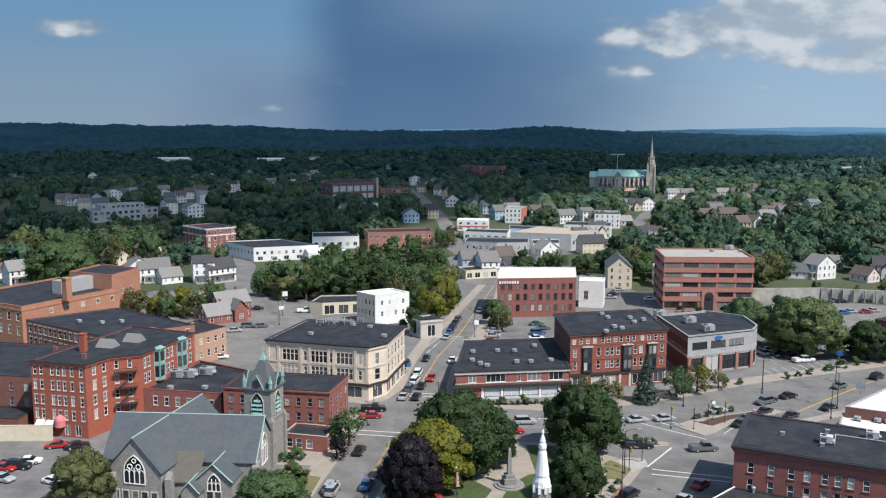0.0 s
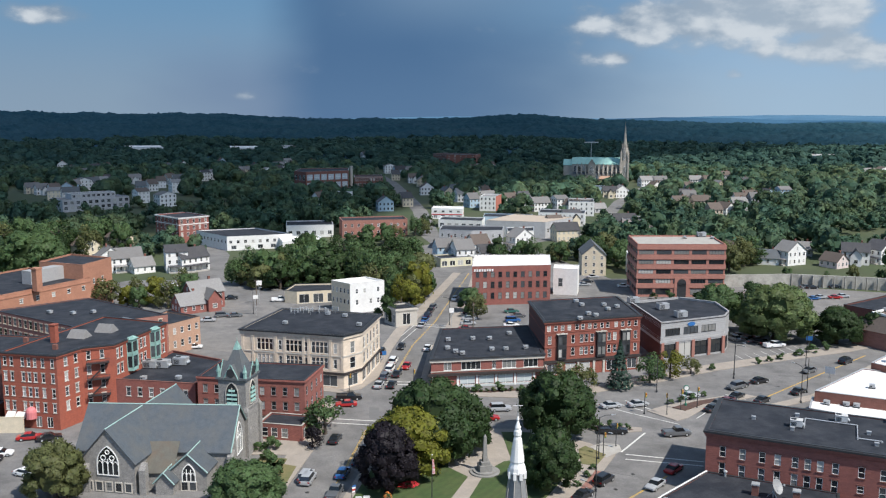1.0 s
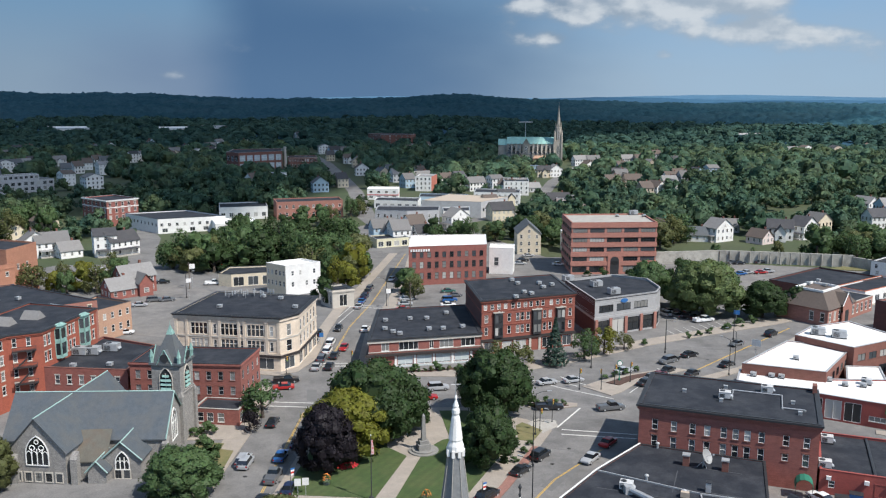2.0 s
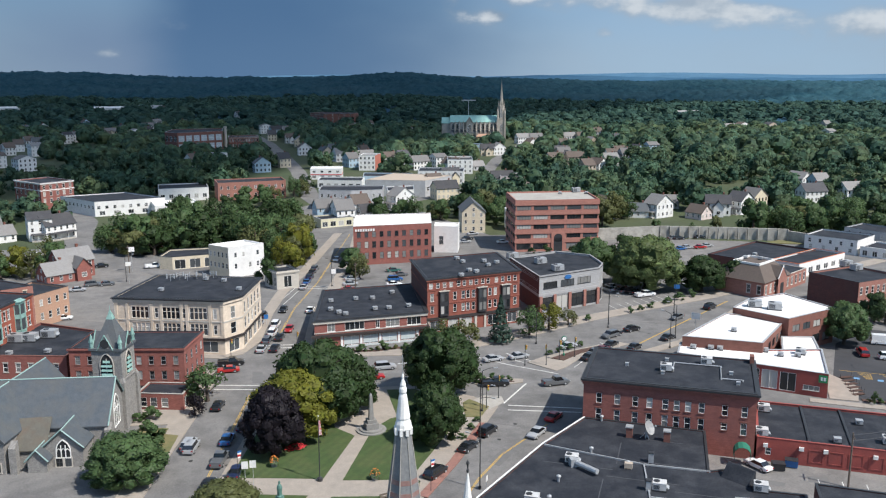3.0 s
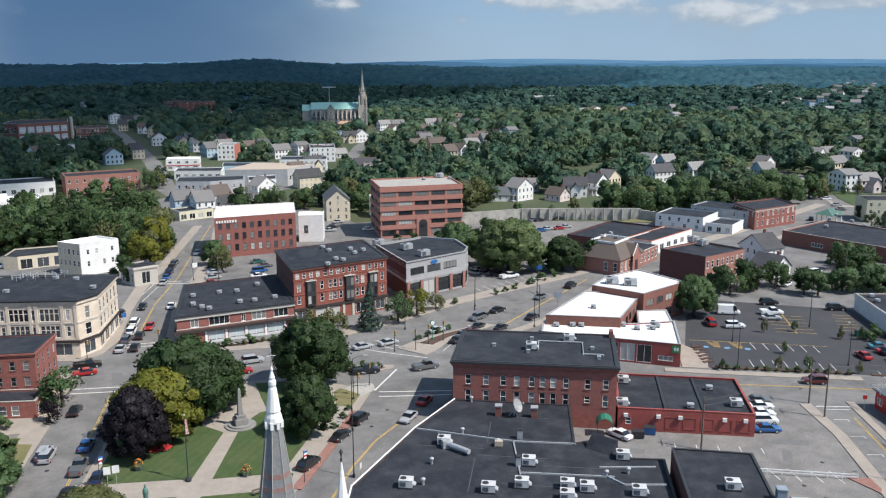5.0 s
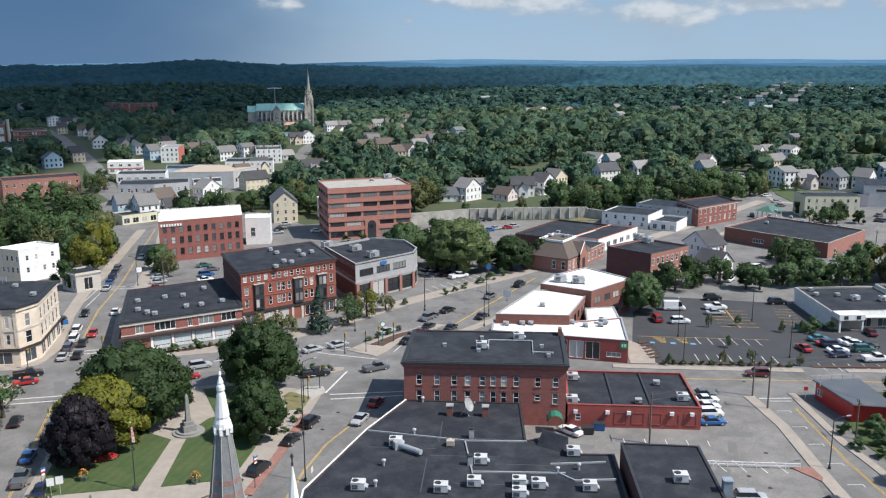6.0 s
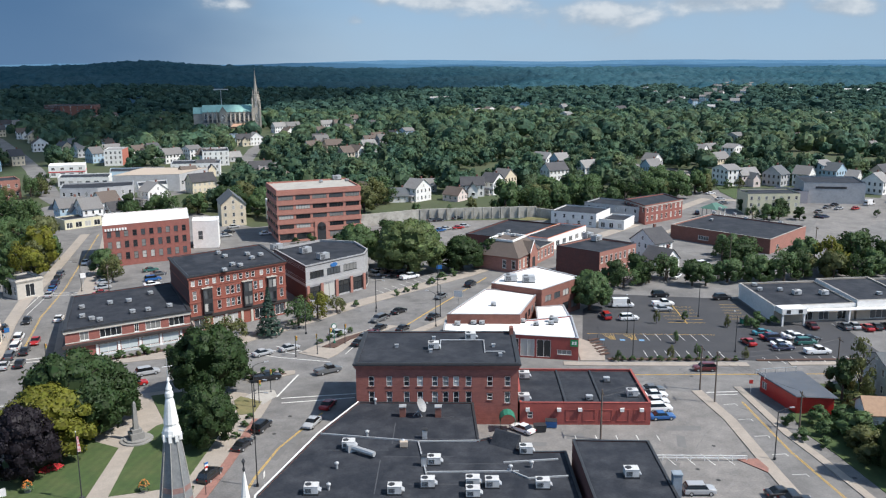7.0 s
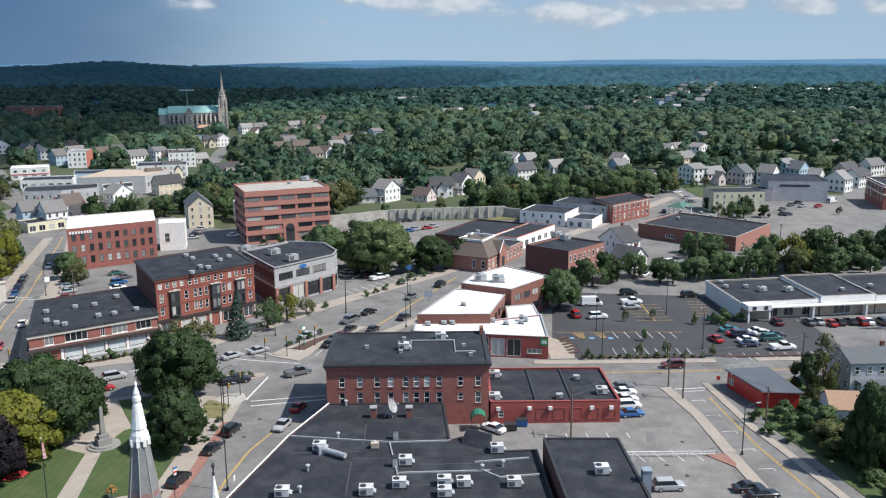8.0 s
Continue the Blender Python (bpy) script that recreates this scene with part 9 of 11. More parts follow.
grove("green trees before the woods", 30, 372, 66, 378, 8, 10, 8.5, 4.2, GR, 15)
grove("leafy green trees along a road", 236, 320, 290, 330, 12, 12, 12, 6, GR, 16)
grove("green trees before houses", 4, 470, -30, 400, 6, 8, 10, 5, GR, 17)
for k in range(9):                                           # saplings in the black car park
    x, y = ((108, 141.5), (119, 138), (124, 135.5), (133, 131), (127, 146), (133, 160), (140, 158), (146, 150), (150, 148))[k]
    tree(x, y, 3.0 + 0.3 * (k % 3), 0.85, "young", LEAF_OLIVE if k % 2 else LEAF, "thin sapling in a car park", k % 4, k * 40, group="car park saplings")

tree(270.3, 270.7, 9.0, 4.6, "mid", LEAF_DARK, "leafy green tree beside a street junction", 2, 270)
tree(311.5, 325.9, 5.0, 2.6, "young", LEAF, "leafy green tree beside a street junction", 3, 325)
tree(317.6, 324.8, 5.5, 2.8, "young", LEAF_OLIVE, "leafy green tree beside a street junction", 1, 324)
tree(308.7, 332.3, 5.0, 2.6, "young", LEAF, "leafy green tree beside a street junction", 0, 332)
tree(301.4, 356.2, 7, 4, "mid", LEAF_DARK, "leafy green tree beside a street junction", 1, 356)
tree(271.8, 263.2, 6, 3.4, "mid", LEAF, "leafy green tree beside a street junction", 3, 263)
tree(275.4, 258.0, 7.5, 4, "mid", LEAF_DARK, "leafy green tree beside a street junction", 3, 258)
tree(306.7, 237.1, 3.4, 1.4, "young", LEAF_DARK, "leafy green tree beside a street junction", 2, 237)
tree(278.9, 337.8, 6, 3.6, "mid", LEAF, "leafy green tree beside a street junction", 2, 337)
tree(348.0, 334.4, 8, 4, "mid", LEAF_DARK, "leafy green tree beside a street junction", 0, 334)
tree(322.9, 354.2, 7, 3.6, "mid", LEAF, "leafy green tree beside a street junction", 2, 354)


def shrub(x, y, r, m=LEAF, label="low rounded green shrub"):
    ob = thing("shrub", label, "shrub", x, y, 0.15, x * 31 % 360, "shrubs")
    ob.scale = (r, r, r * 0.75)
    part("foliage", crown_mesh("bush", m, int(x) % 4), None, ob)


for x, y, r in ((36.0, 165.8, 1.5), (38.5, 166.3, 1.2), (40.4, 166.3, 0.9), (42.0, 166.0, 0.8), (55.0, 181.0, 0.9), (58, 182.5, 1.0), (61, 184.2, 0.9), (64, 186.3, 0.9), (13.5, 190.4, 1.3), (18.5, 191.0, 1.5), (10.5, 189.8, 0.9), (23.5, 190.6, 1.1), (-27.6, 156.8, 1.7), (-29.8, 156.5, 1.3), (16.2, 124.4, 0.9), (16.6, 122.8, 0.8), (-9.6, 131.2, 0.9), (31.0, 146.0, 0.8), (29.2, 142.6, 0.8), (27, 139, 0.8), (112, 96.5, 1.5), (114.5, 101.5, 1.6), (151.5, 147.5, 1.6), (154.5, 149.0, 2.0), (157, 146.5, 1.5), (86.5, 212, 1.1), (90, 213.4, 1.1), (94, 215.6, 1.2), (73, 206.8, 1.1), (100, 219, 1.4), (105, 222, 1.6), (110, 225, 1.5), (-26, 148, 2.0), (-25, 144, 1.6), (-27.5, 151.5, 1.4)):
    shrub(x, y, r)
for x, y, r in ((117, 96, 1.8), (119, 99.5, 2.0), (121.5, 101.5, 1.7), (123.5, 98, 2.4), (126, 94, 2.6), (118.5, 91, 2.2), (114.6, 85.5, 2.4), (116, 81.5, 2.2), (111.5, 76.5, 2.0), (110, 72, 2.0), (125, 89, 2.6), (113, 92.5, 1.3)):
    shrub(x, y, r, LEAF if int(x) % 2 else LEAF_OLIVE, "overgrown green roadside bush")
bush = random.Random(17)
for k in range(22):
    t = (k + bush.random()) / 22
    off = bush.uniform(1.5, 8.5)
    shrub(109.5 + 19 * t + off * 0.86, 70 + 32 * t - off * 0.5, bush.uniform(1.7, 3.0), bush.choice((LEAF, LEAF_DARK, LEAF_OLIVE)), "overgrown green roadside bush")
strip("planting_bed", [(9.5, 190.6), (16.4, 189.8), (27.0, 192.2)], 1.3, 0, 0.22, MULCH, "mulched bed of low plants before the shops", "planting bed", 0.1)
for k in range(12):
    shrub(10.0 + 1.42 * k, 190.9 - 0.05 * k + (0.14 * max(0, k - 5)), 0.42 + 0.16 * (k % 3), (LEAF_PURPLE, LEAF_DARK, LEAF_OLIVE)[k % 3], "low plant in a mulched shop-front bed")
for x, y, r in ((81.5, 292.0, 1.5), (86.8, 291.6, 2.1), (96.6, 291.2, 2.0), (101.8, 291.4, 1.6)):
    shrub(x, y, r, LEAF_DARK, "rounded dark green bush before an office block")
for k in range(14):
    shrub(107.6 + 23 * k / 13, 142.6 - 11.4 * k / 13, 0.55 + 0.15 * (k % 3), LEAF if k % 3 else LEAF_OLIVE, "low shrub in a mulched car park verge")

# wild woods between and behind the houses, too many to count


def woods(name, label, r0, r1, step, protos, hgt, m, keep, seed, wide=1.0, flat=1.0):
    """Crowns of eight kinds strewn over a ring of land, clear of houses and streets."""
    r = np.random.default_rng(seed)
    xs = np.arange(-r1, r1, step)
    gx, gy = np.meshgrid(xs, np.arange(80, r1, step))
    P = np.stack([gx.ravel(), gy.ravel()], 1) + r.uniform(-0.48, 0.48, (gx.size, 2)) * step
    d = np.linalg.norm(P, axis=1)
    a = np.degrees(np.arctan2(P[:, 0], P[:, 1]))
    P = P[(d > r0) & (d < r1) & (a > -31) & (a < 58)]
    ok = np.ones(len(P), bool)
    for x, y, rad in CLEAR:
        ok &= (P[:, 0] - x) ** 2 + (P[:, 1] - y) ** 2 > rad * rad
    P = P[ok]
    P = P[[keep(x, y) for x, y in P]]
    out, soft = [], []
    for k in range(8):
        Q = P[k::8]
        n = len(Q)
        h = hgt * (0.55 + 0.95 * r.uniform(0, 1, n) ** 1.5)
        w = h * r.uniform(0.42, 0.58, n) * wide
        t = r.uniform(0, 2 * math.pi, n)
        z = np.array([terrain(x, y) for x, y in Q]) - 0.12 * h
        V, S = protos[k][0].reshape(1, -1, 3), protos[k][1][None]
        c, s = np.cos(t)[:, None], np.sin(t)[:, None]
        X = (V[..., 0] * c - V[..., 1] * s) * w[:, None] + Q[:, 0, None]
        Y = (V[..., 0] * s + V[..., 1] * c) * w[:, None] + Q[:, 1, None]
        Z = V[..., 2] * h[:, None] * 0.5 * flat + z[:, None]
        out.append(np.stack([X, Y, Z], 2).reshape(-1, 4, 3))
        soft.append(np.stack([S[..., 0] * c - S[..., 1] * s, S[..., 0] * s + S[..., 1] * c, S[..., 2] + 0 * c], 2).reshape(-1, 3))
    ob = new(name, quads_mesh(name, np.concatenate(out), np.concatenate(soft), m))
    return tagged(ob, label, "woods", kind="stuff")


def in_town(x, y):
    """Open streets and yards of the centre, where no wild wood grows."""
    a = math.degrees(math.atan2(x, y))
    d = math.hypot(x, y)
    # woods thinned here to keep the far-left houses in the camera's view
    if a < -11 and 600 < d < 850 and noise.noise((x * 0.021, y * 0.021, 5.2)) < 0.12:
        return False
    edge = 400 if a < -10 else (440 if a < -3 else 560 if a < 9 else (385 if a < 26 else (400 if a < 40 else 470)))
    if d < edge + 35 * noise.noise((a * 0.15, 0.3, 0)):
        return False
    return noise.noise((x * 0.012, y * 0.012, 0.7)) > -0.42


woods("woods", "dense green trees between the houses of the town", 380, 640, 12.0, [crown_quads(broad_blobs(7, 1.0, 230 + k), 38, 0.122, 0.55, 0.2, 0.74) for k in range(8)], 13.0, FOREST, in_town, 3)
woods("woods", "green trees of the outer town", 640, 1000, 13.0, [lump_quads(4, 260 + k, 44, 0.17) for k in range(8)], 13.0, FOREST, in_town, 6)
woods("woods", "dense woods beyond the town, tinted with blue haze", 1000, 1750, 16.5, [lump_quads(2, 280 + k, 16, 0.26) for k in range(8)], 13.0, FOREST_HAZED, in_town, 4, 1.2, 0.85)


def canopy(r0, r1):
    """The closed tree tops of far slopes: one bumpy sheet over the land."""
    rings = int((r1 - r0) / 15)
    seg = 520
    V, Fc = [], []
    for j in range(rings + 1):
        d = r0 + (r1 - r0) * j / rings
        for i in range(seg + 1):
            a = radians(-32 + 91 * i / seg + 0.1 * math.sin(j * 7.3))
            x, y = d * math.sin(a), d * math.cos(a)
            h = 8 + 6.0 * noise.noise((x * 0.05, y * 0.05, 3.7)) + 7.0 * noise.noise((x * 0.012, y * 0.012, 6.1)) + 4.0 * math.sin(x * 91.7 + y * 47.3)
            V.append((x, y, terrain(x, y) + h * smoothstep(0, 8, j) - 4 * (1 - smoothstep(0, 8, j))))
    for j in range(rings):
        for i in range(seg):
            a = j * (seg + 1) + i
            Fc.append((a, a + 1, a + seg + 2, a + seg + 1))
    me = bpy.data.meshes.new("woods")
    me.from_pydata(V, [], Fc)
    me.materials.append(FOREST_HAZY)
    me.polygons.foreach_set("use_smooth", [True] * len(Fc))
    tagged(new("woods", me), "dark closed woods on far slopes, haze blue in their colour", "woods", kind="stuff")


canopy(1640, 3400)
# ---- cars ----
CAR_SPEC = {   # length, width, bonnet height, roof height, then shares of the length: bonnet end, roof start, roof end, boot start
    "sedan": (4.7, 1.82, 0.92, 1.45, 0.27, 0.42, 0.70, 0.86), "suv": (4.75, 1.9, 1.08, 1.75, 0.25, 0.37, 0.90, 0.985),
    "pickup": (5.7, 1.98, 1.12, 1.85, 0.24, 0.34, 0.56, 0.60), "van": (5.6, 2.0, 1.1, 2.45, 0.14, 0.24, 0.97, 0.995)}
CARS = {}


def car(kind, colour, x, y, turn):
    """A parked or waiting vehicle; its nose looks along turn."""
    key = (kind, colour)
    if key in CARS:
        return copy_thing(CARS[key], pose(x, y, 0.06, 0, 0, turn))
    word = {"sedan": "saloon car", "suv": "estate car", "pickup": "pick-up truck", "van": "panel van", "truck": "box truck"}[kind]
    root = thing({"sedan": "car", "suv": "car", "pickup": "pickup_truck", "van": "van", "truck": "box_truck"}[kind], f"{colour} {word} standing on asphalt", "truck" if kind in ("pickup", "truck") else "car", x, y, 0.06, turn, "vehicles of the town")
    paint = car_paint(colour)
    if kind == "truck":
        s = Shape()
        s.box(-3.0, 1.5, -1.15, 1.15, 0.95, 3.3)
        s.box(-3.0, 1.5, -1.0, 1.0, 0.7, 0.95)
        part("box", s, WHITE, root, "white cargo box")
        s = Shape()
        s.prism([(1.6, -1.0), (3.6, -0.95), (3.6, 0.95), (1.6, 1.0)], 0.5, 1.35)
        s.prism([(1.6, -0.98), (3.0, -0.92), (3.0, 0.92), (1.6, 0.98)], 1.35, 2.3, top=[(1.6, -0.85), (2.5, -0.82), (2.5, 0.82), (1.6, 0.85)])
        part("cab", s, paint, root)
        g = Shape()
        g.box(1.9, 2.5, -0.97, 0.97, 1.5, 2.05)
        part("side_window", g, CAR_GLASS, root)
        wheels, wr = ((-2.0, 0.95), (-2.0, -0.95), (2.6, 0.9), (2.6, -0.9)), 0.42
        L = 7.0
    else:
        L, W, bon, top, b1, r0, r1, b2 = CAR_SPEC[kind]
        w = W / 2
        X = lambda f: L / 2 - L * f
        s = Shape()
        rings = []
        for f, zt, zb, wide in ((0.0, 0.66, 0.40, 0.74), (0.012, 0.76, 0.34, 0.84), (0.04, 0.86, 0.28, 0.93), (0.10, 0.93, 0.27, 0.99), (b1 * 0.7, 0.975, 0.27, 1.0), (b1, 1.0, 0.27, 1.0), (0.5, 1.02, 0.27, 1.0),
                                (b2, 1.02, 0.27, 1.0), (0.94, 1.0, 0.28, 0.97), (0.985, 0.93, 0.32, 0.90), (1.0, 0.78, 0.38, 0.80)):
            hw, zt = w * wide, bon * zt
            side = [(hw * 0.93, zb), (hw, zb + 0.16 * (zt - zb)), (hw, zb + 0.62 * (zt - zb)), (hw * 0.965, zt - 0.07), (hw * 0.86, zt)]
            rings.append([(X(f), -a, b) for a, b in side] + [(X(f), 0, zt + 0.025)] + [(X(f), a, b) for a, b in side[::-1]])
        i0, n = len(s.v), len(rings[0])
        s.v += [v for r in rings for v in r]
        for k in range(len(rings) - 1):
            for m in range(n):
                a, b = i0 + k * n + m, i0 + k * n + (m + 1) % n
                s.f.append((a, a + n, b + n, b))
                s.m.append(0)
        s.f += [tuple(i0 + m for m in range(n)), tuple(i0 + (len(rings) - 1) * n + m for m in reversed(range(n)))]
        s.m += [0, 0]
        roof_w, belt = w * 0.76, w * 0.93
        cap = [(X(r1), -roof_w), (X(r0), -roof_w), (X(r0), roof_w), (X(r1), roof_w)]
        s.prism(cap, top - 0.10, top - 0.04)
        s.prism(cap, top - 0.04, top + 0.02, top=offset(cap, 0.14))
        if kind == "pickup":
            s.box(X(0.985), X(0.6), -w * 0.93, -w * 0.84, bon - 0.02, bon + 0.12)
            s.box(X(0.985), X(0.6), w * 0.84, w * 0.93, bon - 0.02, bon + 0.12)
            s.box(X(0.995), X(0.975), -w * 0.9, w * 0.9, bon - 0.02, bon + 0.12)
        if kind == "van":
            s.prism([(X(0.985), -w * 0.95), (X(0.34), -w * 0.95), (X(0.34), w * 0.95), (X(0.985), w * 0.95)], bon, top - 0.05, top=[(X(0.98), -w * 0.86), (X(0.34), -w * 0.86), (X(0.34), w * 0.86), (X(0.98), w * 0.86)])
        part("body", s, paint, root)
        g = Shape()
        g.prism([(X(b2), -belt), (X(b1), -belt), (X(b1), belt), (X(b2), belt)], bon - 0.03, top - 0.07, top=[(X(r1), -roof_w), (X(r0), -roof_w), (X(r0), roof_w), (X(r1), roof_w)])
        part("cabin_glass", g, CAR_GLASS, root, "dark glazed cabin")
        wheels, wr = ((L * 0.31, w - 0.11), (L * 0.31, -w + 0.11), (-L * 0.29, w - 0.11), (-L * 0.29, -w + 0.11)), 0.34
        for sg in (-1, 1):
            s = Shape()
            s.box(L / 2 - 0.04, L / 2 + 0.015, sg * w * 0.72 - 0.18, sg * w * 0.72 + 0.18, bon * 0.62, bon * 0.78)
            part("headlight", s, LAMP_CLEAR, root)
        for sg in (-1, 1):
            s = Shape()
            s.box(-L / 2 - 0.015, -L / 2 + 0.04, sg * w * 0.78 - 0.14, sg * w * 0.78 + 0.14, bon * 0.66, bon * 0.86)
            part("tail_light", s, LAMP_RED, root)
    for wx, wy in wheels:
        s = Shape()
        s.tube((wx, wy - 0.115, wr), (wx, wy + 0.115, wr), wr, wr, 12)
        sg = 1 if wy > 0 else -1
        s.tube((wx, wy + sg * 0.112, wr), (wx, wy + sg * 0.13, wr), wr * 0.6, wr * 0.6, 8, 1)
        part("wheel", s, (TYRE, METAL), root)
    CARS[key] = root
    return root

# ---- vehicles ----
car("sedan", "red", -75.3, 163.2, 15)
car("sedan", "black", -71.4, 162.9, 25)
car("sedan", "grey", -80.1, 153.9, -20)
car("sedan", "red", -80.1, 151.8, -15)
car("sedan", "white", -77.1, 155.0, 10)
car("suv", "black", -77.9, 152.6, -5)
car("sedan", "white", -68.3, 145.7, -25)
car("sedan", "silver", -78.0, 146.9, -20)
car("sedan", "black", -16.0, 160.8, 80)
car("suv", "silver", -18.9, 142.1, 80)
car("pickup", "black", -15.3, 186.0, 5)
car("sedan", "red", -15.6, 181.4, 185)
car("sedan", "silver", -9.1, 195.0, 80)
car("sedan", "black", -6.1, 195.0, 80)
car("suv", "grey", -8.0, 201.2, 80)
car("suv", "white", -6.9, 207.7, 80)
car("suv", "white", -6.3, 214.7, 80)
car("sedan", "black", -5.1, 203.5, 80)
car("sedan", "red", -2.9, 210.2, 260)
car("sedan", "black", -4.5, 228.9, 260)
car("suv", "black", -9.8, 223.7, 80)
car("sedan", "silver", -10.4, 216.2, 80)
car("sedan", "silver", 1.1, 253.3, 76)
car("sedan", "blue", 2.1, 259.8, 76)
car("suv", "navy", 3.1, 265.9, 76)
car("sedan", "black", 4.0, 273.0, 76)
car("suv", "grey", 5.0, 278.0, 76)
car("sedan", "white", 12.6, 291.4, 256)
car("pickup", "white", -47.0, 290.7, 10)
car("sedan", "silver", -39.2, 297.4, 20)
car("sedan", "grey", -35.9, 294.6, 20)
car("sedan", "black", -64.2, 294.3, 10)
car("sedan", "grey", -57.3, 267.6, 15)
car("suv", "grey", -61.2, 267.5, 15)
car("sedan", "red", -51.1, 323.5, 20)
car("sedan", "red", -54.3, 325.7, 20)
car("sedan", "silver", -64.1, 261.4, 10)
car("sedan", "white", -60.6, 230.1, 5)
car("sedan", "black", -72.1, 355.7, 130)
car("sedan", "black", 80.7, 196.1, 25)
car("sedan", "silver", 47.7, 180.0, 15)
car("sedan", "silver", 60.8, 185.4, 22)
car("sedan", "black", 63.0, 176.9, 40)
car("sedan", "grey", 65.5, 180.1, 40)
car("sedan", "maroon", 67.8, 181.6, 40)
car("sedan", "black", 71.2, 185.0, 40)
car("sedan", "red", 45.2, 144.9, 48)
car("sedan", "silver", 62.0, 316.0, 0)
car("sedan", "black", 64.3, 322.7, 0)
car("sedan", "white", 75.9, 313.0, -5)
car("sedan", "silver", 68.3, 332.0, 10)
car("sedan", "white", -96.4, 352.6, 20)
car("sedan", "white", -89.8, 316.3, 30)
car("suv", "silver", -19.4, 143.2, 80)
car("sedan", "blue", -13.2, 144.5, 80)
car("pickup", "grey", -13.8, 136.3, 80)
car("sedan", "navy", -10.9, 131.5, 80)
car("sedan", "black", -14.9, 127.4, 80)
car("sedan", "navy", -10.7, 149.9, 80)
car("suv", "white", 18.0, 275.7, 5)
car("sedan", "black", 16.5, 269.5, 5)
car("sedan", "silver", 15.9, 261.9, 5)
car("sedan", "silver", 15.1, 255.4, 5)
car("sedan", "red", 14.2, 248.6, 5)
car("sedan", "green", 30.0, 271.7, 5)
car("suv", "blue", 29.0, 259.1, 5)
car("sedan", "white", 27.9, 252.7, 5)
car("sedan", "black", 28.0, 244.2, 5)
car("sedan", "grey", 31.5, 265.5, 5)
car("sedan", "white", 2.6, 227.3, 78)
car("suv", "silver", 17.5, 177.8, 5)
car("sedan", "red", 14.5, 172.0, 5)
car("pickup", "black", 38.6, 163.9, -2)
car("pickup", "grey", 50.9, 162.4, 8)
car("sedan", "silver", 40.1, 138.3, 228)
car("suv", "black", 31.8, 140.5, 48)
car("sedan", "black", 27.1, 134.6, 48)
car("suv", "black", 20.2, 125.9, 48)
car("suv", "black", 109.3, 212.1, 38)
car("suv", "grey", 73.4, 191.7, 210)
car("sedan", "grey", 96.2, 204.2, 215)
car("sedan", "white", 71.8, 119.9, 110)
car("sedan", "grey", 103.6, 124.9, -20)
car("sedan", "white", 102.2, 122.4, -20)
car("sedan", "white", 100.3, 119.6, -20)
car("suv", "white", 98.6, 116.8, -20)
car("sedan", "blue", 96.7, 113.7, -20)
car("suv", "silver", 83.9, 89.6, -25)
car("sedan", "black", 94.0, 83.7, -22)
car("sedan", "black", 94.3, 81.3, -22)
car("van", "white", 134.6, 175.5, -25)
car("pickup", "white", 144.6, 171.8, -20)
car("sedan", "silver", 141.5, 168.1, -20)
car("suv", "black", 149.8, 179.3, -20)
car("suv", "black", 162.6, 169.6, -20)
car("suv", "red", 124.8, 169.2, 70)
car("suv", "white", 128.8, 165.3, -20)
car("sedan", "red", 141.2, 138.3, 75)
car("sedan", "teal", 149.2, 142.1, -20)
car("sedan", "red", 148.4, 139.1, -20)
car("suv", "navy", 148.5, 137.6, -20)
car("sedan", "white", 146.8, 134.3, -20)
car("sedan", "navy", 145.1, 132.0, -20)
car("sedan", "white", 153.9, 138.0, -20)
car("sedan", "white", 153.8, 136.2, -20)
car("suv", "green", 152.5, 132.6, -20)
car("pickup", "white", 149.7, 126.9, -20)
car("sedan", "black", 155.3, 133.9, -20)
car("sedan", "maroon", 163.6, 140.9, 65)
car("sedan", "grey", 170.3, 137.2, 65)
car("sedan", "silver", 172.5, 136.5, 65)
car("sedan", "red", 174.1, 134.1, 65)
car("sedan", "black", 176.6, 133.8, 65)
car("sedan", "black", 179.4, 132.8, 65)
car("suv", "red", 181.1, 131.3, 65)
car("sedan", "white", 182.9, 130.9, 65)
car("suv", "black", 185.5, 128.9, 65)
car("suv", "maroon", 120.6, 129.5, 154)
car("sedan", "white", 91.1, 239.1, 100)
car("sedan", "grey", 93.0, 235.6, 100)
car("suv", "silver", 94.5, 234.8, 100)
car("sedan", "grey", 95.7, 232.5, 100)
car("pickup", "white", 97.0, 227.9, 15)
car("sedan", "grey", 142.9, 310.2, 0)
car("sedan", "black", 144.8, 309.1, 0)
car("sedan", "black", 153.6, 310.0, 0)
car("suv", "black", 159.4, 311.2, 0)
car("sedan", "blue", 136.3, 289.5, 10)
car("sedan", "red", 144.7, 291.2, 0)
car("sedan", "silver", 148.2, 293.2, 0)
car("sedan", "silver", 139.6, 291.5, 10)
car("sedan", "black", 74.6, 192.7, 205)
car("sedan", "silver", 41.6, 179.2, 15)
car("sedan", "black", 75.8, 182.1, 40)
car("sedan", "black", 86.4, 187.9, 40)
car("sedan", "grey", 307.0, 261.8, 10)
car("sedan", "black", 314.6, 264.6, 10)
car("sedan", "silver", 308.8, 257.3, 10)
car("sedan", "red", 314.7, 253.9, 10)
car("suv", "black", 330.1, 270.7, 10)
car("sedan", "black", 285.7, 247.5, 10)
car("sedan", "navy", 286.6, 245.4, 5)
car("sedan", "grey", 294.5, 255.3, 10)
car("van", "white", 330.0, 259.4, 5)
car("sedan", "black", 320.8, 272.2, 10)
car("sedan", "white", 167.5, 193.7, 30)
car("sedan", "silver", 172.1, 192.7, 30)
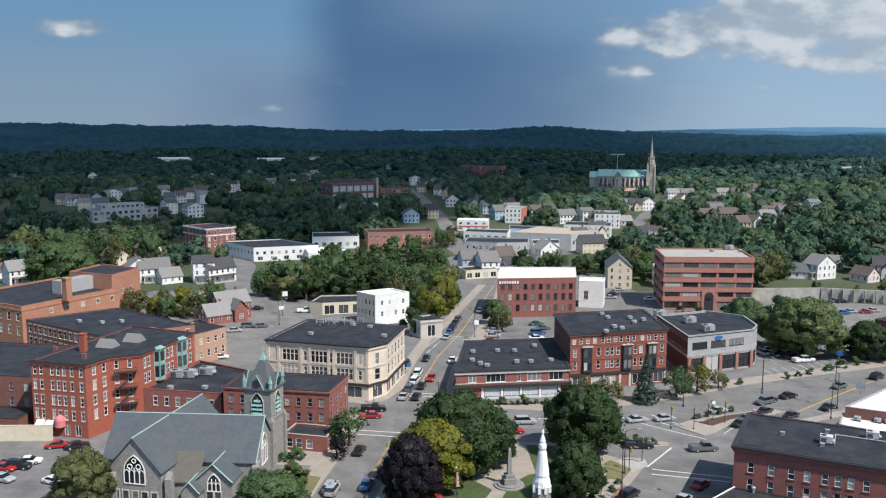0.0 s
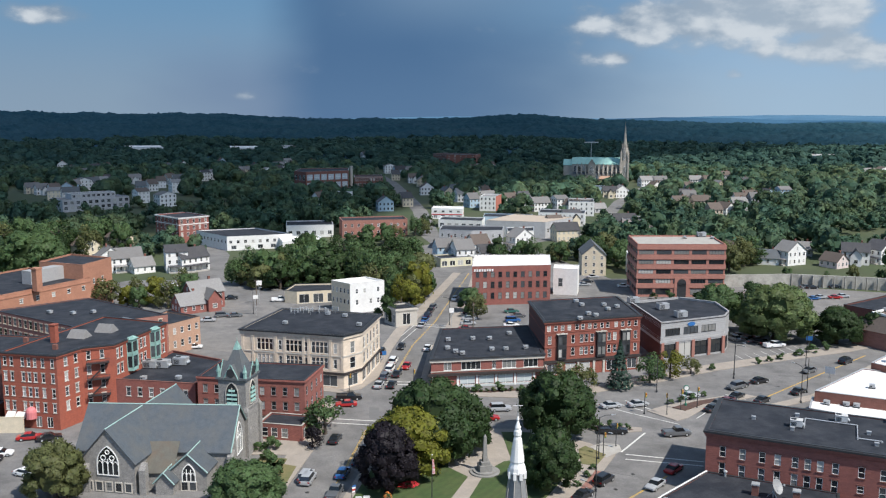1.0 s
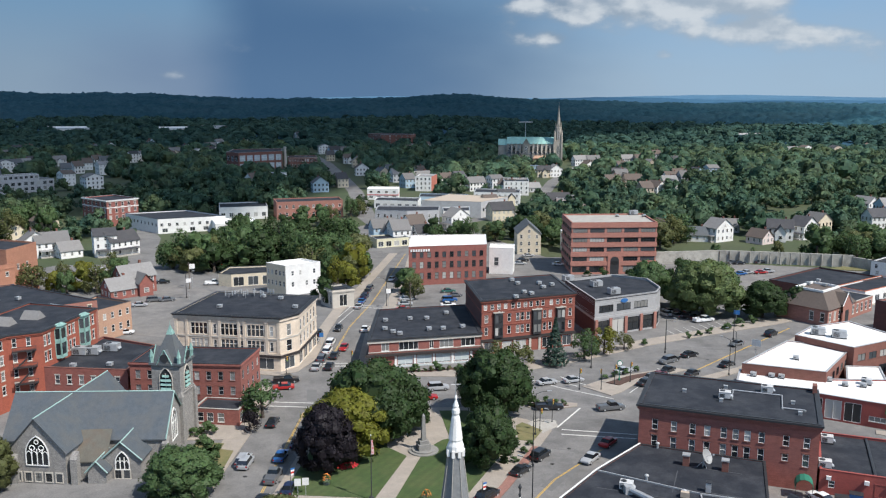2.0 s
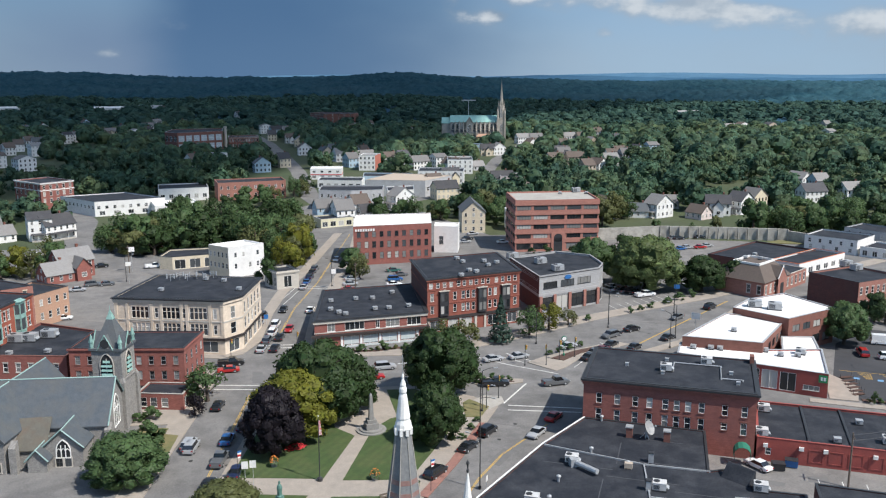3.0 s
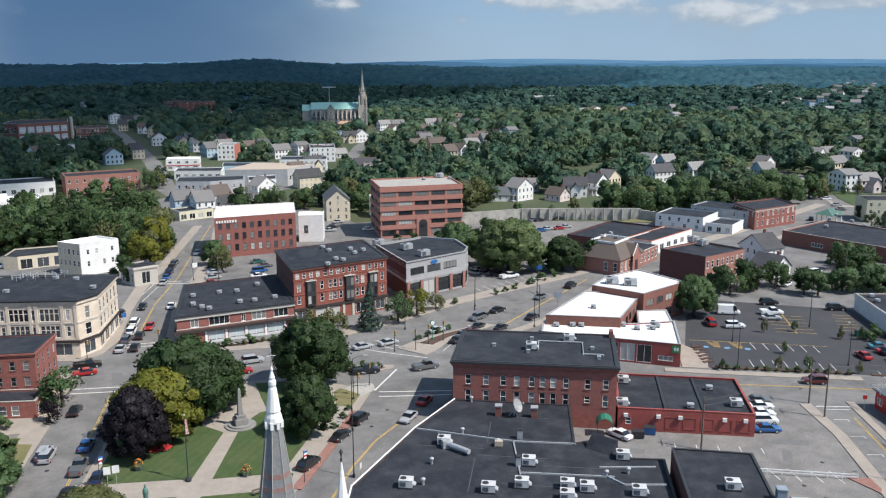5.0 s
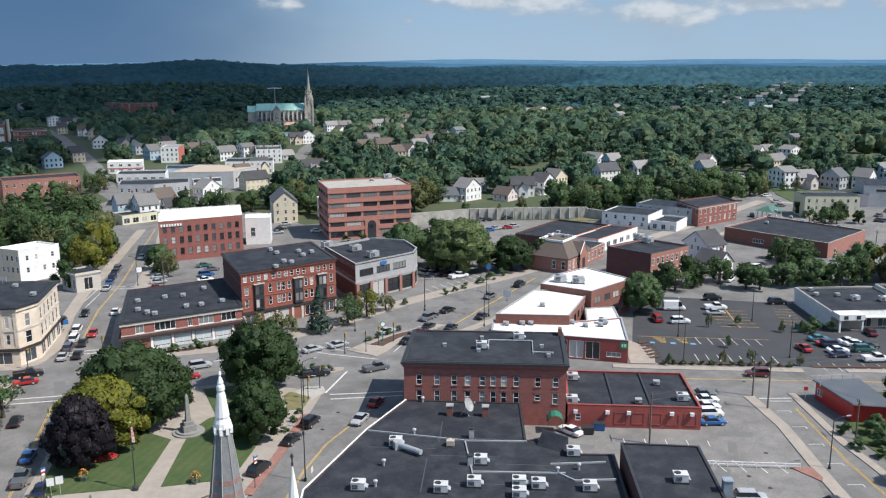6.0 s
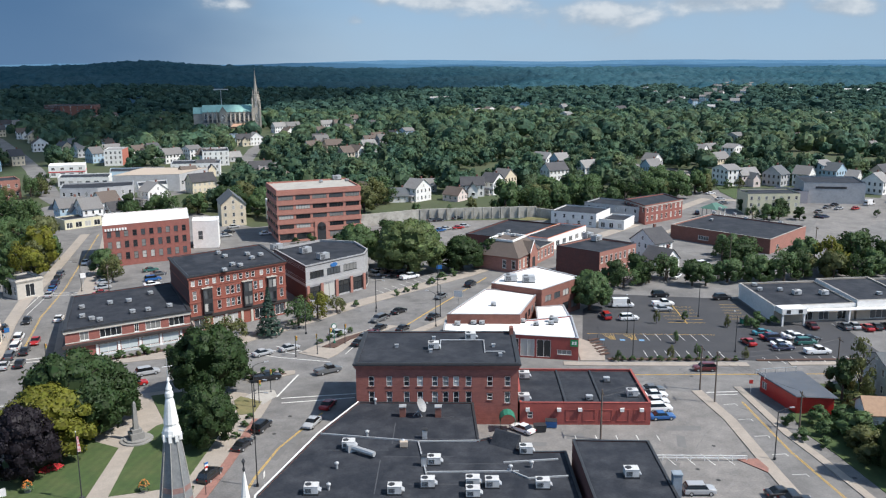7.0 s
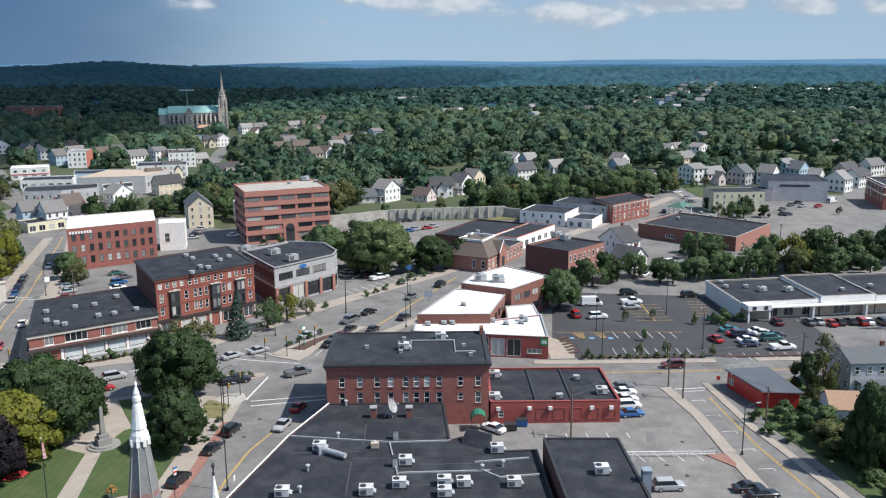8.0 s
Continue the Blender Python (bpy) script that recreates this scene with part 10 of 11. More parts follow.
car("sedan", "white", 190.2, 197.9, 10)
car("sedan", "white", 191.4, 195.5, 10)
car("suv", "white", 185.1, 202.5, 10)
car("suv", "black", 301.8, 279.2, 20)
car("sedan", "white", 290.9, 315.5, -10)
car("sedan", "silver", 282.5, 299.9, -10)
car("sedan", "grey", 275.9, 290.3, -10)
car("sedan", "grey", 249.3, 305.5, 0)
car("suv", "black", 247.4, 275.5, 50)

car("suv", "silver", 88.9, 236.0, 110)
car("sedan", "grey", 91.4, 234.0, 110)
car("suv", "black", 94.0, 231.8, 110)
car("pickup", "white", 97.6, 228.0, 15)
# ---- machinery ----
UNITS = {}


def roof_unit(size, x, y, z, turn):
    """Air-conditioning boxes and vents on flat roofs."""
    if size in UNITS:
        return copy_thing(UNITS[size], pose(x, y, z, 0, 0, turn))
    w, d, h = {"small": (1.9, 1.5, 1.25), "large": (3.0, 2.0, 1.7), "vent": (1.1, 1.0, 0.85)}[size]
    root = thing("rooftop_unit", {"small": "pale grey metal rooftop air conditioner", "large": "large grey metal rooftop air handler", "vent": "small square metal roof ventilator"}[size], "air conditioner", x, y, z, turn, "roof machinery")
    s = Shape()
    s.box(-w / 2 - 0.08, w / 2 + 0.08, -d / 2 - 0.08, d / 2 + 0.08, 0, 0.25)
    part("curb", s, METAL_DARK, root)
    s = Shape()
    s.box(-w / 2, w / 2, -d / 2, d / 2, 0.25, h)
    s.box(-w / 2 - 0.03, w / 2 + 0.03, -d / 2 - 0.03, d / 2 + 0.03, h, h + 0.05)
    part("cabinet", s, METAL if size != "small" else mat("pale_unit_metal", (0.58, 0.58, 0.57), (0.48, 0.48, 0.47), 1.5, 0.55, stain=(0.36, 0.34, 0.32), stain_scale=0.8, amount=0.5), root)
    s = Shape()
    for k in range(5):
        z0 = 0.4 + (h - 0.6) * k / 5
        s.box(-w * 0.42, w * 0.02, -d / 2 - 0.03, -d / 2, z0, z0 + (h - 0.6) / 9)
    part("louvre", s, METAL_DARK, root)
    if size != "vent":
        s = Shape()
        s.tube((-w * 0.22, 0, h + 0.05), (-w * 0.22, 0, h + 0.13), d * 0.3, d * 0.3, 12)
        part("fan_grille", s, METAL_DARK, root)
        s = Shape()
        s.prism([(w * 0.5, -d * 0.35), (w * 0.5 + 0.4, -d * 0.35), (w * 0.5 + 0.4, d * 0.35), (w * 0.5, d * 0.35)], h * 0.4, h * 0.6, top=[(w * 0.5, -d * 0.35), (w * 0.5 + 0.05, -d * 0.35), (w * 0.5 + 0.05, d * 0.35), (w * 0.5, d * 0.35)])
        part("intake_hood", s, METAL, root)
    UNITS[size] = root
    return root

# ---- roof machinery ----
roof_unit("small", 40.9, 102.0, 4.20, -26)
roof_unit("small", 45.8, 101.8, 4.20, -26)
roof_unit("small", 51.6, 99.4, 4.20, -26)
roof_unit("small", 50.2, 96.6, 4.20, -26)
roof_unit("small", 60.0, 94.5, 4.20, -26)
roof_unit("small", 49.5, 107.7, 4.20, -26)
roof_unit("small", 63.5, 104.9, 4.20, -26)
roof_unit("small", 30.6, 107.0, 4.20, -26)
roof_unit("small", 40.0, 118.4, 4.20, -26)
roof_unit("small", 53.8, 97.8, 4.20, -26)
roof_unit("small", 70.3, 88.3, 6.40, -26)
roof_unit("small", 62.9, 136.7, 11.20, -26)
roof_unit("small", 71.5, 138.8, 11.20, -26)
roof_unit("small", 80.2, 133.6, 3.75, -26)
roof_unit("small", 74.4, 123.9, 3.75, -26)
roof_unit("small", 92.8, 117.3, 3.75, -26)
roof_unit("vent", 93.0, 125.2, 3.75, -26)
roof_unit("vent", 84.9, 119.1, 3.75, -26)
roof_unit("vent", 82.5, 166.5, 4.75, -36)
roof_unit("vent", 87.7, 164.6, 4.75, -36)
roof_unit("vent", 91.9, 163.8, 4.75, -36)
roof_unit("vent", 96.5, 161.8, 4.75, -36)
roof_unit("vent", 101.4, 157.6, 4.75, -36)
roof_unit("large", 106.1, 184.0, 8.25, -26)
roof_unit("vent", 98.1, 158.6, 4.75, -36)
roof_unit("vent", 86.0, 165.4, 4.75, -36)
roof_unit("small", 103.0, 159.2, 4.75, -36)
roof_unit("large", 109.5, 181.0, 8.25, -26)
roof_unit("vent", 93.7, 170.3, 6.85, -30)
roof_unit("small", 172.5, 154.1, 3.90, -20)
roof_unit("small", 178.4, 150.9, 3.90, -20)
roof_unit("vent", 171.5, 158.6, 3.90, -20)
roof_unit("vent", 167.0, 161.1, 3.90, -20)
roof_unit("vent", 169.3, 165.3, 3.90, -20)
roof_unit("vent", 188.6, 143.0, 4.58, -20)
roof_unit("vent", 198.4, 142.2, 4.58, -20)
roof_unit("vent", 8.9, 199.2, 6.88, 8)
roof_unit("vent", 10.4, 197.4, 6.88, 8)
roof_unit("vent", 13.7, 211.2, 6.88, 8)
roof_unit("vent", 17.6, 201.0, 6.88, 8)
roof_unit("vent", 21.0, 201.2, 6.88, 8)
roof_unit("vent", 23.4, 216.2, 6.88, 8)
roof_unit("vent", 25.9, 202.5, 6.88, 8)
roof_unit("vent", 7.5, 210.1, 6.88, 8)
roof_unit("vent", 7.1, 202.2, 6.88, 8)
roof_unit("vent", 17.9, 211.2, 6.88, 8)
roof_unit("vent", 42.4, 218.9, 13.68, 14)
roof_unit("vent", 42.1, 208.6, 13.68, 14)
roof_unit("vent", 43.6, 206.9, 13.68, 14)
roof_unit("vent", 48.1, 213.8, 13.68, 14)
roof_unit("vent", 51.0, 216.6, 13.68, 14)
roof_unit("vent", 39.1, 203.6, 13.68, 14)
roof_unit("vent", 41.7, 223.5, 13.68, 14)
roof_unit("vent", 48.1, 218.8, 13.68, 14)
roof_unit("large", 67.5, 232.7, 9.70, 14)
roof_unit("large", 69.6, 223.0, 9.70, 14)
roof_unit("large", 61.4, 240.9, 9.70, 14)
roof_unit("large", -58.5, 186.2, 7.55, -11)
roof_unit("large", -56.0, 186.3, 7.55, -11)
roof_unit("large", -52.6, 188.5, 7.55, -11)
roof_unit("vent", -57.3, 177.0, 7.55, -11)
roof_unit("vent", -50.1, 177.1, 7.55, -11)
roof_unit("vent", -31.8, 204.2, 12.75, -15)
roof_unit("vent", -18.1, 211.5, 12.75, -15)
roof_unit("vent", -14.0, 202.1, 12.75, -15)
roof_unit("vent", -22.6, 214.0, 12.75, -15)
roof_unit("large", -71.0, 207.5, 11.85, -30)
roof_unit("large", -73.1, 207.5, 11.85, -30)
roof_unit("vent", -94.6, 221.1, 11.85, -30)
roof_unit("vent", -88.2, 219.8, 11.85, -30)
roof_unit("vent", -83.6, 221.2, 11.85, -30)
roof_unit("vent", -104.6, 204.8, 5.98, -13)
roof_unit("vent", -102.6, 204.8, 5.98, -13)
roof_unit("large", 153.7, 214.5, 8.55, 17)
roof_unit("large", 153.9, 219.4, 8.55, 17)
roof_unit("vent", 236.5, 253.8, 4.58, 22)
roof_unit("vent", 240.4, 247.1, 4.58, 22)
roof_unit("vent", 224.3, 242.0, 4.58, 22)
roof_unit("vent", 237.8, 238.5, 4.58, 22)
roof_unit("vent", 242.5, 226.3, 4.58, 22)
roof_unit("vent", 245.0, 259.8, 4.58, 22)
roof_unit("large", 105.7, 318.0, 18.18, 0)
roof_unit("vent", 98.0, 313.4, 18.18, 0)
roof_unit("vent", 107.9, 312.1, 18.18, 0)
roof_unit("vent", 130.8, 234.0, 8.63, 35)
roof_unit("vent", 134.6, 231.8, 8.63, 35)
roof_unit("vent", 135.9, 237.6, 8.63, 35)

# ---- dish, ducts and chimneys on the near roof ----
dish = thing("satellite_dish", "large pale satellite dish on a steel stand", "satellite dish", 54.7, 124.9, 4.2, 20)
s = Shape()
prof = [(0.05, 0.0), (0.4, 0.04), (0.8, 0.16), (1.18, 0.36), (1.22, 0.34), (0.8, 0.11), (0.4, -0.02), (0.05, -0.06)]
s.lathe(prof, 20)
part("reflector", s, mat("dish_mesh", (0.34, 0.34, 0.33), (0.26, 0.26, 0.26), 6.0, 0.7, metal=0.2), dish, at=pose(0, -0.3, 1.9, 62, 0, 20))
s = Shape()
s.tube((0, 0.2, 0), (0, 0.0, 1.9), 0.12, 0.1, 8)
for t in (0.5, 2.6, 4.7):
    s.tube((0.9 * math.cos(t), 0.2 + 0.9 * math.sin(t), 0), (0, 0.1, 1.0), 0.05, 0.05, 5)
part("stand", s, METAL, dish)
s = Shape()
s.tube((0, -0.3, 1.9), (0.4, -1.5, 2.6), 0.03, 0.03, 5)
s.box(0.3, 0.5, -1.65, -1.45, 2.5, 2.75)
part("feed_arm", s, METAL, dish)
for x, y in ((52.2, 126.0), (57.5, 123.3)):
    c = thing("chimney", "square brick chimney with metal cap on a flat roof", "chimney", x, y, 4.2, -26, "roof chimneys")
    s = Shape()
    s.box(-0.5, 0.5, -0.5, 0.5, 0, 1.7)
    part("stack", s, BRICK_BROWN, c)
    s = Shape()
    s.box(-0.6, 0.6, -0.6, 0.6, 1.7, 1.9)
    part("cap", s, METAL, c)
s = Shape()
s.tube((39.9, 117.2, 4.9), (42.2, 113.2, 4.9), 0.42, 0.42, 8)
s.box(39.3, 40.5, 116.6, 117.8, 4.2, 5.4)
solid("roof_duct", s, METAL, "slanting silver air duct on a flat roof", "duct")
for x, y in ((36.1, 112.5), (47.8, 115.4), (58.4, 100.6), (61.8, 100.4), (44, 121), (50, 133.0), (33, 106.8)):
    s = Shape()
    s.tube((0, 0, 0), (0, 0, 0.7), 0.18, 0.18, 8)
    s.lathe([(0.2, 0.7), (0.34, 0.75), (0.34, 0.95), (0.1, 1.1)], 8)
    solid("vent_pipe", s, METAL, "short metal vent pipe on a flat roof", "vent pipe", "roof vents", at=pose(x, y, 4.2))
flue = thing("roof_flue", "square grey metal flue post on the low roof", "flue", 51.9, 116.4, 4.2, -26, "roof flues")
s = Shape()
s.box(-0.38, 0.38, -0.38, 0.38, 0, 1.5)
part("shaft", s, METAL, flue)
s = Shape()
s.box(-0.44, 0.44, -0.44, 0.44, 1.5, 1.62)
part("cap", s, METAL_DARK, flue)
copy_thing(flue, pose(47.9, 107.8, 4.2, 0, 0, -26))
s = Shape()
s.box(-0.6, 0.6, -0.4, 0.4, 0.15, 0.95)
s.box(-0.55, -0.45, -0.35, 0.35, 0, 0.15)
s.box(0.45, 0.55, -0.35, 0.35, 0, 0.15)
solid("rooftop_box", s, SIDING_TAN, "small tan metal box on the low roof", "roof box", at=pose(47.7, 114.9, 4.2, 0, 0, -26))
# roof clutter of the cream corner block: aerials
for k in range(6):
    s = Shape()
    s.tube((0, 0, 0), (0, 0, 1.8), 0.05, 0.05, 5)
    s.tube((-0.9, 0, 1.6), (0.9, 0, 1.6), 0.05, 0.05, 5)
    s.tube((-0.9, 0, 1.1), (0.9, 0, 1.1), 0.05, 0.05, 5)
    s.box(-1.0, -0.7, -0.1, 0.1, 0.7, 1.8)
    s.box(0.7, 1.0, -0.1, 0.1, 0.7, 1.8)
    solid("roof_aerial", s, METAL, "pale metal aerial frame on a flat roof", "aerial", "roof aerials", at=pose(-31 + 2.0 * k, 214.5 + (k % 2) * 1.6, 12.75, 0, 0, 30 * k))

# ---- street furniture ----
POLES = {}


def utility_pole(x, y, h=10.5, turn=0.0, arms=1):
    key = (h, arms)
    if key in POLES:
        return copy_thing(POLES[key], pose(x, y, 0, 0, 0, turn))
    root = thing("utility_pole", "weathered wooden utility pole with crossarm", "pole", x, y, 0, turn, "utility poles")
    s = Shape()
    s.tube((0, 0, 0), (0, 0, h), 0.17, 0.11, 8)
    part("post", s, WOOD_POLE, root)
    for k in range(arms):
        s = Shape()
        s.box(-1.2, 1.2, -0.18, -0.08, h - 0.7 - k * 0.8, h - 0.56 - k * 0.8)
        part("crossarm", s, WOOD_POLE, root)
        for ix in (-1.05, -0.4, 0.4, 1.05):
            s = Shape()
            s.lathe([(0.05, 0), (0.07, 0.08), (0.04, 0.2)], 6)
            part("insulator", s, METAL_DARK, root, at=pose(ix, -0.13, h - 0.56 - k * 0.8))
    POLES[key] = root
    return root


def street_lamp(x, y, turn, h=8.6, reach=2.2):
    key = ("lamp", h, reach)
    if key in POLES:
        return copy_thing(POLES[key], pose(x, y, 0, 0, 0, turn))
    root = thing("street_lamp", "dark steel street lamp with a curved arm", "street lamp", x, y, 0, turn, "street lamps")
    s = Shape()
    s.lathe([(0.22, 0), (0.22, 0.5), (0.1, 0.55), (0.07, h - 0.4)], 8)
    s.tube((0, 0, h - 0.5), (reach * 0.5, 0, h - 0.1), 0.05, 0.045, 6)
    s.tube((reach * 0.5, 0, h - 0.1), (reach, 0, h), 0.045, 0.04, 6)
    part("post", s, METAL_DARK, root)
    s = Shape()
    s.prism([(reach - 0.1, -0.14), (reach + 0.7, -0.1), (reach + 0.7, 0.1), (reach - 0.1, 0.14)], h - 0.06, h + 0.08)
    part("lamp_head", s, METAL, root)
    POLES[key] = root
    return root


for x, y, h in ((110.4, 115.4, 9.8), (81.9, 111.3, 9.0), (140.1, 113.7, 9.4), (112.4, 121.6, 9.0), (114.9, 99.7, 7.4), (-53.6, 284.3, 9.0), (-23.0, 226, 10.0), (190, 196, 10), (226, 196, 10), (16, 246, 9.0)):
    utility_pole(x, y, round(h), 64)
for x, y, t in ((102.3, 93.0, -10), (29.7, 137.0, -40), (26.1, 120.2, 130), (31.0, 143.0, -40), (75.8, 199.6, -60), (97.8, 209.6, -60), (54.4, 189.6, -70), (112.4, 142.4, 60), (134.6, 135.5, 60), (77.0, 202.6, -60), (9.5, 255, 160), (33, 150.6, 0), (84.1, 181.4, 120), (122, 157, 60), (146, 160, 60), (-52.3, 271.6, 0), (88.6, 188.4, 120)):
    street_lamp(x, y, t)


def signal_mast(x, y, turn, h=4.8):
    root = thing("traffic_signal", "yellow traffic signal on a metal post", "traffic signal", x, y, 0, turn, "traffic signals")
    s = Shape()
    s.lathe([(0.2, 0), (0.18, 0.3), (0.08, 0.35), (0.07, h)], 8)
    part("post", s, METAL_DARK, root)
    for sg in (1,):
        s = Shape()
        s.box(sg * 0.3 - 0.15, sg * 0.3 + 0.15, -0.13, 0.13, h - 1.2, h - 0.2)
        hd = part("signal_head", s, MARK_YELLOW, root, "yellow signal housing")
        for k in range(3):
            s = Shape()
            s.tube((sg * 0.3, -0.15, h - 0.4 - k * 0.35), (sg * 0.3, -0.2, h - 0.4 - k * 0.35), 0.11, 0.11, 8)
            part("lens", s, (LAMP_RED, MARK_YELLOW, SIGN_GREEN)[k], hd)
    return root


for x, y, t in ((47.8, 175.1, 20), (52.4, 174.4, 90), (56.2, 177.2, 0), (60.2, 178.6, 40), (37.6, 156.8, 60), (-15.6, 190.4, 0), (-1.0, 193.2, 60), (34.2, 152.2, 0)):
    signal_mast(x, y, t)
# the clock post on the island
clock = thing("street_clock", "slim dark green post clock on the traffic island", "clock", 58.0, 179.6, 0.15)
s = Shape()
s.lathe([(0.3, 0), (0.25, 0.6), (0.1, 0.7), (0.08, 3.6)], 8)
part("post", s, AWNING_GREEN, clock)
s = Shape()
s.tube((0, -0.15, 4.1), (0, 0.15, 4.1), 0.6, 0.6, 16)
part("clock_drum", s, AWNING_GREEN, clock)
s = Shape()
s.tube((0, -0.16, 4.1), (0, -0.18, 4.1), 0.48, 0.48, 16)
part("clock_face", s, WHITE, clock, "white clock face")


def sign(x, y, turn, m, w=0.9, h=0.9, z=2.2, label="small street sign on a post"):
    root = thing("street_sign", label, "sign", x, y, 0, turn, "street signs")
    s = Shape()
    s.tube((0, 0, 0), (0, 0, z + h), 0.04, 0.04, 6)
    part("post", s, METAL, root)
    s = Shape()
    s.box(-w / 2, w / 2, -0.06, -0.03, z, z + h)
    part("panel", s, m, root)
    return root


sign(119.8, 116.0, -25, SIGN_RED, 0.75, 0.75, 2.0, "red stop sign on a post")
sign(-8.6, 214.5, 10, SIGN_BLUE, 1.1, 1.1, 2.2, "blue sign board on a post")
sign(-9.2, 127.0, 0, SIDING_WHITE, 1.0, 1.2, 3.0, "white banner sign on a post")
sign(-8.0, 127.2, 0, SIDING_WHITE, 1.0, 1.2, 3.0, "white banner sign on a post")
sign(27.0, 119.6, 60, SIDING_WHITE, 0.9, 0.9, 1.6, "pale sign board on a post")
sign(106.0, 226.0, -20, SIGN_BLUE, 1.6, 1.2, 2.4, "blue roadside board on a post")
sign(95.5, 192.2, -40, SIDING_WHITE, 2.2, 1.6, 3.4, "tall white roadside board on a post")
sign(-53.0, 286.0, 20, SIDING_WHITE, 2.0, 1.6, 6.5, "tall white roadside board on a post")
sign(-51.0, 269.0, 20, SIDING_WHITE, 1.6, 1.2, 5.5, "white roadside board on a post")
sign(10.0, 252.5, 10, SIDING_WHITE, 1.4, 1.4, 4.5, "white roadside board on a post")
mall = thing("pylon_sign", "tall two-legged shop sign with a grey panel", "sign", 184.2, 124.5, 0, -20)
for x in (-1.2, 1.2):
    s = Shape()
    s.tube((x, 0, 0), (x, 0, 6.4), 0.14, 0.14, 8)
    part("leg", s, SIGN_RED, mall)
s = Shape()
s.box(-2.4, 2.4, -0.25, 0.25, 5.2, 6.9)
part("panel", s, GREY_PANEL, mall)
# wall sign of the mill block: unreadable letters as plain bars
for k in range(8):
    s = Shape()
    s.box(0.6 + k * 0.85, 1.15 + k * 0.85, -0.2, -0.08, 11.4, 12.2)
    part("sign_bar", s, WHITE, bpy.data.objects["white_roof_block"], "white letter shape", at=pose(0, 0, 0, 0, 0, 5.4))

# monument: obelisk on stepped round plinth
mon = thing("obelisk_monument", "grey granite obelisk on a stepped round base", "monument", 11.7, 145.2, 0.16, 10)
s = Shape()
s.lathe([(2.7, 0), (2.7, 0.22), (2.1, 0.22), (2.1, 0.44)], 20)
part("steps", s, GRANITE, mon)
s = Shape()
s.box(-1.1, 1.1, -1.1, 1.1, 0.4, 1.5)
s.box(-0.8, 0.8, -0.8, 0.8, 1.5, 2.1)
part("plinth", s, GRANITE, mon)
s = Shape()
s.prism([(-0.42, -0.42), (0.42, -0.42), (0.42, 0.42), (-0.42, 0.42)], 2.1, 6.6, top=[(-0.24, -0.24), (0.24, -0.24), (0.24, 0.24), (-0.24, 0.24)])
s.prism([(-0.24, -0.24), (0.24, -0.24), (0.24, 0.24), (-0.24, 0.24)], 6.6, 7.0, top=[(-0.02, -0.02), (0.02, -0.02), (0.02, 0.02), (-0.02, 0.02)])
part("shaft", s, GRANITE, mon)
s = Shape()
s.lathe([(0.5, 0), (0.5, 0.3), (0.35, 0.4), (0.34, 1.0), (0.42, 1.5), (0.3, 2.0), (0.12, 2.15), (0.17, 2.35), (0.1, 2.6)], 10)
s.lathe([(0.9, -1.2), (0.9, 0)], 4, turn=math.pi / 4)
solid("statue", s, BRONZE, "green bronze statue on a block pedestal", "statue", at=pose(-3.9, 120.0, 1.36))
flag = thing("flagpole", "tall dark flagpole on a round base", "flagpole", 2.1, 126.9, 0.16)
s = Shape()
s.lathe([(0.45, 0), (0.45, 0.5), (0.2, 0.6), (0.09, 0.7), (0.05, 10.6)], 10)
part("pole", s, METAL_DARK, flag)
s = Shape()
s.lathe([(0.02, 10.55), (0.12, 10.65), (0.02, 10.8)], 8)
part("finial", s, METAL, flag)
for x, y in ((18.6, 120.6), (-10.4, 128.6)):
    f = thing("flag", "small furled red and white flag on a bracket pole", "flag", x, y, 0, 30)
    s = Shape()
    s.tube((0, 0, 0), (0, 0, 5.4), 0.06, 0.04, 6)
    part("pole", s, METAL_DARK, f)
    for k in range(4):
        s = Shape()
        s.box(0.05 + 0.02 * k, 0.75 - 0.06 * k, -0.03 + 0.02 * (k % 2), 0.0 + 0.02 * (k % 2), 5.2 - 0.3 * k - 0.28, 5.2 - 0.3 * k)
        part("stripe", s, (SIGN_BLUE, WHITE, SIGN_RED, WHITE)[k], f)
for x, y, t in ((11.5, 119.2, 20), (5.0, 149.5, 100), (16.8, 143.0, 60)):
    b = thing("bench", "dark slatted park bench on the common", "bench", x, y, 0.17, t, "park benches")
    for k in range(4):
        s = Shape()
        s.box(-0.8, 0.8, -0.25 + k * 0.13, -0.15 + k * 0.13, 0.42, 0.46)
        part("slat", s, WOOD_POLE, b)
    s = Shape()
    s.box(-0.8, 0.8, 0.24, 0.28, 0.55, 0.85)
    part("backrest", s, WOOD_POLE, b)
    for x2 in (-0.65, 0.65):
        s = Shape()
        s.box(x2 - 0.04, x2 + 0.04, -0.24, 0.26, 0, 0.42)
        part("leg", s, METAL_DARK, b)
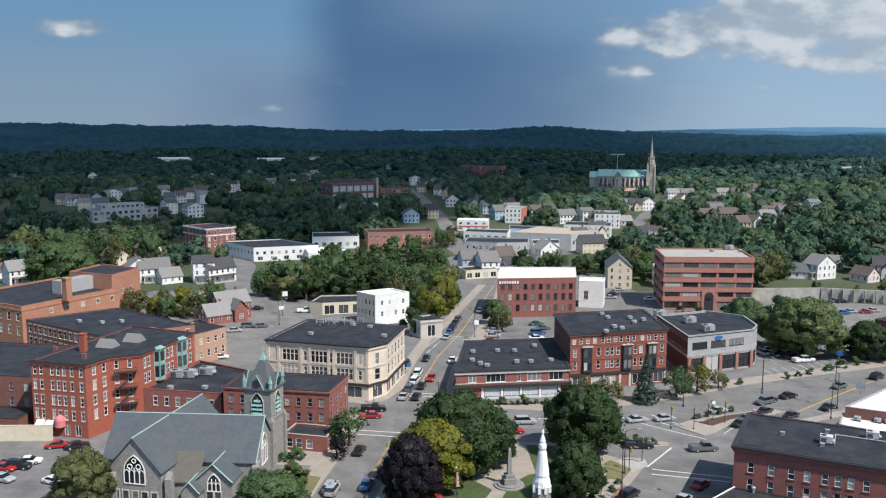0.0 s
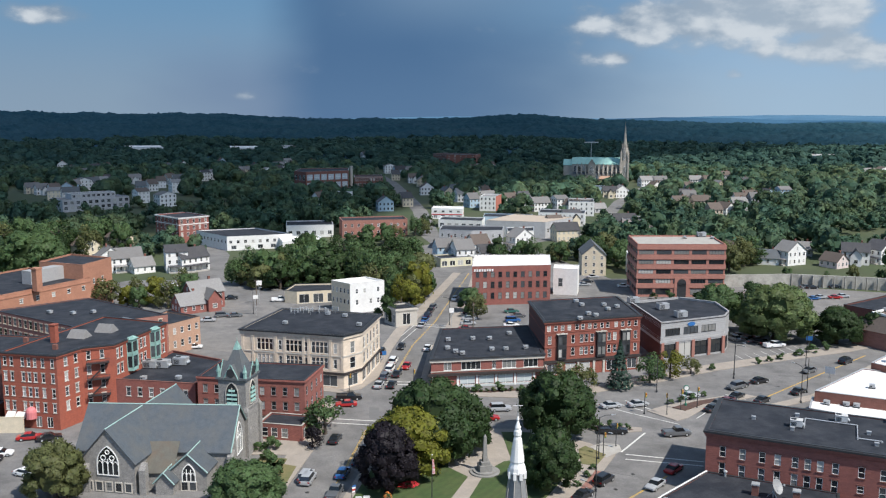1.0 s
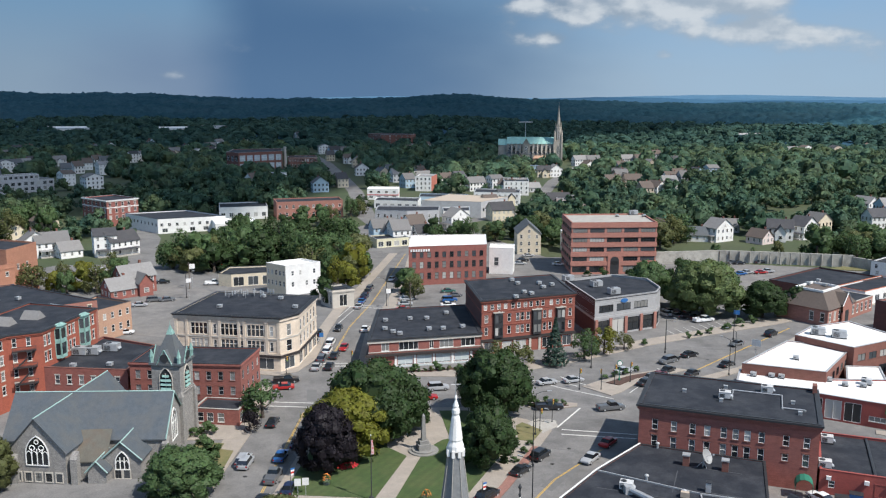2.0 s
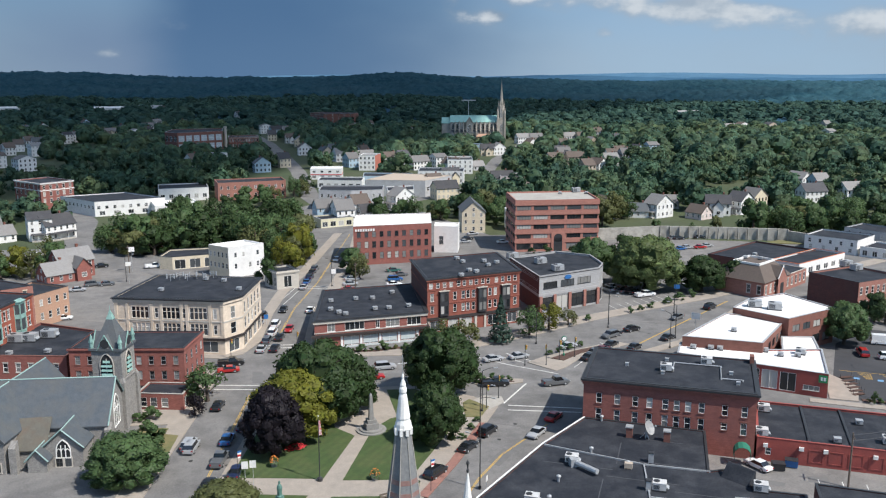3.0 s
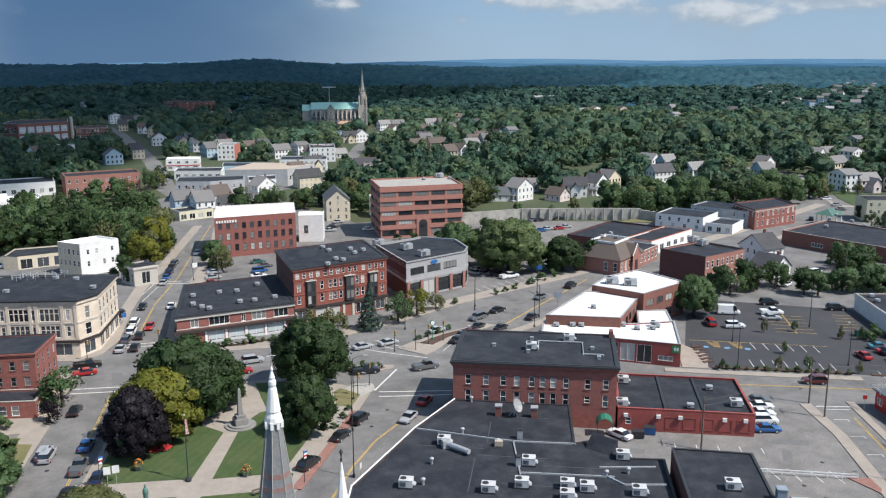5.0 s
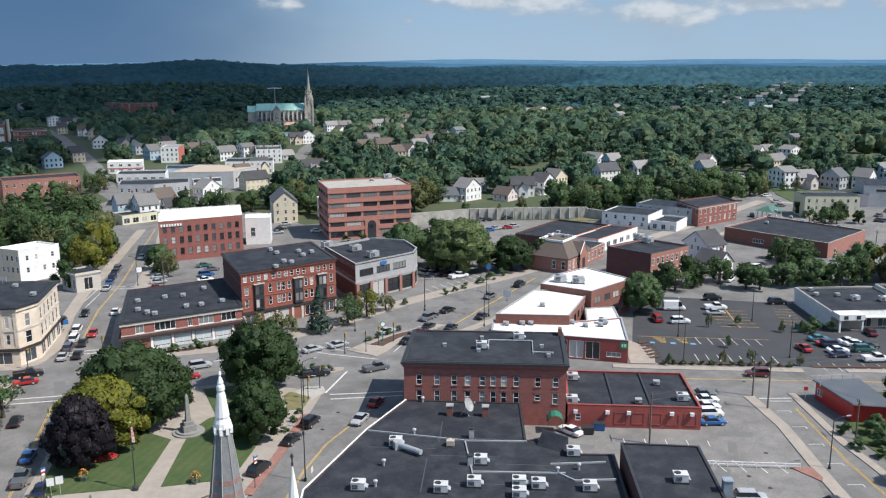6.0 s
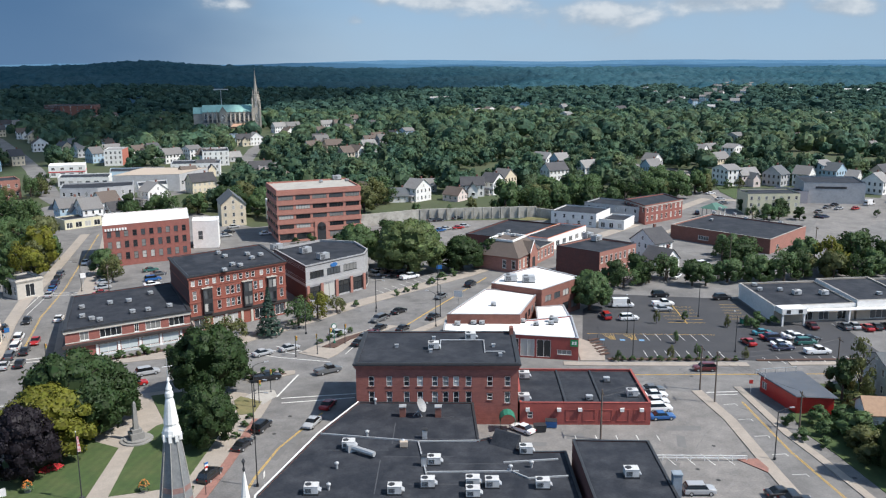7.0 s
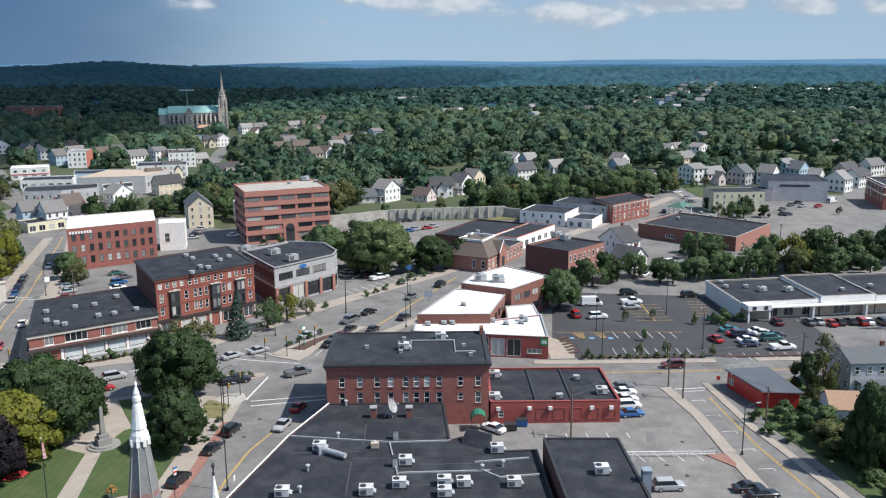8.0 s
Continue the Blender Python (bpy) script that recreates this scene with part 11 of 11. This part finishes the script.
# annex yard: awning, bins, rail
aw = thing("awning", "dark green canvas entrance awning", "awning", 70.2, 122.4, 0, -26)
s = Shape()
for k in range(6):                                               # barrel vault of canvas with open front
    a0, a1 = math.pi * k / 6, math.pi * (k + 1) / 6
    p0, p1 = (1.35 * math.cos(a0), 2.2 + 1.25 * math.sin(a0)), (1.35 * math.cos(a1), 2.2 + 1.25 * math.sin(a1))
    s.face([(p0[0], 0.3, p0[1]), (p1[0], 0.3, p1[1]), (p1[0], -2.2, p1[1]), (p0[0], -2.2, p0[1])][::-1])
    s.face([(p0[0] * 0.95, 0.3, p0[1] - 0.05), (p1[0] * 0.95, 0.3, p1[1] - 0.05), (p1[0] * 0.95, -2.2, p1[1] - 0.05), (p0[0] * 0.95, -2.2, p0[1] - 0.05)])
s.box(-1.36, -1.28, -2.2, 0.3, 1.85, 2.2)
s.box(1.28, 1.36, -2.2, 0.3, 1.85, 2.2)
part("canvas", s, AWNING_GREEN, aw)
for x in (-1.2, 1.2):
    s = Shape()
    s.tube((x, -2.1, 0), (x, -2.1, 2.2), 0.04, 0.04, 6)
    part("post", s, METAL_DARK, aw)


def skip(x, y, turn, m, label):
    root = thing("dumpster", label, "dumpster", x, y, 0.05, turn, "dumpsters")
    s = Shape()
    s.prism([(-0.95, -0.6), (0.95, -0.6), (0.95, 0.6), (-0.95, 0.6)], 0.15, 1.3, top=[(-1.0, -0.75), (1.0, -0.75), (1.0, 0.7), (-1.0, 0.7)])
    part("bin", s, m, root)
    s = Shape()
    s.box(-1.02, 1.02, -0.78, 0.72, 1.3, 1.36)
    part("lid", s, METAL_DARK, root)


skip(74.5, 118.6, -20, METAL_DARK, "black steel dumpster by a wall")
skip(77.2, 119.3, -30, SIGN_BLUE, "blue dumpster by a wall")
skip(152, 150.6, -20, AWNING_GREEN, "green dumpster by a shop")
skip(236, 209, 20, METAL_DARK, "dark steel dumpster behind a market")
skip(240, 206, 20, METAL_DARK, "dark steel dumpster behind a market")
rail = thing("guard_rail", "low white guard rail between car parks", "rail", 84.2, 101.6, 0, -27)
for z in (0.45, 0.85):
    s = Shape()
    s.box(0, 15.5, -0.05, 0.05, z, z + 0.14)
    part("rail", s, WHITE, rail)
for k in range(8):
    s = Shape()
    s.box(k * 2.2, k * 2.2 + 0.1, -0.04, 0.04, 0, 0.95)
    part("post", s, WHITE, rail)
sheet("pavement", [(96.9, 95.5), (97.9, 90.0), (99.0, 91.0), (100.0, 94.3)], 0.19, PAVER, "brick-red paved corner of a car park", "pavement", 0.14)
# air-conditioning boxes on the annex wall
for c in (0.06, 0.30, 0.46, 0.78, 0.93):
    s = Shape()
    s.box(-0.35, 0.35, -0.4, -0.05, 2.6, 3.2)
    solid("wall_unit", s, SIDING_WHITE, "small white air-conditioning box on a wall", "air conditioner", "wall units", at=pose(72.9 + 20.3 * c, 122.7 - 10.2 * c, 0, 0, 0, -26.7))
# grey house and round-fronted house at the right edge
gh = thing("house", "grey clapboard house with low dark roof and porch", "house", 146.5, 103.5, 0, -25)
gable_parts(gh, 12, 9, 6.4, 8.0, SIDING_GREY, SHINGLE, True, True, 2)
wh = thing("house", "small white house with tan shingle roof", "house", 129.0, 93.6, 0, -34)
gable_parts(wh, 9, 6.5, 3.6, 5.6, SIDING_WHITE, mat("tan_shingles", (0.34, 0.22, 0.14), (0.27, 0.175, 0.115), 1.5, 0.88), False, False, 1)
# overhead wires
def wire(p, q, sag=0.6, r=0.02):
    s = Shape()
    p, q = Vector(p), Vector(q)
    across = (q - p).cross(Vector((0, 0, 1))).normalized() * r
    for k in range(9):
        t = k / 8
        c = p.lerp(q, t) - Vector((0, 0, 4 * sag * t * (1 - t)))
        s.v += [tuple(c + across), tuple(c + Vector((0, 0, r))), tuple(c - across)]
    for k in range(8):
        for i in range(3):
            a, b = 3 * k + i, 3 * k + (i + 1) % 3
            s.f.append((a, b, b + 3, a + 3))
            s.m.append(0)
    solid("overhead_wire", s, METAL_DARK, "thin black overhead wire between poles", "wire", "overhead wires")


for dz in (0.0, -0.9):
    wire((110.4, 115.4, 9.6 + dz), (140.1, 113.7, 8.6 + dz))
    wire((110.4, 115.4, 9.4 + dz), (81.9, 111.3, 8.6 + dz))
    wire((110.4, 115.4, 9.2 + dz), (112.4, 121.6, 8.6 + dz))
    wire((110.4, 115.4, 9.6 + dz), (114.9, 99.7, 7.0 + dz))
    wire((-53.6, 284.3, 8.6 + dz), (-23.0, 226, 9.6 + dz), 1.2)

# flower planters, flower bed and the flag on the common
FLOWER_RED = mat("red_flowers", (0.55, 0.03, 0.03), (0.40, 0.02, 0.03), 2.0, 0.7, per="island")
FLOWER_ORANGE = mat("orange_flowers", (0.62, 0.26, 0.04), (0.52, 0.12, 0.03), 2.0, 0.7, per="island")


def flower_mesh(name, m, n, rx, ry, z0, z1, size, seed):
    r = np.random.default_rng(seed)
    a, q = r.uniform(0, 6.28, n), np.sqrt(r.uniform(0, 1, n))
    c = np.stack([rx * q * np.cos(a), ry * q * np.sin(a), z0 + (z1 - z0) * (1 - q * q) + r.uniform(-0.06, 0.06, n)], 1)
    nn = np.stack([q * np.cos(a) * 0.6, q * np.sin(a) * 0.6, np.ones(n)], 1) + r.normal(size=(n, 3)) * 0.4
    return quads_mesh(name, leaves(c, nn, size), nn, m)


for x, y in ((-5.0, 133.2), (10.6, 125.9), (20.4, 139.4), (-5.6, 118.4)):
    pl = thing("planter", "stone planter overflowing with orange flowers", "planter", x, y, 0.17, x * 20, "flower planters")
    s = Shape()
    s.lathe([(0.45, 0), (0.5, 0.1), (0.62, 0.7), (0.7, 0.75), (0.6, 0.7)], 12)
    part("tub", s, GRANITE, pl)
    part("foliage", flower_mesh("foliage", LEAF, 160, 0.95, 0.95, 0.6, 1.5, 0.16, 3), None, pl)
    part("flowers", flower_mesh("flowers", FLOWER_ORANGE, 70, 0.8, 0.8, 0.9, 1.9, 0.12, 4), None, pl)
bed = thing("flower_bed", "round bed of bright red flowers on the lawn", "flower bed", -1.6, 139.3, 0.17, 15)
part("foliage", flower_mesh("foliage", LEAF, 200, 2.0, 1.2, 0.2, 0.7, 0.2, 5), None, bed)
part("flowers", flower_mesh("flowers", FLOWER_RED, 260, 1.9, 1.1, 0.35, 0.95, 0.17, 6), None, bed)
part("flag", (lambda s: (s.prism([(0.05, -0.12), (0.45, -0.16), (0.5, 0.0), (0.45, 0.14), (0.05, 0.1)], 7.6, 9.9, top=[(0.05, -0.06), (0.25, -0.1), (0.3, 0.0), (0.25, 0.08), (0.05, 0.05)]), s)[1])(Shape()), mat("striped_flag", (0.55, 0.10, 0.10), (0.62, 0.58, 0.56), 3.5, 0.8), flag, "furled red and white flag")
# awnings over the hotel's ground floor
for x, y, kind in ((-77.4, 169.3, 1), (-79.6, 169.9, 0), (-81.8, 170.4, 0)):
    a = thing("awning", "round faded pink door awning" if kind else "white striped shop awning", "awning", x, y, 0, -13, "hotel awnings")
    s = Shape()
    if kind:
        s.lathe([(1.1, 2.2), (1.1, 3.6), (0.95, 4.1), (0.6, 4.4), (0.05, 4.55)], 14)
    else:
        s.prism([(-0.9, -1.2), (0.9, -1.2), (0.9, 0.2), (-0.9, 0.2)], 2.1, 3.3, top=[(-0.9, 0.0), (0.9, 0.0), (0.9, 0.2), (-0.9, 0.2)])
    part("canvas", s, mat("pink_canvas", (0.62, 0.20, 0.20), (0.52, 0.16, 0.17), 1.5, 0.8) if kind else SIDING_WHITE, a)
    s = Shape()
    s.box(-0.9, 0.9, -0.06, 0.0, 2.0, 2.1)
    part("rail", s, METAL_DARK, a)
# roof seams, lap joints and leaves of patched membrane on the near low roof
SEAM = mat("roof_seam", (0.060, 0.062, 0.068), (0.040, 0.042, 0.047), 0.8, 0.7, stain=(0.085, 0.086, 0.09), stain_scale=0.6, amount=0.6)
u26 = (math.cos(radians(-26)), math.sin(radians(-26)))
for k in range(9):
    s = Shape()
    L0 = 10.5 if k < 7 else 8.0
    s.box(-L0 / 2, L0 / 2, -0.08, 0.08, 4.204, 4.212)
    part("roof_seam", s, SEAM, lowroof, at=pose(40.5 + 2.6 * (k % 3) * 3 - 23.4, 98 + 3.2 * k - 109.4, 0, 0, 0, -26 + (90 if k % 4 == 3 else 0)))
s = Shape()
s.prism([(-2.2, -1.0), (2.2, -1.0), (2.2, 1.0), (-2.2, 1.0)], 0, 1.9, top=[(-2.2, 0.7), (2.2, 0.7), (2.2, 1.0), (-2.2, 1.0)])
solid("roof_hatch", s, MEMBRANE, "sloping black membrane-clad roof hatch", "roof hatch", at=pose(62.0, 108.6, 4.2, 0, 0, -60))
# pipe loop and ventilators on the corner block's roof
ca, sa = math.cos(radians(-26.2)), math.sin(radians(-26.2))


def on_block(a, b):
    return (47.4 + a * ca - b * sa, 135.3 + a * sa + b * ca)


s = Shape()
run = [on_block(*q) for q in ((14.5, 8.0), (14.5, 12.5), (22.5, 12.5), (22.5, 6.0), (26.0, 6.0))]
for p, q in zip(run, run[1:]):
    s.tube((*p, 11.42), (*q, 11.42), 0.09, 0.09, 6)
for p in run:
    s.box(p[0] - 0.12, p[0] + 0.12, p[1] - 0.12, p[1] + 0.12, 11.19, 11.46)
solid("roof_pipe", s, METAL, "grey gas pipe run across a flat roof", "pipe")
for a, b in ((12.8, 6.2), (24.2, 9.2), (25.2, 4.2), (13.2, 13.6), (6.5, 9.0)):
    x, y = on_block(a, b)
    s = Shape()
    s.box(-0.3, 0.3, -0.25, 0.25, 0, 0.5)
    s.box(-0.36, 0.36, -0.31, 0.31, 0.5, 0.56)
    solid("roof_curb", s, METAL, "small grey metal roof curb box", "vent", "roof curbs", at=pose(x, y, 11.18, 0, 0, -26))
# garden pavilion behind the market, its teal wall sign, and the ramp rails by the branch bank
gz = thing("pavilion", "small pavilion with green hipped roof", "pavilion", 247.4, 266.0, 0, 20)
s = Shape()
s.box(-4.2, 4.2, -3.2, 3.2, 0.0, 0.3)
part("floor_slab", s, CONCRETE, gz)
for a in (-1, 0, 1):
    for b in (-1, 1):
        s = Shape()
        s.box(a * 3.9 - 0.15, a * 3.9 + 0.15, b * 2.9 - 0.15, b * 2.9 + 0.15, 0.3, 4.2)
        part("post", s, SIDING_WHITE, gz)
s = Shape()
s.prism([(-4.9, -3.9), (4.9, -3.9), (4.9, 3.9), (-4.9, 3.9)], 4.2, 6.2, top=[(-1.6, -0.1), (1.6, -0.1), (1.6, 0.1), (-1.6, 0.1)])
part("roof", s, mat("dull_green_roof", (0.07, 0.16, 0.125), (0.05, 0.12, 0.095), 0.8, 0.8), gz, "green hipped roof")
ramp = thing("entry_steps", "broad steps with dark treads and rails", "steps", 111.8, 156.1, 0.2, 8)
for lx, ly, half in [(0.0, 0.0, 1.36), (-0.97, -1.78, 1.36), (-1.95, -3.6, 1.36), (-2.92, -5.38, 1.36), (-3.88, -7.06, 1.36), (-4.78, -8.74, 1.31)]:
    s = Shape()
    s.box(lx - half, lx + half, ly - 0.45, ly + 0.45, 0.0, 0.08)
    part("tread", s, MULCH, ramp)
    for sg in (-1, 1):
        s = Shape()
        s.tube((lx + sg * half, ly, 0), (lx + sg * half, ly, 0.95), 0.04, 0.04, 5)
        part("rail_post", s, METAL_DARK, ramp)
